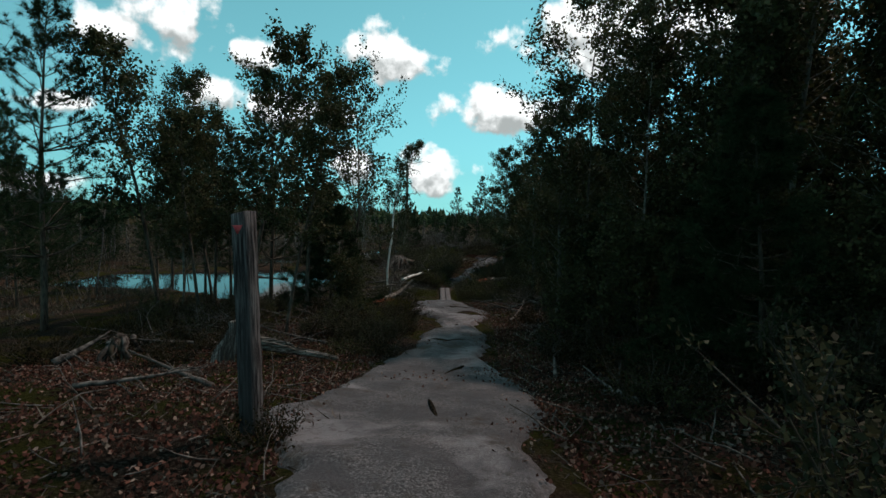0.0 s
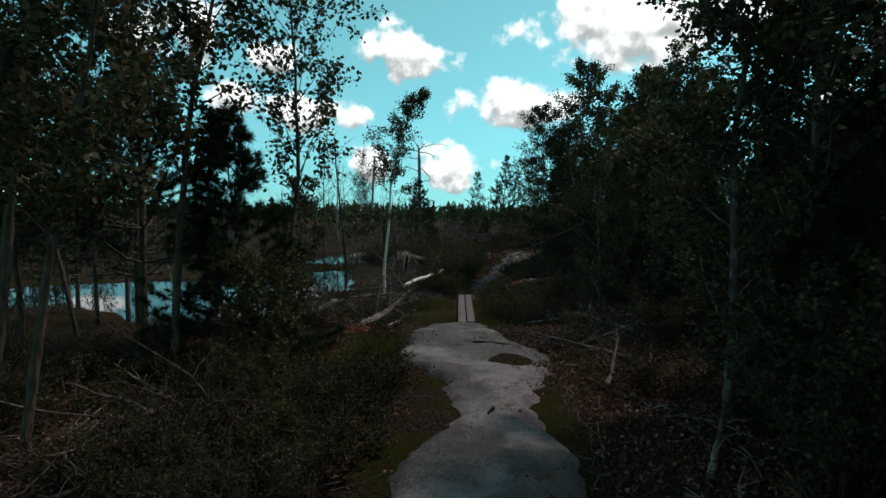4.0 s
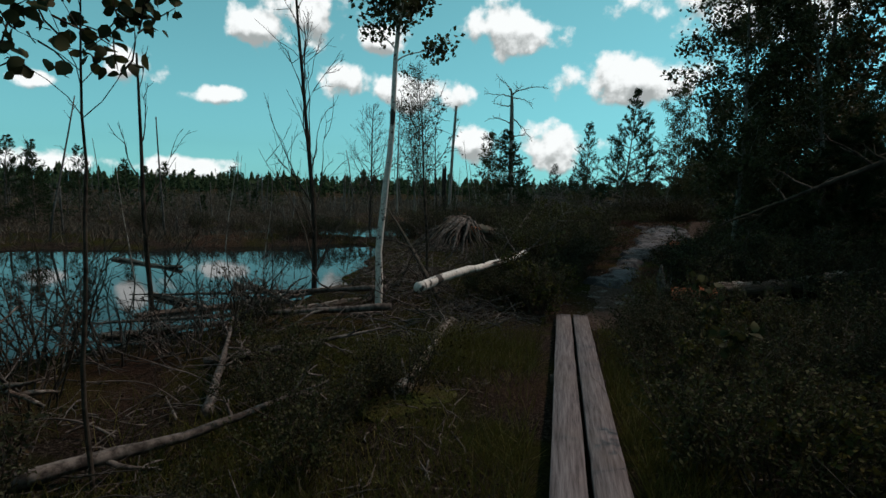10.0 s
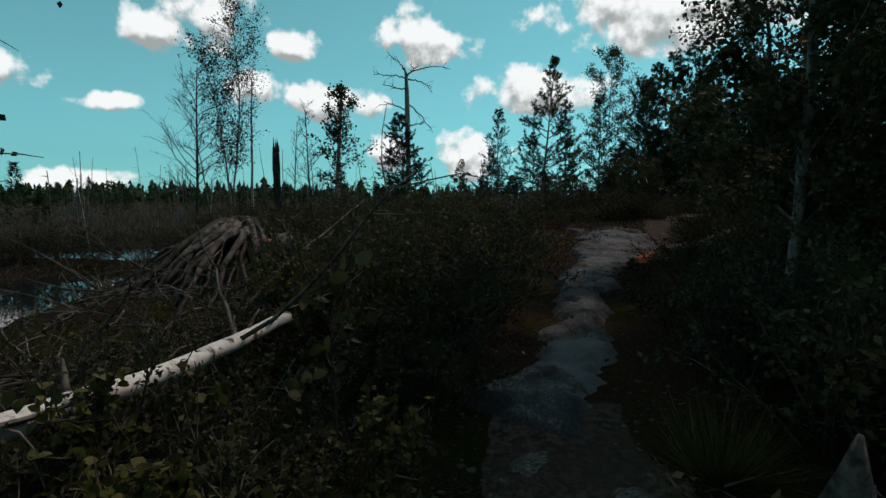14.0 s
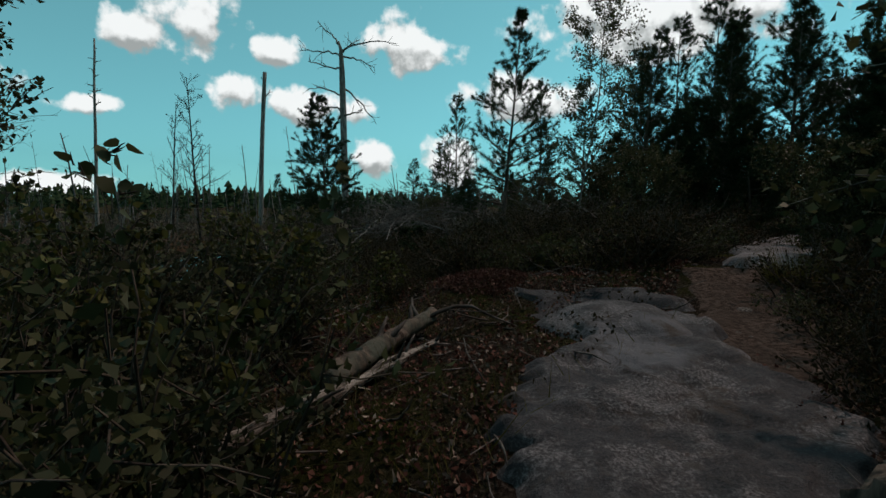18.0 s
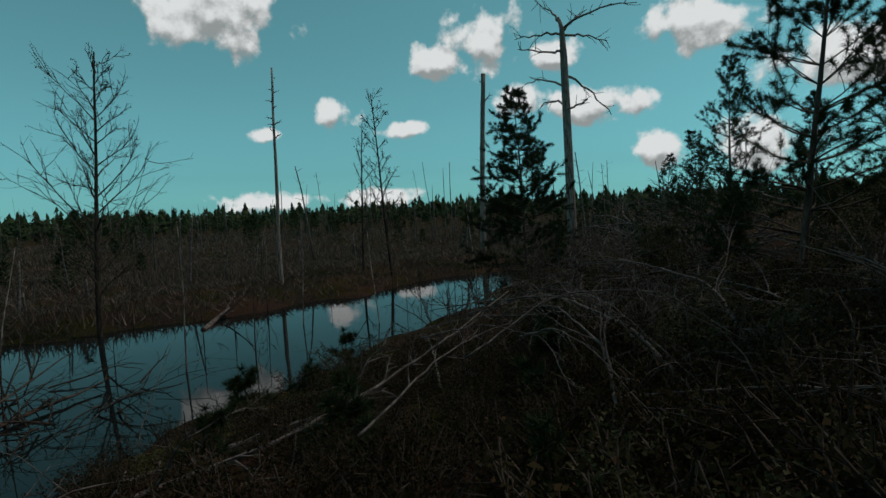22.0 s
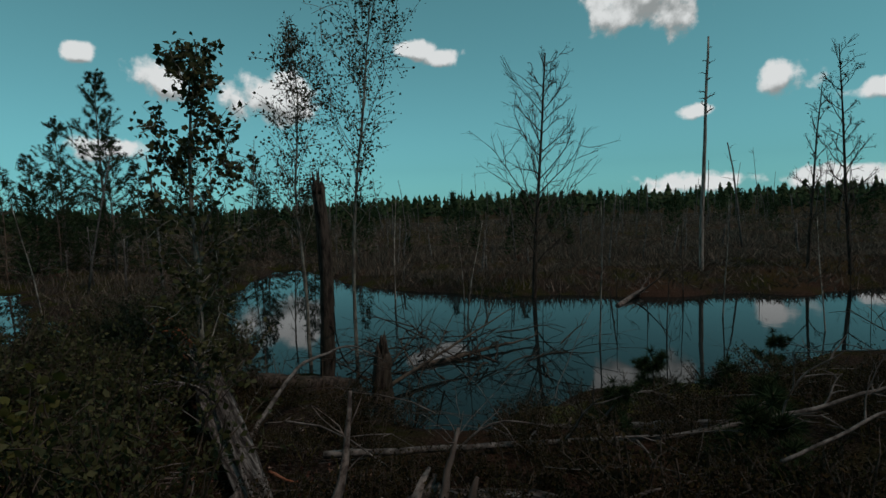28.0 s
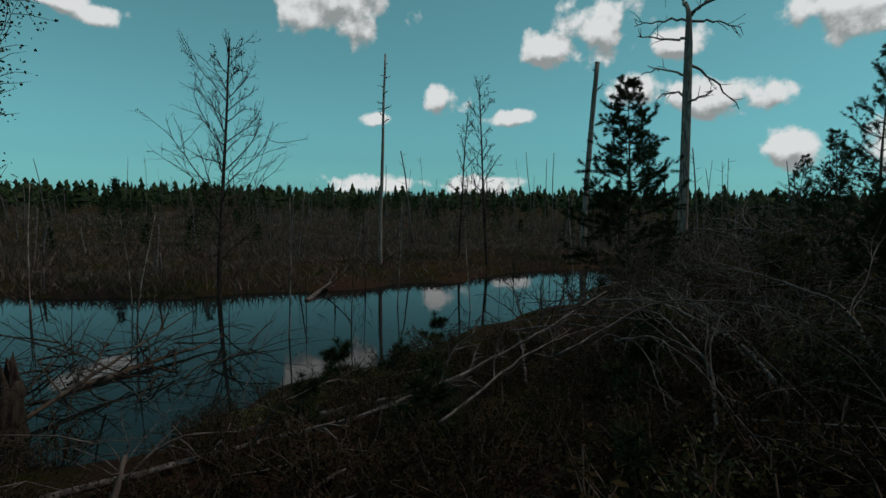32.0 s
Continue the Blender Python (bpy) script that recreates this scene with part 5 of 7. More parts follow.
log("birch_log", "fallen white birch trunk with dark bark scars", (-1.86, 24.72, -1.90), (-0.85, 28.1, -1.76), 0.066, 0.032, 1, M_BIRCHLOG, 0.08, stubs=5, twigs=3)
log("old_log", "grey fallen log lying along the trail", (0.45, 33.5, -1.98), (1.38, 35.25, -1.90), 0.05, 0.035, 4, M_DEADX, 0.08, stubs=4)
log("old_log", "brown barked fallen log with a reddish rotten end", (0.78, 34.35, -1.92), (1.27, 35.62, -1.81), 0.085, 0.055, 5, M_BARK, 0.05, stubs=4, twigs=1, rough=0.09)
def fluted(line, wide, deep, seed, n=30, sides=56):
    """A weathered stem of flattened section along line, furrowed lengthwise."""
    rng = np.random.default_rng(seed)
    line = np.array(line, float)
    t = np.linspace(0, len(line) - 1, n)
    p = np.stack([np.interp(t, np.arange(len(line)), line[:, k]) for k in range(3)], -1)
    for _ in range(4):
        p[1:-1] = (p[:-2] + 2 * p[1:-1] + p[2:]) / 4
    w = np.interp(t, np.linspace(0, len(line) - 1, len(wide)), wide)
    h = np.interp(t, np.linspace(0, len(line) - 1, len(deep)), deep)
    d = np.gradient(p, axis=0)
    d /= np.linalg.norm(d, axis=1)[:, None]
    side = np.cross(d, (0.3, 1.0, 0.1))
    side /= np.linalg.norm(side, axis=1)[:, None]
    front = np.cross(side, d)
    ang = np.linspace(0, 2 * np.pi, sides, endpoint=False)
    f = np.linspace(0, 1, n)[:, None]
    furrow = 1 + sum(amp * np.sin(k * ang[None] + ph + bend * f + 0.6 * np.sin(5 * f + ph)) for k, amp, ph, bend in ((3, 0.12, rng.random() * 6, 1.4), (7, 0.15, rng.random() * 6, 2.2), (11, 0.14, rng.random() * 6, -1.6), (17, 0.09, rng.random() * 6, 1.0)))
    furrow = furrow + 0.03 * rng.normal(size=(n, sides))
    ring = p[:, None] + furrow[..., None] * (np.cos(ang)[None, :, None] * (side * w[:, None])[:, None] + np.sin(ang)[None, :, None] * (front * h[:, None])[:, None])
    i, k = np.arange(n - 1)[:, None] * sides, np.arange(sides)[None]
    b = Builder()
    m = n * sides
    b.add(np.vstack([ring.reshape(-1, 3), p[0], p[-1] + d[-1] * 0.01]), np.stack([i + k, i + (k + 1) % sides, i + sides + (k + 1) % sides, i + sides + k], -1).reshape(-1, 4), [(m, (j + 1) % sides, j) for j in range(sides)] + [(m + 1, m - sides + j, m - sides + (j + 1) % sides) for j in range(sides)])
    return b


def turned(pts, o, yaw):
    """Points seen from o, with the x axis along yaw."""
    d = np.array(pts, float) - o
    c, s = math.cos(yaw), math.sin(yaw)
    return np.stack([c * d[:, 0] + s * d[:, 1], c * d[:, 1] - s * d[:, 0], d[:, 2]], -1)


def split_log(label, line, radii, seed, limbs=(), strands=0, mat=None):
    """A furrowed weathered trunk with limbs (line, radius) and loose strands torn from its foot."""
    rng = np.random.default_rng(seed)
    o = np.array(line[0], float)
    yaw = math.atan2(line[-1][1] - o[1], line[-1][0] - o[0])
    root = base("old_log", pose(*o, 0, 0, math.degrees(yaw)), label, "log")
    p = turned(line, o, yaw)
    part("trunk", fluted(p, radii, [r * 0.8 for r in radii], seed, 36, 44), mat or M_DEADX, root)
    for pts, r in limbs:
        b = Builder()
        q = turned(pts, o, yaw)
        t = np.linspace(0, len(q) - 1, 9)
        q = np.stack([np.interp(t, np.arange(len(q)), q[:, k]) for k in range(3)], -1)
        q[1:-1] += rng.normal(size=(7, 3)) * 0.01
        b.tube(q, np.linspace(1, 0.25, 9) * r, 9, rough=0.08, rng=rng, flute=0.12)
        for j in range(3):
            s2 = stem_points(along(q, 0.4 + 0.5 * rng.random()), unit(q[-1] - q[0]) + rng.normal(size=3) * 0.6, 0.15 + 0.2 * rng.random(), 4, 0.18, rng)
            b.tube(s2, np.linspace(0.4, 0.1, 5) * r, 5, rng=rng)
        part("forked_limb", b, mat or M_DEADX, root)
    back = unit(p[0] - p[1])
    for k in range(strands):
        b = Builder()
        q = stem_points(p[0] * 0.6 + p[1] * 0.4 + rng.normal(size=3) * radii[0] * 0.5, back + rng.normal(size=3) * (0.35, 0.35, 0.08), 0.25 + 0.45 * rng.random(), 6, 0.1, rng, -0.02)
        b.tube(q, np.linspace(0.022, 0.006, 7) * (0.5 + rng.random()), 6, rough=0.1, rng=rng, flute=0.2)
        part("torn_strand", b, M_REDWOOD if k % 3 == 0 else (mat or M_DEADX), root)
    return root


split_log("grey split log with forked limbs and a reddish torn foot", [(-1.88, 17.75, -1.67), (-1.66, 18.12, -1.61), (-1.44, 18.48, -1.50), (-1.22, 18.70, -1.29), (-1.08, 18.80, -1.13)], [0.10, 0.095, 0.07, 0.04, 0.018], 6,
          [([(-1.46, 18.45, -1.5), (-1.45, 18.65, -1.25), (-1.47, 18.8, -1.0)], 0.026), ([(-1.38, 18.55, -1.45), (-1.2, 18.6, -1.36), (-1.0, 18.62, -1.3)], 0.022), ([(-1.4, 18.5, -1.46), (-1.22, 18.45, -1.5), (-1.16, 18.35, -1.66)], 0.018), ([(-1.47, 18.65, -1.25), (-1.62, 18.75, -1.22), (-1.8, 18.8, -1.24)], 0.016), ([(-1.46, 18.66, -1.23), (-1.3, 18.7, -1.2), (-1.12, 18.75, -1.15)], 0.014)], 12)
split_log("short grey split log among red debris", [(-1.40, 17.62, -1.66), (-1.31, 17.9, -1.64), (-1.22, 18.15, -1.62)], [0.03, 0.055, 0.02], 7, [([(-1.28, 18.0, -1.62), (-1.15, 18.15, -1.56), (-1.05, 18.25, -1.5)], 0.014)], 5)
log("old_log", "thick grey log along the shore with a reddish rotten end", (-3.55, 18.4, -1.80), (-3.05, 20.6, -1.74), 0.10, 0.085, 8, M_DEADX, 0.08, stubs=6, twigs=3, forks=1)
split_log("long grey log lying along the shore", [(-3.42, 17.5, -1.66), (-3.47, 18.0, -1.62), (-3.55, 18.6, -1.66), (-3.75, 19.6, -1.84), (-4.0, 20.5, gz(-4.0, 20.5) + 0.10), (-4.2, 21.2, gz(-4.2, 21.2) + 0.12)], [0.02, 0.075, 0.085, 0.07, 0.045, 0.03], 11, [([(-3.9, 20.2, -2.05), (-3.6, 20.6, -1.95), (-3.2, 20.9, -1.85)], 0.025), ([(-4.1, 20.8, -2.2), (-4.3, 21.4, -1.95), (-4.4, 21.9, -1.7)], 0.022), ([(-3.8, 19.9, -1.95), (-4.1, 20.2, -1.8), (-4.5, 20.4, -1.75)], 0.02)])
for k, (ax, ay, bx, by, r) in enumerate([(-5.75, 24.4, -3.7, 27.0, 0.05), (-5.35, 23.5, -4.15, 24.4, 0.045), (-4.6, 23.4, -3.7, 24.0, 0.035), (-4.0, 25.2, -3.2, 26.1, 0.06), (-6.6, 25.6, -5.0, 25.0, 0.04), (-10.4, 28.6, -8.0, 28.0, 0.05)]):
    log("drowned_log", "grey waterlogged log floating by the shore", (ax, ay, WATER + 0.01), (bx, by, WATER + 0.06), r, r * 0.7, 40 + k, M_DEADX, 0.05, stubs=3, twigs=2)
log("old_log", "grey rotting log sunk in the moss", (-1.4, 22.6, gz(-1.4, 22.6) + 0.03), (-1.5, 25.2, gz(-1.5, 25.2) + 0.1), 0.075, 0.055, 48, M_DEADX, 0.06, stubs=3)
log("old_log", "drowned grey log at the pond's edge", (-5.9, 26.8, WATER + 0.03), (-3.6, 25.0, WATER + 0.22), 0.055, 0.035, 12, M_DEADX, 0.12, stubs=4, twigs=6, forks=2)


def torn_log(label, a, b, r, red, seed, spike=None, hang=None, char=False, mat=None):
    """A fallen trunk whose broken end is torn open to red rotten wood."""
    rng = np.random.default_rng(seed)
    a, b = np.array(a, float), np.array(b, float)
    L, way = np.linalg.norm(b - a), unit(b - a)
    turn = Euler((0, -math.asin(way[2]), math.atan2(way[1], way[0]))).to_matrix().to_4x4()
    root = base("rotten_log", Matrix.Translation(a) @ turn, label, "log")
    t = np.linspace(red, L, 34)
    tb = Builder()
    tb.tube(np.stack([t, 0.03 * np.sin(t * 3), 0.03 * np.sin(t * 2 + 1)], -1), r * (1 - 0.12 * t / L) * (1 + 0.05 * rng.normal(size=34)), 22, rough=0.07, rng=rng, flute=0.09)
    part("trunk", tb, mat or M_BARK, root, smooth=True)
    n, sides = 12, 20
    x = np.linspace(-0.02, red + 0.06, n)
    ang = np.linspace(0, 2 * np.pi, sides, endpoint=False)
    shape = np.where(np.sin(ang) > 0, 0.72, 1.0) * (1 + 0.13 * rng.normal(size=sides))
    rr = r * 0.93 * shape[None] * (1 + 0.06 * rng.normal(size=(n, sides))) * (0.8 + 0.2 * np.linspace(0, 1, n))[:, None]
    V = np.stack([np.repeat(x[:, None], sides, 1), rr * np.cos(ang), rr * np.sin(ang)], -1)
    V[0, :, 0] += rng.normal(size=sides) * 0.05
    V[-1, :, 0] += rng.normal(size=sides) * 0.03
    i = np.arange(n - 1)[:, None] * sides
    k = np.arange(sides)[None]
    q = np.stack([i + k, i + (k + 1) % sides, i + sides + (k + 1) % sides, i + sides + k], -1).reshape(-1, 4)
    tb = Builder()
    tb.add(np.vstack([V.reshape(-1, 3), [(0.05, 0, 0)]]), q, [(n * sides, (j + 1) % sides, j) for j in range(sides)])
    part("torn_section", tb, M_REDWOOD, root, "torn red-orange rotten wood")
    for j in range(9):
        th = rng.random() * 6.283
        o = np.array([0.02 + red * rng.random(), r * 0.8 * math.cos(th), r * 0.75 * math.sin(th)])
        tb = Builder()
        tb.tube([o + (0.10, 0, 0), o, o + (-0.07 - 0.12 * rng.random(), 0.03 * rng.normal(), 0.03 * rng.normal())], [0.012, 0.011, 0.002], 4, rng=rng)
        part("splinter", tb, M_REDWOOD, root)
    if char:
        # a solid dark lump stands in for the shade inside the hollow end
        p, qq = sphere_grid(16, 10)
        tb = Builder()
        tb.add(p * np.array([0.35, 0.78, 0.72]) * r * (1 + 0.3 * lumps(p, 5, 3))[:, None] + np.array([0.0, 0, -0.03]), qq)
        part("dark_end_lump", tb, M_DARKWOOD, root, "black rotten end, a dark lump in place of the hollow")
    if spike:
        tb = Builder()
        tb.tube([(0.0, 0.0, -0.10), (-0.02, 0.02, 0.10), (-0.05, 0.03, 0.24), (-0.06, 0.02, 0.34), (-0.05, 0.01, spike)], [0.075, 0.062, 0.05, 0.034, 0.006], 11, rough=0.12, rng=rng, flute=0.28)
        part("spike", tb, M_TWIG, root, "grey upright splintered spike")
        for j in range(5):
            tb = Builder()
            o = np.array([0.03 * rng.normal(), 0.05 * rng.normal(), 0.0])
            tb.tube([o - (0, 0, 0.1), o + (-0.02, 0, 0.1), o + (-0.03 + 0.03 * rng.normal(), 0.03 * rng.normal(), 0.16 + 0.22 * rng.random())], [0.022, 0.016, 0.003], 5, rng=rng)
            part("splinter", tb, M_TWIG, root)
    if hang:
        for j in range(4):
            tb = Builder()
            tb.tube([(hang, -r * 0.9, 0.05), (hang - 0.02 + 0.01 * j, -r * 1.15, -0.12), (hang - 0.03 + 0.02 * j, -r * 1.2 - 0.02 * j, -0.30 - 0.05 * j)], [0.014, 0.013, 0.004], 5, rng=rng)
            part("hanging_splinter", tb, M_STRAWWOOD, root, "pale hanging strip of wood")
    return root


torn_log("fallen trunk with a splintered orange-red end and spike", (1.30, 26.62, -2.14), (4.6, 28.1, -1.88), 0.125, 0.85, 2, spike=0.46, mat=M_DEADX)
torn_log("thick fallen trunk with a torn red-brown end", (2.38, 32.72, -1.99), (4.7, 34.8, -1.72), 0.125, 0.72, 3, hang=0.62, char=True)

torn_log("uprooted dark bole split open to red wood", (-2.52, 31.2, -1.64), (-1.15, 32.5, -1.98), 0.15, 0.32, 9)


# ---- undergrowth ----
def shrub(name, height, radius, seed, leaf, label, n_stems=14, leaves=1500, size=0.04, bare=0.2, category="shrub", stem_mat=None):
    rng = np.random.default_rng(seed)
    root = base(name, Matrix(), label, category)
    sb, cb = Builder(), Builder()
    tips = []
    for k in range(n_stems):
        a = rng.random() * 6.283
        o = radius * 0.5 * rng.random() ** 0.7
        out = radius * (0.3 + 0.9 * rng.random())
        st = stem_points((o * math.cos(a), o * math.sin(a), -0.08), (out * math.cos(a), out * math.sin(a), height), math.hypot(out, height) * (0.65 + 0.4 * rng.random()), 6, 0.13, rng)
        sb.tube(st, np.linspace(0.010, 0.003, 7), 4, cap=False, rng=rng)
        tips.append(st[2:] if bare else st)
        for j in range(5):
            q = along(st, 0.3 + 0.65 * rng.random())
            tw = stem_points(q, unit(st[-1] - st[0]) + rng.normal(size=3) * 0.8, height * 0.3, 3, 0.2, rng)
            sb.tube(tw, [0.004, 0.003, 0.003, 0.002], 3, cap=False, rng=rng)
            tips.append(tw)
    n = leaves // len(tips)
    pos = []
    for tw in tips:
        k = rng.integers(0, len(tw) - 1, n)
        f = rng.random((n, 1))
        pos.append(tw[k] * (1 - f) + tw[k + 1] * f + rng.normal(size=(n, 3)) * 0.025)
    if n:
        cb.leaves(np.vstack(pos), size, rng, droop=0.0, aspect=0.55)
        part("foliage", cb, leaf, root)
    part("woody_frame", sb, stem_mat or M_DARKTWIG, root)
    return root


def scatter(protos, spots, group, seed, lo=0.8, hi=1.2):
    rng = np.random.default_rng(seed)
    first = set()
    for x, y in spots:
        k = int(rng.integers(len(protos)))
        s, turn = lo + (hi - lo) * rng.random(), 360 * rng.random()
        if k not in first:
            first.add(k)
            put(protos[k], x, y, turn, s)
            tagged(protos[k], group=group)
        else:
            again(protos[k], x, y, turn, s, group=group)
    for k, p in enumerate(protos):
        if k not in first:
            put(p, 6 + k, 60, 0, 1)


def clear_of(spots, x=2.35, y=36.9, r=1.0):
    """Leaves out spots at the lookout itself."""
    return [(a, b) for a, b in spots if math.hypot(a - x, b - y) > r]


def spread(n, x0, x1, y0, y1, seed, clear=0.9, gap=0.35, slant=0.0):
    """Spots in a stretch of the plan, clear of the trail and of the water."""
    rng = np.random.default_rng(seed)
    out = []
    for _ in range(n * 12):
        y = rng.uniform(y0, y1)
        x = rng.uniform(x0, x1) + slant * (y - y0)
        if abs(x - np.interp(y, PATH_XY, PATH_X)) < clear or shore_distance(np.array([x]), np.array([y]))[0] < 0.25:
            continue
        if any((x - a) ** 2 + (y - b) ** 2 < gap * gap for a, b in out):
            continue
        out.append((x, y))
        if len(out) == n:
            break
    return out


willow = [shrub("willow_shrub", 0.95, 0.5, 201, M_LEAF2, "waist-high willow shrub with grey-green leaves", 22, 3000, 0.037), shrub("willow_shrub", 0.75, 0.55, 202, M_LEAF2, "spreading willow shrub with grey-green leaves", 22, 2600, 0.036),
          shrub("birch_shrub", 1.05, 0.4, 203, M_LEAF, "knee-high birch scrub with dark leaves", 16, 1800, 0.042)]
heath = [shrub("heath_shrub", 0.42, 0.38, 204, M_SHRUB, "low dark bilberry scrub", 22, 1900, 0.028), shrub("heath_shrub", 0.55, 0.42, 205, M_SHRUB, "low dark heath scrub with bare twigs", 24, 1700, 0.028), shrub("heath_shrub", 0.36, 0.45, 206, M_LEAF, "low green bilberry scrub", 22, 2000, 0.026)]
dry = [shrub("dry_scrub", 0.7, 0.5, 207, M_SHRUB, "tangled leafless scrub of thin dry twigs", 22, 260, 0.03, stem_mat=M_TWIG), shrub("dry_scrub", 0.9, 0.45, 208, M_SHRUB, "upright leafless scrub of thin dry twigs", 18, 200, 0.03, stem_mat=M_DARKTWIG)]

fresh = put(leafy_tree("aspen_shrub", 0.85, 209, M_DARKTWIG, M_FRESH, "leafy young aspen scrub with yellow-green round leaves", "shrub", crown=(0.15, 1.0), spread=0.45, limbs=18, leaves=620, size=0.05, r0=0.009, stems=3, oval=True), 0.35, 33.6)
tagged(fresh, group="fresh leafy scrub")
for k, (x, y, s) in enumerate([(-0.2, 32.4, 0.9), (0.1, 31.2, 0.8), (-0.6, 33.4, 1.1), (0.45, 34.9, 0.9), (-0.15, 35.6, 1.0), (-0.8, 34.8, 1.1), (0.7, 32.6, 0.7), (-1.0, 31.6, 1.0), (0.35, 29.9, 0.75), (-0.35, 29.2, 0.85), (-0.9, 28.4, 0.8), (0.75, 36.3, 0.6), (1.25, 21.6, 0.7), (0.95, 23.2, 0.6), (1.5, 24.4, 0.75), (2.3, 22.8, 0.9), (1.9, 25.4, 0.6), (-0.75, 26.3, 0.7), (-0.25, 25.85, 0.6), (-0.5, 26.5, 0.75), (-0.95, 26.9, 0.8), (-0.15, 27.1, 0.6), (-1.9, 13.4, 0.6), (-1.3, 12.2, 0.5), (-2.6, 14.8, 0.7), (2.5, 37.9, 0.5), (3.6, 39.4, 0.7), (0.2, 42.6, 0.6)]):
    again(fresh, x, y, 73 * k, s, group="fresh leafy scrub")
# the brush between path and pond, thick where the trail climbs again
scatter(willow, [(x, y) for x, y in spread(46, -1.7, 0.1, 28.4, 33.0, 1, 0.75, 0.32, 0.14) if x > 0.3 - 0.34 * (y - 25.3)] + spread(26, -2.0, 0.5, 32.0, 34.6, 2, 0.9, 0.3) + spread(26, -4.8, -1.0, 33.6, 35.7, 20, 0.9, 0.36), "scrub between path and pond", 11, 0.75, 1.1)
for k, (x, y) in enumerate(spread(40, 0.5, 3.4, 20.2, 25.0, 3, 0.5, 0.34) + spread(10, 1.0, 3.6, 25.2, 26.2, 17, 0.5, 0.3) + spread(12, -1.4, 0.1, 26.0, 28.4, 18, 0.5, 0.3)):
    again(willow[k % 3], x, y, 47 * k, 0.55 + 0.3 * ((k * 37) % 10) / 10, group="scrub beside the boards")
for k, (x, y) in enumerate(spread(20, 1.8, 5.0, 27.4, 29.2, 4, 0.7, 0.4) + spread(14, 3.4, 5.4, 29.2, 32.4, 24, 0.7, 0.4) + spread(24, 3.0, 7.0, 20.0, 27.0, 19, 0.7, 0.5)):
    again(willow[k % 3], x, y, 43 * k, 0.8 + 0.4 * ((k * 31) % 10) / 10, group="scrub along the wood's edge")
for k, (x, y) in enumerate(spread(70, 1.8, 8.5, 2.0, 20.0, 5, 1.7, 0.55) + spread(8, 2.0, 4.2, 0.5, 9.0, 21, 1.9, 0.45)):
    again((willow + heath)[k % 6], x, y, 31 * k, 1.0 + 0.5 * ((k * 53) % 10) / 10, group="scrub under the dark wood")
scatter(heath, clear_of(spread(80, 1.3, 6.5, 37.2, 47.0, 6, 0.8, 0.4) + spread(16, 1.6, 4.2, 37.2, 39.5, 26, 0.5, 0.35)) + spread(20, 4.4, 9, 33.0, 40, 7, 0.9, 0.5), "heath scrub past the dome", 12, 0.9, 1.5)
for k, (x, y) in enumerate(spread(40, -6.5, -1.2, 8.6, 19.0, 8, 1.2, 0.5) + spread(12, -1.9, -0.9, 10.0, 14.5, 9, 0.75, 0.3) + spread(26, -4.2, 1.4, 41.5, 52, 14, 1.0, 0.6)):
    again(heath[k % 3], x, y, 59 * k, 0.8 + 0.5 * ((k * 29) % 10) / 10, group="heath scrub on the pond bank")
for k, (x, y) in enumerate(clear_of(spread(90, -3.6, 1.9, 36.0, 42.5, 10, 0.8, 0.3))):
    again(heath[k % 2], x, y, 37 * k, 0.5 + 0.3 * ((k * 29) % 10) / 10, group="low heath on the lookout bank")
scatter(dry, spread(15, -4.2, 1.6, 41.0, 55, 11, 1.0, 0.6) + spread(7, -4.0, -1.6, 32.2, 34.4, 12, 1.0, 0.5) + spread(6, 2.6, 5.0, 8, 24, 13, 1.4, 0.7) + spread(8, -5, -3.8, 21.5, 25, 15, 1.0, 0.5) + spread(12, 3.2, 7, 38, 46, 16, 1.0, 0.7), "dry scrub", 13, 0.8, 1.3)


# thick brush on the spit between the ponds
for k, (x, y) in enumerate(spread(46, -15, -4.7, 33.2, 36.6, 31, 1.0, 0.5)):
    again((dry + willow)[k % 4], x, y, 61 * k, 0.6 + 0.35 * ((k * 37) % 10) / 10, group="brush on the spit")
# between the first slab and the water
for k, (x, y) in enumerate(spread(12, -6.6, -2.3, 11.6, 14.6, 32, 1.2, 0.55) + spread(12, -7.0, -3.4, 14.6, 18.2, 36, 1.2, 0.55)):
    again((willow + dry)[k % 5], x, y, 83 * k, 0.5 + 0.4 * ((k * 41) % 10) / 10, group="brush above the pond")
for k, (x, y) in enumerate(spread(12, -2.2, -0.75, 11.0, 14.2, 33, 0.75, 0.3) + spread(8, -2.6, -1.3, 19.6, 23.0, 34, 0.8, 0.4)):
    again(willow[k % 3], x, y, 29 * k, 0.45 + 0.3 * ((k * 41) % 10) / 10, group="low brush beside the slab")
for k, (x, y) in enumerate(spread(6, -5.6, -3.6, 20.5, 28.5, 35, 1.0, 0.45)):
    again((dry + willow)[k % 5], x, y, 29 * k, 0.45 + 0.25 * ((k * 41) % 10) / 10, group="brush at the water's edge")


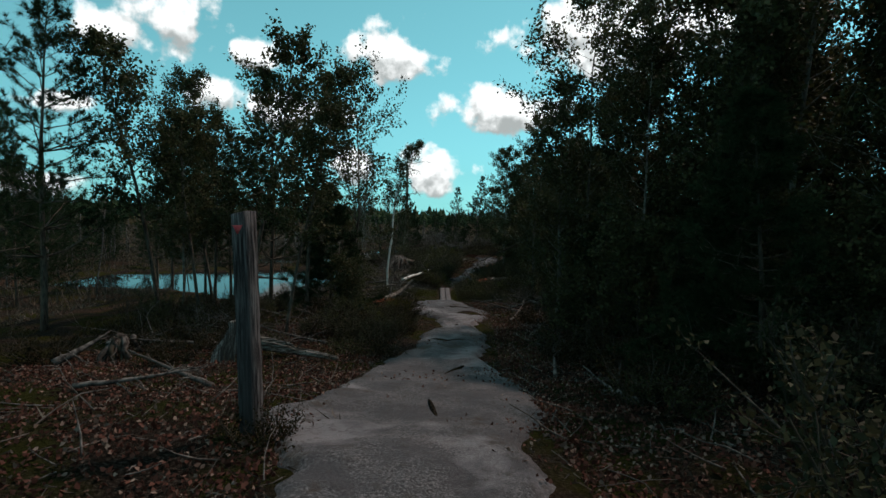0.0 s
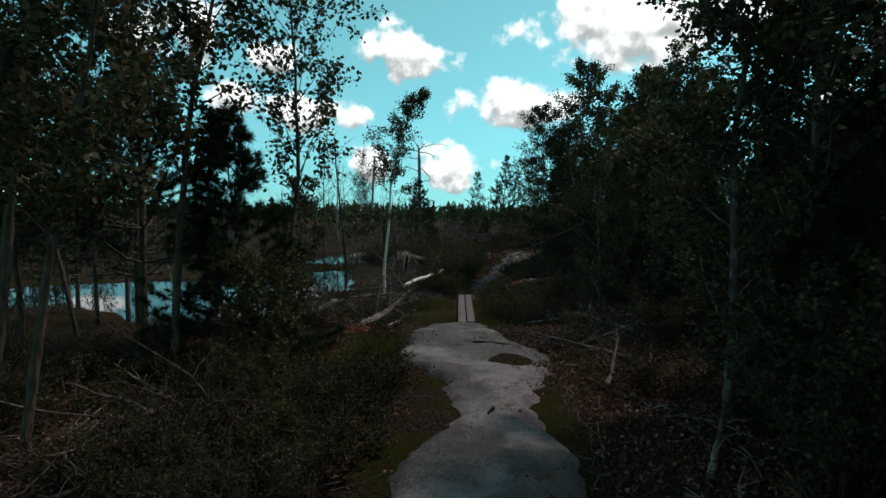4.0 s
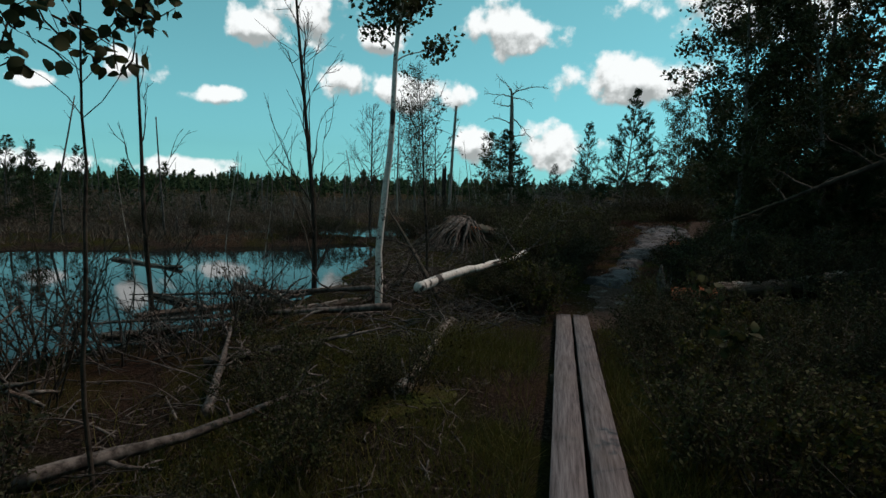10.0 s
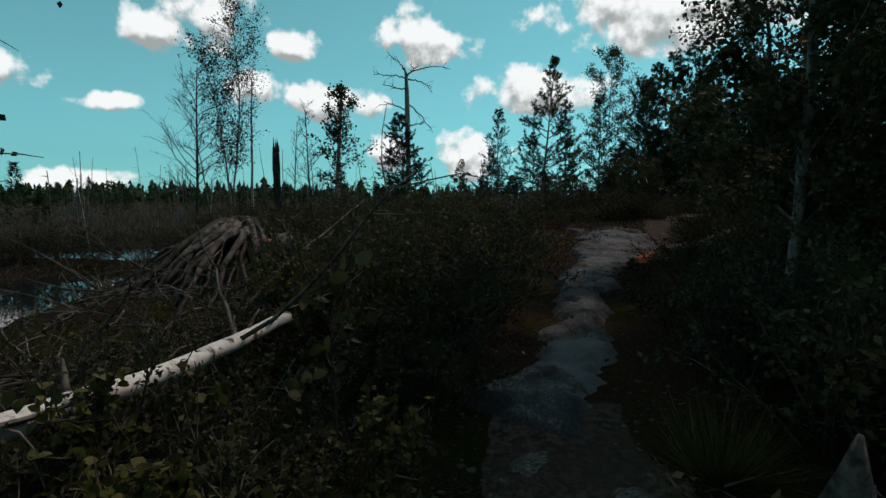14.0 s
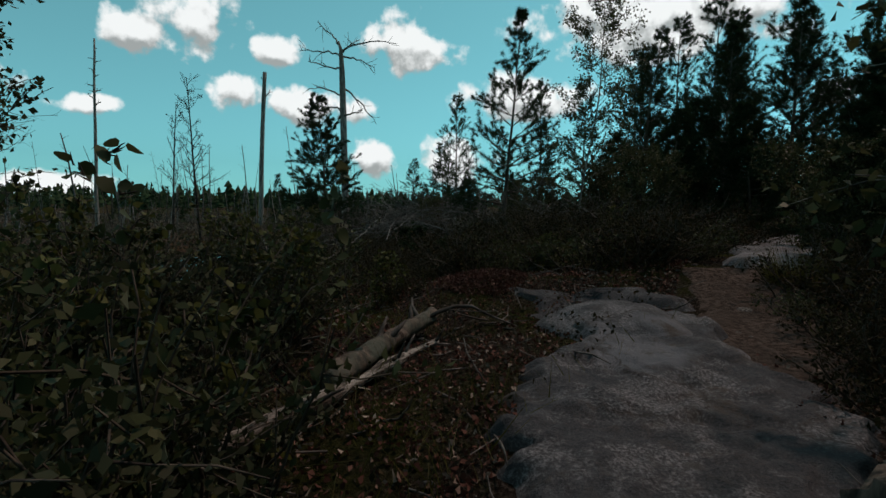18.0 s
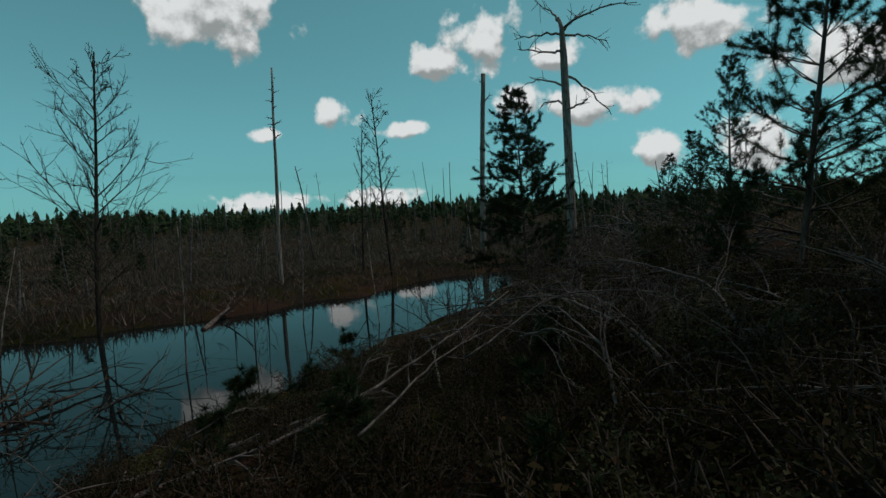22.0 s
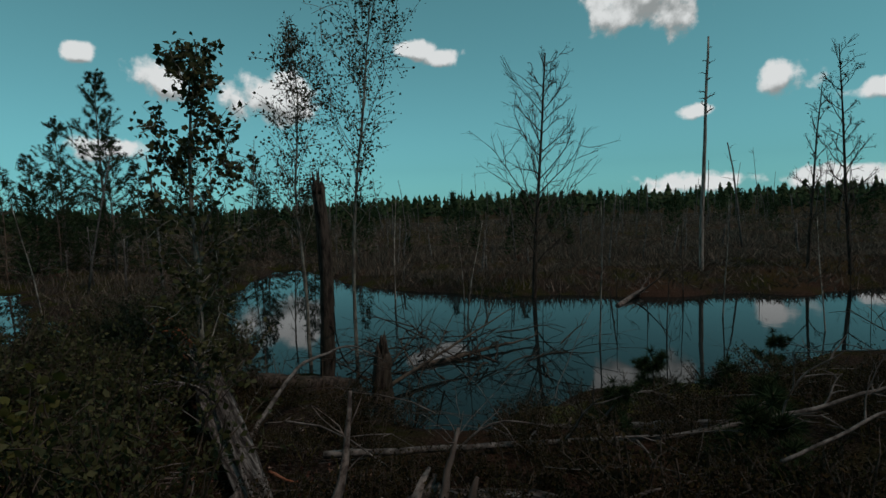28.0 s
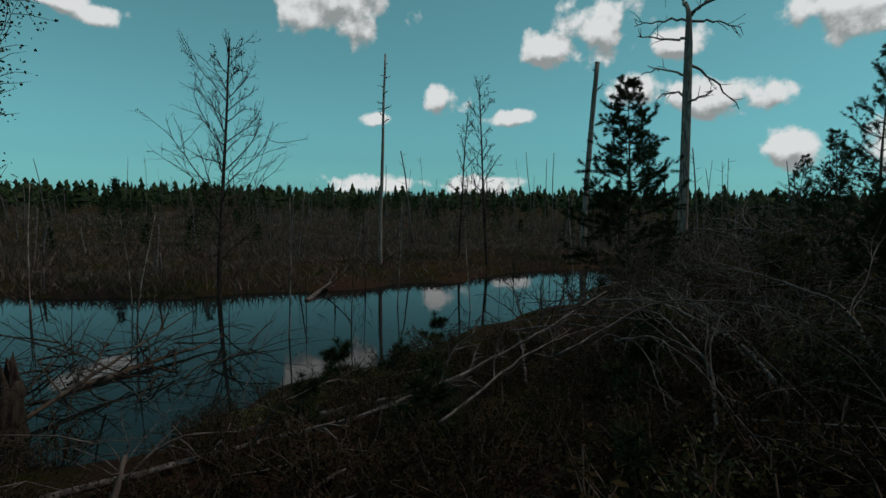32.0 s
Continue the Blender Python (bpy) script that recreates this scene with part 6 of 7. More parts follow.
def brushwood(label, spots, n, seed, size=(0.5, 1.3), high=0.35, thick=0.009, mat=None, rise=0.0):
    """A tangle of bare sticks and bowed twigs over the spots (x, y, radius)."""
    rng = np.random.default_rng(seed)
    b = Builder()
    for k in range(n):
        x, y, r = spots[int(rng.integers(len(spots)))]
        a, d = rng.random() * 6.283, r * rng.random() ** 0.6
        px, py = x + d * math.cos(a), y + d * math.sin(a)
        if math.hypot(px - 2.35, py - 37) < 0.8:
            continue
        ln, h = rng.uniform(*size), high * rng.random() ** 1.5 * (1.1 - d / r)
        t = 6.283 * rng.random()
        s = stem_points((px, py, max(gz(px, py), WATER) + 0.02 + h), (math.cos(t), math.sin(t), 0.35 * rng.normal() + 0.1 + rise), ln, 6, 0.13, rng, -0.05)
        rr = thick * (0.4 + 1.3 * rng.random() ** 2)
        b.tube(s, np.linspace(1, 0.3, 7) * rr, 5, cap=False, rng=rng)
        for j in range(2):
            s2 = stem_points(along(s, 0.2 + 0.6 * rng.random()), unit(s[-1] - s[0]) + rng.normal(size=3) * 0.5, ln * 0.45, 4, 0.15, rng, -0.04)
            b.tube(s2, np.linspace(0.5, 0.2, 5) * rr, 3, cap=False, rng=rng)
    tagged(part("brushwood", b, mat or M_TWIG), label, "twigs", kind="stuff")


brushwood("tangle of dark dead sticks beside the birch log", [(-2.6, 26.6, 0.8), (-2.9, 27.8, 0.9), (-2.3, 25.6, 0.7), (-2.0, 28.6, 0.7), (-3.0, 30.4, 0.9)], 330, 501)
brushwood("bowed pale branches over the lookout bank", [(-1.0, 39.6, 1.6), (0.2, 41.4, 1.5), (-1.8, 41.8, 1.2), (1.6, 42.8, 1.5), (0.0, 44.0, 1.8), (-2.2, 38.0, 0.8), (-1.8, 36.6, 0.8)], 90, 502, (0.7, 1.8), 0.35, 0.005, M_PALETWIG)
brushwood("dark drowned twigs breaking the water", [(-4.4, 38.4, 0.9), (-5.2, 39.6, 1.1), (-4.6, 37.2, 0.7), (-6.2, 38.4, 1.0)], 110, 507, (0.5, 1.5), 0.2, 0.010, M_DARKWOOD, 0.35)
brushwood("heaps of grey dead branches past the heath", [(0.2, 46.5, 1.6), (1.6, 48.5, 1.8), (3.4, 45.2, 1.5), (4.4, 43.0, 1.3), (-1.6, 48.5, 1.6), (3.8, 40.4, 0.9)], 380, 503, (0.8, 2.2), 0.7, 0.011, M_PALETWIG)
brushwood("pale dry sticks and bark strips below the birch log", [(-1.55, 24.9, 0.6), (-1.4, 25.8, 0.6), (-1.1, 26.6, 0.6), (-1.9, 24.2, 0.5)], 230, 508, (0.3, 1.0), 0.16, 0.010, M_PALETWIG)
brushwood("pale heap of dead branches at the foot of the dead pine", [(0.0, 54.2, 1.5), (-1.4, 55.5, 1.6), (1.6, 52.5, 1.5)], 200, 509, (1.0, 2.8), 1.5, 0.022, M_PALETWIG, 0.3)
brushwood("grey sticks strewn along the shore", [(-2.4, 19.6, 0.9), (-2.9, 21.4, 0.9), (-3.3, 23.2, 0.9), (-1.9, 18.0, 0.6), (-4.4, 22.6, 0.9)], 130, 504, (0.4, 1.2), 0.15, 0.008)
brushwood("grey sticks under the trees of the wood's edge", [(1.9, 15.4, 0.7), (2.3, 17.4, 0.8), (1.8, 13.0, 0.6), (2.2, 10.4, 0.7), (2.2, 21.6, 0.9), (2.4, 24.0, 0.9), (3.0, 19.6, 1.0)], 150, 505, (0.4, 1.3), 0.25, 0.007)
brushwood("grey sticks behind the start's litter", [(-3.4, 11.0, 1.0), (-4.6, 10.0, 1.2), (-2.6, 12.6, 0.7)], 130, 506, (0.5, 1.5), 0.35, 0.010)


def carpet():
    """Low leaves, grass, litter and twigs over the soil, clear of rock and boards."""
    rng = np.random.default_rng(21)

    def field(n, x0, x1, y0, y1, clear, power=1.0):
        y = rng.uniform(y0, y1, n)
        px = np.interp(y, PATH_XY, PATH_X)
        side = rng.random(n)
        x = np.where(side < (px - x0) / (x1 - x0), px - clear - (px - clear - x0) * rng.random(n) ** power, px + clear + (x1 - px - clear) * rng.random(n) ** power)
        ok = shore_distance(x, y) > 0.1
        return x[ok], y[ok]

    def lay(x, y, up=0.0):
        return np.stack([x, y, ground(x, y) + up], -1)

    b = Builder()
    x, y = field(90000, -6, 7, 8.5, 48, 1.0, 1.3)
    thick = waves(x, y, 1.3, 2) + 0.6 * waves(x, y, 3.7, 5) + 0.5 * rng.normal(size=len(x)) > 0.05
    x, y = x[thick], y[thick]
    b.leaves(lay(x, y, 0.03 + 0.16 * rng.random(len(x))), 0.032, rng, droop=-0.3, aspect=0.6)
    tagged(part("low_heath", b, M_SHRUB), "low bilberry and heath leaves over the soil", "ground cover", kind="stuff")
    b = Builder()
    x, y = field(80000, -5.5, 4.5, 0.5, 20.0, 0.95, 1.2)
    b.leaves(lay(x, y, 0.008 + 0.02 * rng.random(len(x))), 0.042, rng, droop=0.1, aspect=0.7, fold=0.25)
    x, y = field(16000, -1.5, 3.2, 30.5, 37.5, 0.85, 1.4)
    b.leaves(lay(x, y, 0.008 + 0.02 * rng.random(len(x))), 0.034, rng, droop=0.1, aspect=0.7, fold=0.25)
    for x0, x1, y0, y1, n in ((-1.6, 1.6, 1.5, 18.8, 5200), (0.4, 3.4, 28, 35, 1800)):
        y = rng.uniform(y0, y1, n)
        x = np.interp(y, PATH_XY, PATH_X) + rng.uniform(-1.25, 1.25, n)
        keep = waves(x, y, 1.9, 4) + 0.8 * waves(x, y, 5.3, 2) + 0.3 * rng.normal(size=n) + 0.7 * (np.abs(x - np.interp(y, PATH_XY, PATH_X)) - 0.6) > 0.55
        b.leaves(lay(x[keep], y[keep], 0.07), 0.035, rng, droop=0.1, aspect=0.7, fold=0.2)
    tagged(part("leaf_litter", b, M_LITTER), "red-brown fallen leaves on the soil", "leaf litter", kind="stuff")
    b = Builder()
    for x0, x1, y0, y1, n, h, w in ((-2.6, 0.9, 19.0, 25.4, 52000, 0.20, 0.007), (-4, 5, 8, 48, 26000, 0.2, 0.006), (-5.0, -1.4, 21, 43, 12000, 0.30, 0.007)):
        x, y = field(n, x0, x1, y0, y1, 0.32 if y1 < 26 else 0.8, 1.1)
        keep = (waves(x, y, 2.1, 7) + 0.7 * rng.normal(size=len(x)) > 0.2) & ((y < 36) | (rng.random(len(x)) < 0.12))
        x, y = x[keep], y[keep]
        way = rng.normal(size=(len(x), 3)) * 0.45 * h
        way[:, 2] = h * (0.5 + 0.7 * rng.random(len(x)))
        b.blades(lay(x, y, -0.02), way, w + 0 * x, rng)
    tagged(part("bog_grass", b, M_GRASS), "thin olive bog grass and sedge", "grass", kind="stuff")
    b = Builder()
    x, y = field(4200, -5, 5.5, 1, 37, 0.85, 1.25)
    z = ground(x, y)
    for k in range(len(x)):
        a, ln = rng.random() * 6.283, 0.15 + 0.5 * rng.random() ** 2
        d = (math.cos(a), math.sin(a), 0.25 * rng.normal())
        b.tube(stem_points((x[k], y[k], z[k] + 0.02), d, ln, 3, 0.15, rng), np.array([1, 0.9, 0.7, 0.4]) * (0.003 + 0.006 * rng.random()), 4, cap=False, rng=rng)
    s = Builder()
    for x0, x1, y0, y1, n in ((-3.6, 3.4, 2, 20.5, 16000), (-3.2, 1.2, 17, 28, 16000), (-3.5, 4, 27, 44, 8000)):
        x, y = field(n, x0, x1, y0, y1, 0.7, 1.0)
        keep = (waves(x, y, 1.7, 9) + 0.6 * rng.normal(size=len(x)) > 0.25) & ((y < 36) | (rng.random(len(x)) < 0.06))
        x, y = x[keep], y[keep]
        a = rng.random(len(x)) * 6.283
        ln = 0.05 + 0.16 * rng.random(len(x)) ** 2
        way = np.stack([ln * np.cos(a), ln * np.sin(a), ln * 0.35 * rng.normal(size=len(x))], -1)
        s.blades(lay(x, y, 0.025), way, 0.008 + 0.008 * rng.random(len(x)), rng)
    tagged(part("dry_straw", s, M_STRAW), "pale dry straw, bark shreds and needles on the soil", "straw", kind="stuff")
    tagged(part("twig_litter", b, M_TWIG), "grey fallen twigs strewn over the soil", "twigs", kind="stuff")


carpet()


# ---- tussocks ----
def tussock(x, y, h, n, seed, label):
    rng = np.random.default_rng(seed)
    b = Builder()
    a, r = rng.random(n) * 6.283, 0.12 * rng.random(n) ** 0.5
    pos = np.stack([r * np.cos(a), r * np.sin(a), -0.03 + 0 * a], -1)
    for s in range(2):
        out = (0.25 + 0.75 * rng.random(n)) * h
        way = np.stack([out * np.cos(a) * 0.75, out * np.sin(a) * 0.75, h * (0.25 + 0.8 * rng.random(n))], -1) + rng.normal(size=(n, 3)) * 0.04
        b.blades(pos, way, 0.008 + 0 * a, rng)
    ob = part("grass_tussock", b, M_GRASS)
    ob.matrix_world = pose(x, y, gz(x, y))
    return tagged(ob, label, "grass", group="grass tussocks")


tussock(-1.22, 15.45, 0.5, 1100, 1, "rounded tussock of long arching olive grass")
tussock(-1.6, 15.0, 0.34, 300, 2, "small tussock of arching olive grass")
tussock(1.35, 27.6, 0.34, 220, 3, "small tussock of stiff yellowish grass")
tussock(4.6, 36.6, 0.4, 260, 4, "tussock of stiff dark grass by the trail")
tussock(2.75, 29.0, 0.4, 240, 5, "tussock of stiff dark grass by the rotten log")


# ---- fallen branches ----
def branch(name, label, pts, r0, seed, side=8, spread_=0.5, mat=None, group=""):
    """A bare fallen limb through pts, with side twigs."""
    rng = np.random.default_rng(seed)
    pts = np.array(pts, float)
    t = np.linspace(0, len(pts) - 1, 8 * (len(pts) - 1) + 1)
    p = np.stack([np.interp(t, np.arange(len(pts)), pts[:, k]) for k in range(3)], -1)
    for _ in range(3):
        p[1:-1] = (p[:-2] + 2 * p[1:-1] + p[2:]) / 4
    p[1:-1] += rng.normal(size=p[1:-1].shape) * 0.004
    o = p[0].copy()
    root = base(name, Matrix.Translation(o), label, "branch", group)
    p = p - o
    b = Builder()
    b.tube(p, np.linspace(1, 0.2, len(p)) * r0, 7, rough=0.06, rng=rng)
    part("stem", b, mat or M_TWIG, root)
    L = np.linalg.norm(p[-1] - p[0])
    for k in range(side):
        f = 0.2 + 0.75 * (k + rng.random()) / side
        q = along(p, f)
        d = unit(p[-1] - p[0]) + rng.normal(size=3) * 0.55 + np.array([0, 0, 0.25])
        ln = L * spread_ * (0.25 + 0.5 * rng.random()) * (1.15 - 0.6 * f)
        s = stem_points(q, d, ln, 7, 0.12, rng, -0.04)
        b = Builder()
        b.tube(s, np.linspace(0.42, 0.10, 8) * r0 * (1.1 - 0.7 * f) + 0.0012, 5, cap=False, rng=rng)
        for j in range(3):
            s2 = stem_points(along(s, 0.25 + 0.65 * rng.random()), unit(s[-1] - s[0]) + rng.normal(size=3) * 0.5, ln * 0.4, 4, 0.15, rng, -0.03)
            b.tube(s2, np.linspace(0.22, 0.06, 5) * r0 + 0.001, 3, cap=False, rng=rng)
        part("side_twig", b, mat or M_TWIG, root)
    return root


def g3(x, y, up=0.05):
    return (x, y, gz(x, y) + up)


# the bank at the lookout
branch("fallen_branch", "long bare fallen limb along the pond bank", [g3(-1.62, 36.9, 0.06), (-1.47, 37.6, -2.08), (-1.18, 38.56, -2.02), (-0.77, 39.3, -1.9), (-0.57, 40.2, -1.74), (-0.37, 41.0, -1.5), (-0.2, 42.0, -1.2)], 0.030, 1, 16, 0.2, M_PALETWIG)
branch("fallen_branch", "long bare fallen limb arching over the scrub", [g3(1.9, 40.6, 0.05), g3(1.2, 41.6, 0.4), g3(0.2, 42.4, 0.62), g3(-1.0, 42.9, 0.6), g3(-2.1, 43.2, 0.5)], 0.020, 2, 12, 0.5, M_PALETWIG)
branch("fallen_branch", "bare limb arching to the ground", [g3(1.5, 39.9, 0.05), g3(1.2, 40.8, 0.42), g3(0.5, 41.6, 0.62), g3(-0.5, 42.2, 0.55)], 0.016, 3, 8, 0.5, M_PALETWIG)
branch("fallen_branch", "thin bare limb arching to the ground", [g3(2.2, 41.4, 0.1), g3(1.7, 42.6, 0.6), g3(0.6, 43.8, 0.8), g3(-0.8, 44.6, 0.7)], 0.016, 4, 9, 0.5, M_PALETWIG)
branch("fallen_branch", "pale bare limb bowed over the bank", [g3(-2.0, 36.3), g3(-2.4, 36.7, 0.55), g3(-3.0, 37.2, 0.75), g3(-3.6, 37.6, 0.7)], 0.022, 6, 2, 0.3, M_PALETWIG)
branch("fallen_branch", "dark limb leaning out over the water", [(-3.4, 37.1, WATER), (-4.6, 38.4, WATER + 0.2), (-5.9, 40.0, WATER + 0.5)], 0.034, 7, 3, 0.35, M_DARKTWIG)
branch("fallen_branch", "drowned limb breaking the water", [(-4.8, 38.2, WATER), (-5.1, 39.1, WATER + 0.05), (-5.5, 40.2, WATER + 0.08)], 0.05, 8, 4, 0.3, M_DARKTWIG)
branch("fallen_branch", "drowned dark treetop lying in the pond", [(-7.6, 43.0, WATER), (-8.6, 44.3, WATER + 0.12), (-9.6, 46.0, WATER + 0.4)], 0.06, 9, 12, 0.4)
log("old_log", "pale bare log half hidden in the heath", g3(3.2, 43.0, 0.15), g3(7.2, 45.5, 0.35), 0.075, 0.05, 31, M_DEADX, 0.06, stubs=4)
log("old_log", "rotten log sunk in the heath", g3(-2.6, 38.6, 0.03), g3(-1.0, 39.9, 0.06), 0.07, 0.05, 36, M_GREYLOG, 0.05, stubs=3)
split_log("broad dark-grey trunk leaning down the bank, its bark gone", [(-0.8, 36.56, gz(-0.8, 36.56) + 0.04), (-1.6, 36.3, gz(-1.6, 36.3) + 0.14), (-2.5, 36.0, gz(-2.5, 36.0) + 0.30), (-3.25, 35.7, -1.62)], [0.09, 0.13, 0.14, 0.09], 33, [([(-2.9, 35.85, -1.7), (-2.7, 35.6, -1.4), (-2.75, 35.4, -1.15)], 0.02), ([(-2.2, 36.1, -1.8), (-1.9, 35.9, -1.5), (-1.5, 35.8, -1.35)], 0.018)], 9, M_GREYLOG)
split_log("dark grey split log with torn orange-red wood on the bank", [(0.02, 38.45, gz(0.02, 38.45) + 0.05), (-0.35, 38.05, gz(-0.35, 38.05) + 0.07), (-0.8, 37.5, gz(-0.8, 37.5) + 0.05)], [0.05, 0.085, 0.05], 32, [], 10, M_GREYLOG)
for k in range(5):
    # curled strips of red wood torn from the leaning trunk's end
    branch("torn_wood_strip", "curled strip of red-brown torn wood", [(-3.2 - 0.05 * k, 35.66, -1.72 + 0.05 * k), (-3.45 - 0.04 * k, 35.4, -1.55 + 0.06 * k), (-3.7 - 0.03 * k, 35.1, -1.62 + 0.05 * k), (-3.85, 34.95 - 0.03 * k, gz(-3.85, 34.9) + 0.02)], 0.016, 210 + k, 2, 0.15, M_REDWOOD, group="torn wood strips")
log("old_log", "dark broken trunk leaning into the pond", g3(-3.3, 35.0, 0.35), (-4.4, 37.3, -2.55), 0.12, 0.09, 34, M_DARKWOOD, 0.04, stubs=2)

log("old_log", "broad weathered log split into grey strands on the bank", (-0.45, 36.48, -1.97), (-0.22, 37.68, -1.87), 0.12, 0.09, 37, M_GREYLOG, 0.05, stubs=4, twigs=2, forks=2)
# the leafy scrub by the dome
for k, (x, y) in enumerate([(0.3, 34.75), (-0.1, 35.15), (0.25, 35.6), (-0.35, 34.5), (-0.6, 35.5), (-0.2, 36.0)]):
    again(willow[k % 3], x, y, 77 * k, 0.75 + 0.04 * k, group="leafy scrub by the dome")

log("old_log", "pale split log with stringy dry fibres", g3(0.7, 38.95, 0.04), g3(1.75, 38.7, 0.08), 0.06, 0.05, 38, M_GREYLOG, 0.04, stubs=3)
for k, (x, y) in enumerate([(2.1, 30.9), (2.35, 31.5), (2.6, 31.9), (2.0, 30.2), (3.5, 33.1), (4.0, 33.5), (4.5, 34.0), (4.7, 35.4), (5.1, 34.9), (3.7, 32.6), (5.2, 35.8), (3.2, 32.4), (3.95, 34.5), (4.2, 35.0), (4.35, 35.6), (3.85, 34.05), (4.6, 36.3)]):
    again(heath[k % 3], x, y, 51 * k, 0.9 + 0.06 * (k % 12), group="heath scrub by the rotten log")
for k, (x, y) in enumerate(clear_of(spread(44, -0.6, 3.8, 38.2, 44.5, 41, 0.8, 0.34))):
    again(heath[k % 2], x, y, 57 * k, 0.7 + 0.35 * ((k * 29) % 10) / 10, group="dark heath by the lookout")
# by the boards and the birch log
branch("fallen_branch", "dark bare limb slanting up over the brush", [g3(-2.0, 26.4), (-2.9, 27.4, -1.5), (-3.9, 28.6, -0.75)], 0.045, 10, 4, 0.25, M_DARKTWIG)
branch("fallen_branch", "thin bare limb slanting over the brush", [g3(-1.5, 27.8), (-1.2, 29.0, -1.6), (-0.9, 30.4, -1.1)], 0.02, 11, 5, 0.3)
branch("fallen_branch", "long drowned limb along the shore", [(-2.2, 24.7, -2.15), (-4.0, 24.3, -2.3), (-6.2, 23.6, -2.46)], 0.05, 12, 7, 0.35)
branch("fallen_branch", "long drowned limb along the shore", [(-2.6, 25.6, -2.1), (-4.6, 25.8, -2.35), (-6.8, 25.4, -2.46)], 0.045, 13, 7, 0.35)
branch("fallen_branch", "forked grey limb standing out of the dead leaves", [g3(-1.9, 19.2, 0), (-1.85, 19.5, -1.35), (-1.75, 19.75, -0.95)], 0.04, 15, 3, 0.5)
branch("fallen_branch", "dark bare limb hanging from the aspen over the path side", [(3.6, 23.8, 0.2), (2.4, 24.2, -0.45), (1.4, 24.6, -1.0)], 0.04, 16, 9, 0.4, M_DARKTWIG)
# uphill side of the first slab
STREWN = [(1.6, 14.2, 70, 1.6, 0.034), (2.3, 15.6, 150, 1.8, 0.036), (1.8, 16.4, 20, 1.5, 0.03), (2.8, 17.0, 110, 2.0, 0.04), (1.7, 12.0, 60, 1.0, 0.03), (2.2, 10.4, 130, 1.4, 0.035), (1.5, 8.6, 80, 1.2, 0.03), (2.4, 18.6, 40, 1.7, 0.03), (1.9, 6.6, 100, 1.3, 0.03), (-2.2, 11.2, 170, 1.6, 0.03), (-3.2, 10.0, 200, 1.8, 0.04)]
STREWN_LATER = [(-2.6, 7.4, 160, 1.3, 0.035), (-3.6, 6.6, 20, 1.2, 0.03), (-2.4, 13.0, 150, 1.5, 0.03), (-2.8, 20.6, 60, 1.9, 0.05), (-2.6, 21.8, 120, 2.0, 0.045), (-3.4, 22.8, 30, 1.8, 0.04), (1.3, 18.9, 15, 1.2, 0.025), (-0.6, 33.4, 100, 1.3, 0.03), (0.2, 35.4, 120, 1.2, 0.02), (2.6, 28.2, 40, 1.5, 0.03), (2.2, 29.6, 70, 1.2, 0.025)]
for k, (x, y, a, ln, r) in enumerate(STREWN + STREWN_LATER):
    ca, sa = math.cos(radians(a)), math.sin(radians(a))
    branch("fallen_branch", "grey bare branch lying on the dead leaves", [g3(x, y), g3(x + ca * ln * 0.5, y + sa * ln * 0.5, 0.16), g3(x + ca * ln, y + sa * ln, 0.3)], r, 100 + k, 5, 0.5, group="fallen branches")


# ---- upturned root plates ----
def root_plate(x, y, z, seed, label, r=1.0, h=0.85, n=34, face=200):
    rng = np.random.default_rng(seed)
    root = base("root_plate", pose(x, y, z), label, "tree stump")
    b = Builder()
    k0 = min(1.0, r + 0.1)
    b.tube([(0, 0, h * 0.2), (0, 0, h * 0.8), (0.02, 0, h)], [0.26 * k0 * k0, 0.2 * k0 * k0, 0.12 * k0], 12, rough=0.12, rng=rng)
    part("stump", b, M_DARKWOOD, root)
    for k in range(n):
        a = radians(face) + rng.normal() * 0.85
        wide = 0.16 * max(0, r - 0.4) * rng.normal()
        top = np.array([0.16 * math.cos(a) - wide * math.sin(radians(face)), 0.16 * math.sin(a) + wide * math.cos(radians(face)), h * (0.72 + 0.28 * rng.random())])
        rr = r * (0.35 + 0.8 * rng.random())
        end = np.array([rr * math.cos(a) + top[0] * 0.6, rr * math.sin(a) + top[1] * 0.6, -0.12 - 0.25 * rng.random()])
        mid = (top * 0.4 + end * 0.6) + np.array([0, 0, h * (0.15 + 0.35 * rng.random())])
        t = np.linspace(0, 1, 8)[:, None]
        p = top * (1 - t) ** 2 + 2 * mid * t * (1 - t) + end * t * t
        p[1:-1] += rng.normal(size=p[1:-1].shape) * 0.025
        b = Builder()
        b.tube(p, np.linspace(0.034, 0.008, 8) * (0.5 + 1.12 * rng.random()), 6, rng=rng)
        part("root", b, M_TWIG if k % 3 else M_DARKTWIG, root)
    return root


root_plate(-2.6, 31.3, gz(-2.6, 31.3) - 0.02, 1, "dark upturned root plate of a fallen tree", 1.25, 0.80, 80, 235)


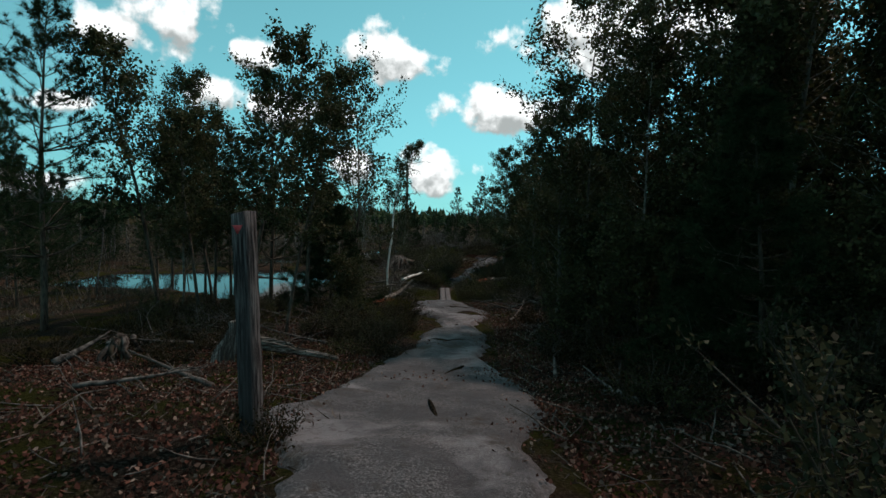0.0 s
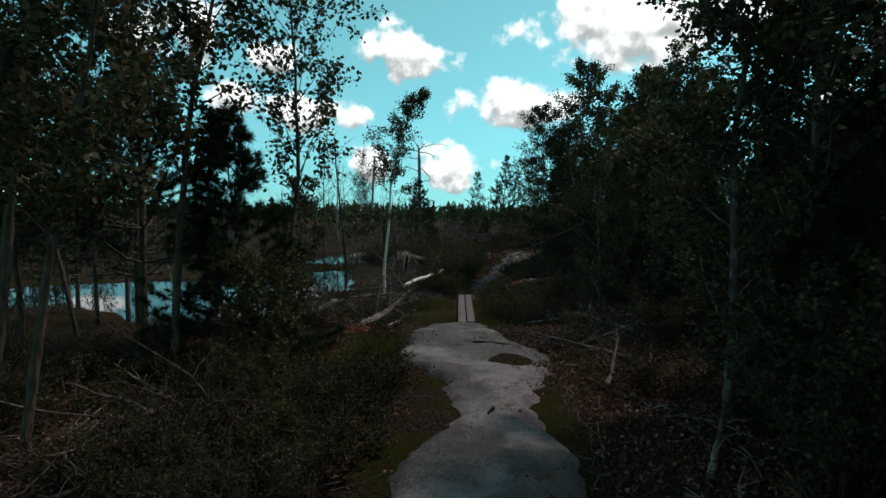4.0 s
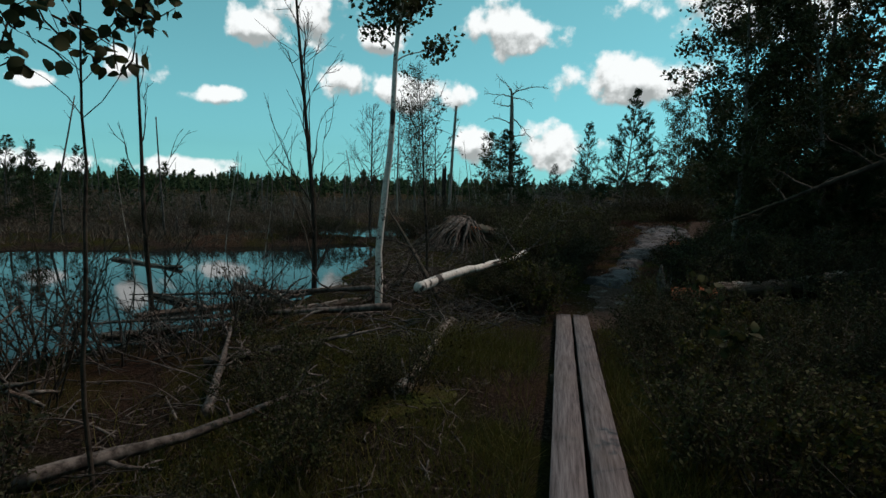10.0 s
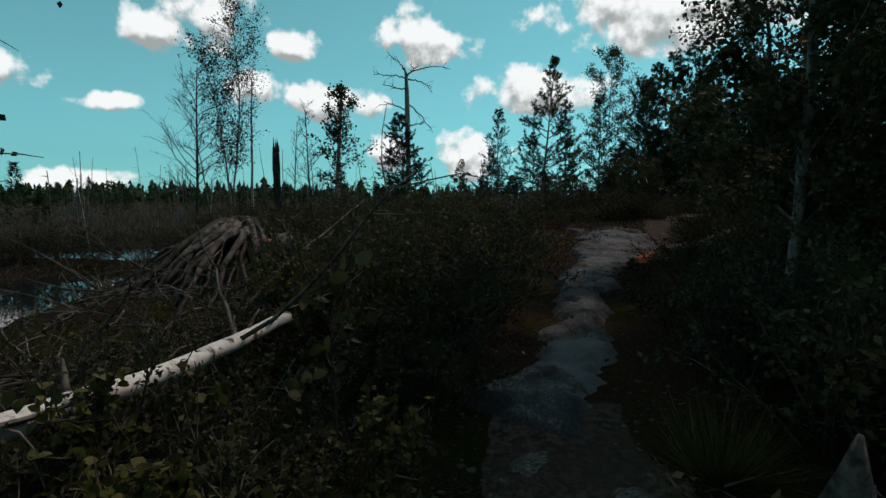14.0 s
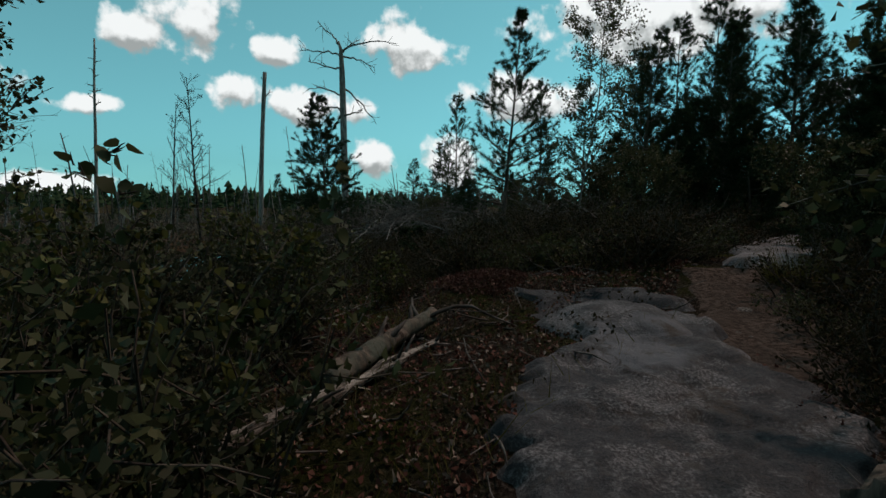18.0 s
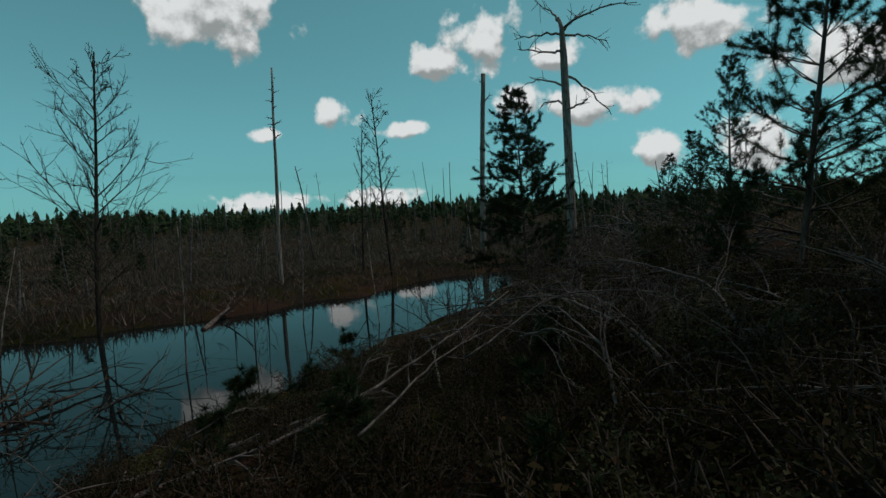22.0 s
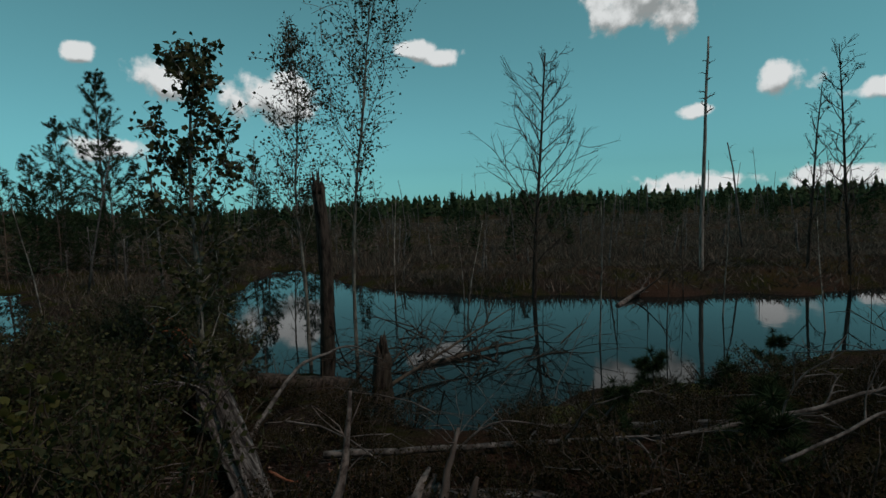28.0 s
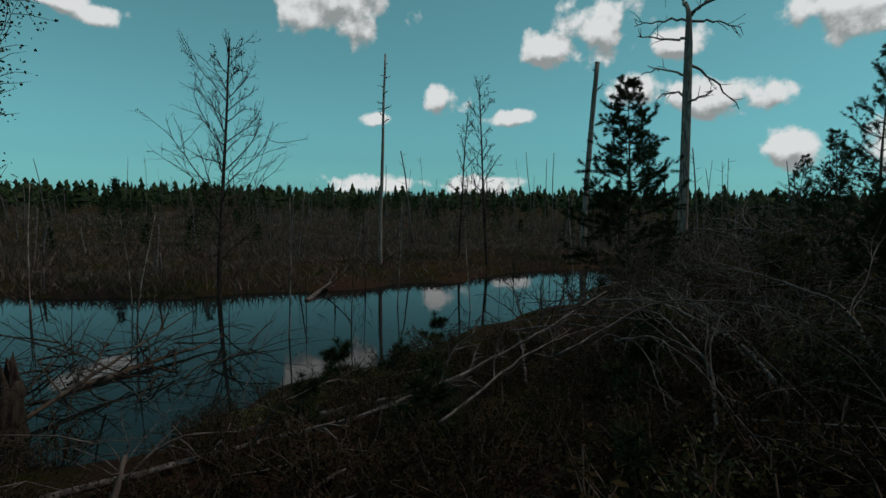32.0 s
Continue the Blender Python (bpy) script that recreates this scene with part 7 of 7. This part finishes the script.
def root_log():
    """A weathered root buttress bent over into the log that lies behind it."""
    rng = np.random.default_rng(72)
    o = np.array([-3.08, 8.84, gz(-3.08, 8.84)])
    root = base("root_log", pose(*o, 0, 0, 21), "grey furrowed root buttress bent over into a fallen log", "log")
    loc = lambda *q: turned([q], o, radians(21))[0]
    part("root_buttress", fluted([loc(-3.12, 8.80, -1.24), loc(-3.08, 8.83, -1.0), loc(-3.0, 8.86, -0.78), loc(-2.97, 8.88, -0.63), loc(-3.0, 8.88, -0.53)], [0.16, 0.12, 0.08, 0.055, 0.045], [0.07, 0.07, 0.06, 0.05, 0.035], 73), M_DEADZ, root, "grey wood furrowed lengthwise")
    part("root_knee", fluted([loc(-3.06, 8.88, -1.06), loc(-2.98, 8.92, -0.86), loc(-2.86, 8.97, -0.77), loc(-2.72, 9.03, -0.77), loc(-2.62, 9.08, -0.80)], [0.05, 0.085, 0.085, 0.05, 0.012], [0.04, 0.05, 0.05, 0.04, 0.012], 74), M_DEADX, root, "grey splintered wood")
    part("trunk", fluted([loc(-2.95, 8.96, -0.84), loc(-2.6, 9.11, -0.90), loc(-2.3, 9.24, -0.99), loc(-2.24, 9.26, -1.02), loc(-1.95, 9.36, -1.09), loc(-1.62, 9.47, gz(-1.62, 9.47) + 0.03)], [0.09, 0.085, 0.075, 0.05, 0.045, 0.02], [0.085, 0.08, 0.07, 0.045, 0.04, 0.02], 75, 40, 40), M_DEADX, root, "smooth grey barkless trunk")
    for k in range(7):
        f = k / 7
        p = stem_points(loc(-2.95 + 0.9 * f, 8.95 + 0.36 * f, -0.74 - 0.28 * f), (rng.normal(), rng.normal(), 1.0), 0.12 + 0.2 * rng.random(), 4, 0.2, rng)
        b = Builder()
        b.tube(p, np.linspace(0.009, 0.003, 5), 5, rng=rng)
        part("branch_stub", b, M_TWIG, root)


root_log()
root_plate(-4.9, 9.4, gz(-4.9, 9.4), 3, "low grey root tangle among dead leaves", 0.5, 0.35, 12, 290)
root_plate(0.2, 50.5, gz(0.2, 50.5), 4, "grey brush of a fallen tree's roots by the shore", 1.3, 1.0, 26, 250)


branch("fallen_branch", "grey forked stub standing in the dead leaves", [g3(-5.0, 8.2), g3(-4.75, 8.5, 0.3), g3(-4.6, 8.7, 0.5)], 0.055, 61, 3, 0.6)
for k, (x, y, a, ln, up) in enumerate([(0.9, 42.6, 160, 1.9, 0.35), (1.1, 43.0, 172, 2.3, 0.5), (1.4, 43.2, 150, 1.7, 0.3), (0.6, 44.2, 185, 2.2, 0.45), (2.4, 43.6, 165, 1.8, 0.4), (-0.4, 40.9, 130, 1.5, 0.3), (-1.3, 38.9, 120, 1.3, 0.3), (0.1, 43.3, 140, 1.6, 0.4)]):
    ca, sa = math.cos(radians(a)), math.sin(radians(a))
    branch("fallen_branch", "thin pale branch bowed over the heath", [g3(x, y), g3(x + ca * ln * 0.35, y + sa * ln * 0.35, up), g3(x + ca * ln * 0.75, y + sa * ln * 0.75, up * 1.1), g3(x + ca * ln, y + sa * ln, up * 0.7)], 0.013, 140 + k, 7, 0.4, M_PALETWIG, group="bowed branches")
branch("fallen_branch", "bare limb curving over the lookout bank", [g3(1.6, 41.8), g3(0.6, 42.3, 0.35), g3(-0.8, 42.2, 0.45), g3(-2.2, 41.6, 0.3)], 0.018, 63, 9, 0.5, M_PALETWIG)
branch("fallen_branch", "bare limb resting on the heath", [g3(2.9, 42.2), g3(2.2, 43.4, 0.35), g3(1.2, 44.6, 0.5)], 0.018, 64, 8, 0.5, M_PALETWIG)

BOWED = [[(0.41, 38.9, -1.45), (0.36, 39.7, -1.28), (0.32, 40.4, -1.25), (0.2, 41.3, -1.35)], [(0.57, 40.6, -1.3), (0.9, 40.5, -1.18), (1.23, 40.3, -1.25), (1.77, 39.8, -1.5)],
         [(-0.16, 42.4, -1.3), (0.35, 42.2, -1.1), (0.85, 41.8, -1.2), (1.5, 41.0, -1.5)], [(0.3, 40.2, -1.4), (0.75, 40.9, -1.0), (1.5, 41.2, -0.98), (2.1, 41.0, -1.3)],
         [(-0.6, 40.9, -1.5), (0.1, 40.9, -1.3), (0.8, 40.6, -1.3), (1.2, 40.0, -1.5)], [(-0.5, 41.6, -1.4), (0.2, 41.5, -1.15), (1.0, 41.4, -1.1), (1.9, 40.4, -1.45)]]
for k, line in enumerate(BOWED):
    branch("fallen_branch", "smooth pale branch bowed over the dark heath", line, 0.009, 180 + k, 7, 0.4, M_PALETWIG, group="bowed branches")

# ---- saplings close to the trail ----
def sapling(x, y, h, seed, label, leaves=26, size=0.09, lean=(0, 0)):
    return put(leafy_tree("aspen_sapling", h, seed, M_DARKTWIG, M_LEAF, label, "sapling", lean=lean, crown=(0.35, 1.0), spread=0.2, limbs=6, leaves=leaves, size=size, r0=0.008, oval=True), x, y)


sapling(0.03, 34.2, 1.35, 301, "young aspen sapling with round leaves", 60)
sapling(0.85, 34.7, 1.25, 302, "young aspen sapling with pale round leaves", 60)
sapling(-0.3, 25.0 + 2.2, 1.0, 304, "small aspen sapling in the scrub", 60, 0.06)
sapling(1.0, 22.6, 0.9, 305, "broad-leaved sapling beside the boards", 90, 0.08)
sapling(1.2, 24.0, 1.0, 306, "broad-leaved sapling beside the boards", 90, 0.08)


pine_seedling = put(pine_tree("pine_seedling", 0.5, 311, "small pine seedling with long dark needles on the bank", 0.5, 0.15, 26, 0.06, 0.22, 0.7, "sapling"), -3.96, 41.43)
tagged(pine_seedling, group="pine seedlings")
for k, (x, y, s) in enumerate([(-2.88, 40.45, 0.80), (-2.27, 40.97, 0.90), (-2.94, 42.28, 1.00), (-2.46, 40.30, 1.10), (-0.9, 40.2, 1.0), (-0.3, 39.5, 1.2), (0.6, 41.0, 1.3), (-1.4, 39.2, 0.9), (1.2, 39.6, 1.0), (0.2, 42.2, 1.2)]):
    again(pine_seedling, x, y, 80 * k, s, group="pine seedlings")
# ---- drowned scrub standing in the pond ----
drowned = [dead_tree("drowned_scrub", 1.5, 401, "thin bare dead scrub standing in the pond", 9, 0.3, 0.014, 0.3, 1.6, 0.3, 3, M_DARKWOOD, category="dead scrub"), dead_tree("drowned_scrub", 1.0, 402, "short bare dead scrub standing in the pond", 7, 0.4, 0.012, 0.3, 1.2, 0.25, 3, M_DARKWOOD, category="dead scrub"), dead_tree("drowned_scrub", 2.2, 403, "tall thin dead sapling standing in the pond", 8, 0.16, 0.016, 0.3, 1.2, 0.4, 2, M_DEAD, category="dead scrub", lean=(0.1, 0))]
rng = np.random.default_rng(44)
spots = [(-5.2, 39.0), (-6.0, 40.6), (-7.6, 39.6), (-8.6, 41.0), (-8.2, 43.2), (-9.6, 40.2), (-7.0, 36.4), (-6.2, 34.6), (-10.4, 44.0), (-9.8, 46.8), (-8.4, 47.6), (-7.2, 46.2), (-5.4, 50.6), (-5.8, 52.0), (-5.0, 46.5), (-6.0, 44.2), (-4.6, 42.0), (-5.6, 47.8), (-4.4, 44.8), (-7.6, 44.6), (-6.6, 42.4), (-5.2, 41.2), (-6.8, 38.6), (-8.8, 38.4), (-10.4, 38.6), (-6.8, 48.2), (-11.5, 40.5), (-13.0, 38.0), (-6.4, 28.4), (-7.2, 30.2), (-6.6, 24.6), (-7.6, 26.4), (-8.6, 28.6), (-6.3, 22.6), (-9.6, 31.5), (-6.0, 31.8), (-7.4, 33.5), (-10.5, 27.5), (-8.8, 24.0)]
spots = [(x, y) for x, y in spots if shore_distance(np.array([x]), np.array([y]))[0] < -0.15]
for k, (x, y) in enumerate(spots):
    if k < 3:
        put(drowned[k], x, y, 40 * k, 1.0, z=WATER - 0.2)
        tagged(drowned[k], group="drowned scrub")
    else:
        again(drowned[k % 3], x, y, 61 * k, 0.7 + 0.6 * rng.random(), z=WATER - 0.2, group="drowned scrub")


# ---- the heap of red-brown needles by the dome ----
def needle_heap(x, y, r, h, seed):
    rng = np.random.default_rng(seed)
    b = Builder()
    n = 5200
    a, d = rng.random(n) * 6.283, rng.random(n) ** 0.6
    px, py = x + r * d * np.cos(a) + 0.25 * r * d * np.sin(a), y + r * 1.1 * d * np.sin(a)
    pos = np.stack([px, py, ground(px, py) + h * (1 - d * d) + 0.02], -1)
    b.leaves(pos, 0.036, rng, droop=0.1, aspect=0.3, fold=0.2)
    tagged(part("litter_mound", b, M_NEEDLES), "low heap of red-brown dead leaves and needles", "leaf heap")


needle_heap(1.72, 36.66, 0.42, 0.07, 3)


def red_debris(x, y, r, n, seed):
    rng = np.random.default_rng(seed)
    b = Builder()
    a, d = rng.random(n) * 6.283, r * rng.random(n) ** 0.7
    px, py = x + d * np.cos(a), y + 1.5 * d * np.sin(a)
    t, ln = rng.random(n) * 6.283, 0.03 + 0.10 * rng.random(n) ** 2
    way = np.stack([ln * np.cos(t), ln * np.sin(t), 0.3 * ln * rng.normal(size=n)], -1)
    b.blades(np.stack([px, py, ground(px, py) + 0.02 + 0.03 * rng.random(n)], -1), way, 0.02 + 0.02 * rng.random(n), rng)
    tagged(part("rotten_wood_crumbs", b, M_REDWOOD), "orange-red crumbs of rotten wood on the soil", "wood crumbs", kind="stuff")


red_debris(-1.90, 17.49, 0.34, 1500, 71)


# ---- grit and small stones of the trodden trail ----
def grit():
    rng = np.random.default_rng(81)
    b = Builder()
    p, q = sphere_grid(6, 4)
    for x0, x1, y0, y1, n in ((-0.7, 0.7, 25.4, 28.6, 420), (-0.6, 0.5, 18.6, 20.4, 260), (2.9, 5.2, 34.6, 38.4, 420), (-1.4, 1.4, 2.0, 12.0, 700), (1.2, 2.8, 31.0, 34.5, 260)):
        for k in range(n):
            y = rng.uniform(y0, y1)
            px = np.interp(y, PATH_XY, PATH_X) if y0 > 20 and x0 < 0 else 0.0
            x = px + rng.uniform(x0, x1)
            s = 0.005 + 0.022 * rng.random() ** 4
            b.add((p * (1 + 0.35 * rng.normal(size=(len(p), 1)) * 0.6)) * np.array([1.2, 1, 0.6]) * s + np.array([x, y, gz(x, y) + 0.004]), q)
    tagged(part("path_grit", b, M_STONE), "small grey stones and grit in the trail", "gravel", kind="stuff")


grit()


# ---- moss cushions round the boards ----
def moss_cushions():
    rng = np.random.default_rng(91)
    spots = [(-0.95, 20.5), (-0.65, 19.7), (0.5, 19.75), (-1.25, 22.6), (-1.6, 23.7), (-2.5, 41.6), (-2.45, 40.9), (-2.3, 39.8), (-2.2, 39.0)]
    for k, (x, y) in enumerate(spots):
        s = 0.30 + 0.22 * rng.random()
        ob = boulder("moss_cushion", "soft olive-green moss cushion on wet ground", x, y, gz(x, y) - 0.045, s, s * 1.3, 0.055 + 0.03 * rng.random(), 3.1 * k, 50 * k, (30, 18), M_MOSS)
        tagged(ob, category="moss", group="moss cushions")


moss_cushions()
again(heath[0], -1.3, 5.3, 40, 0.75, group="heath scrub on the pond bank")


# ---- soil caught in hollows of the slab ----
for k, (x, y, sx, sy, turn) in enumerate([(-0.05, 11.5, 0.24, 0.07, -25), (0.28, 11.55, 0.20, 0.05, 12), (0.62, 15.4, 0.30, 0.34, 20), (0.1, 8.6, 0.34, 0.03, 60), (-0.1, 6.3, 0.30, 0.025, 100), (0.25, 13.2, 0.25, 0.03, 75), (0.45, 16.4, 0.35, 0.035, -20)]):
    tagged(boulder("soil_pocket", "dark soil and dead leaves caught in the slab", x, y, gz(x, y) + 0.045, sx, sy, 0.03, 5.3 * k, turn, (26, 12), M_GROUND), category="soil", group="soil pockets")
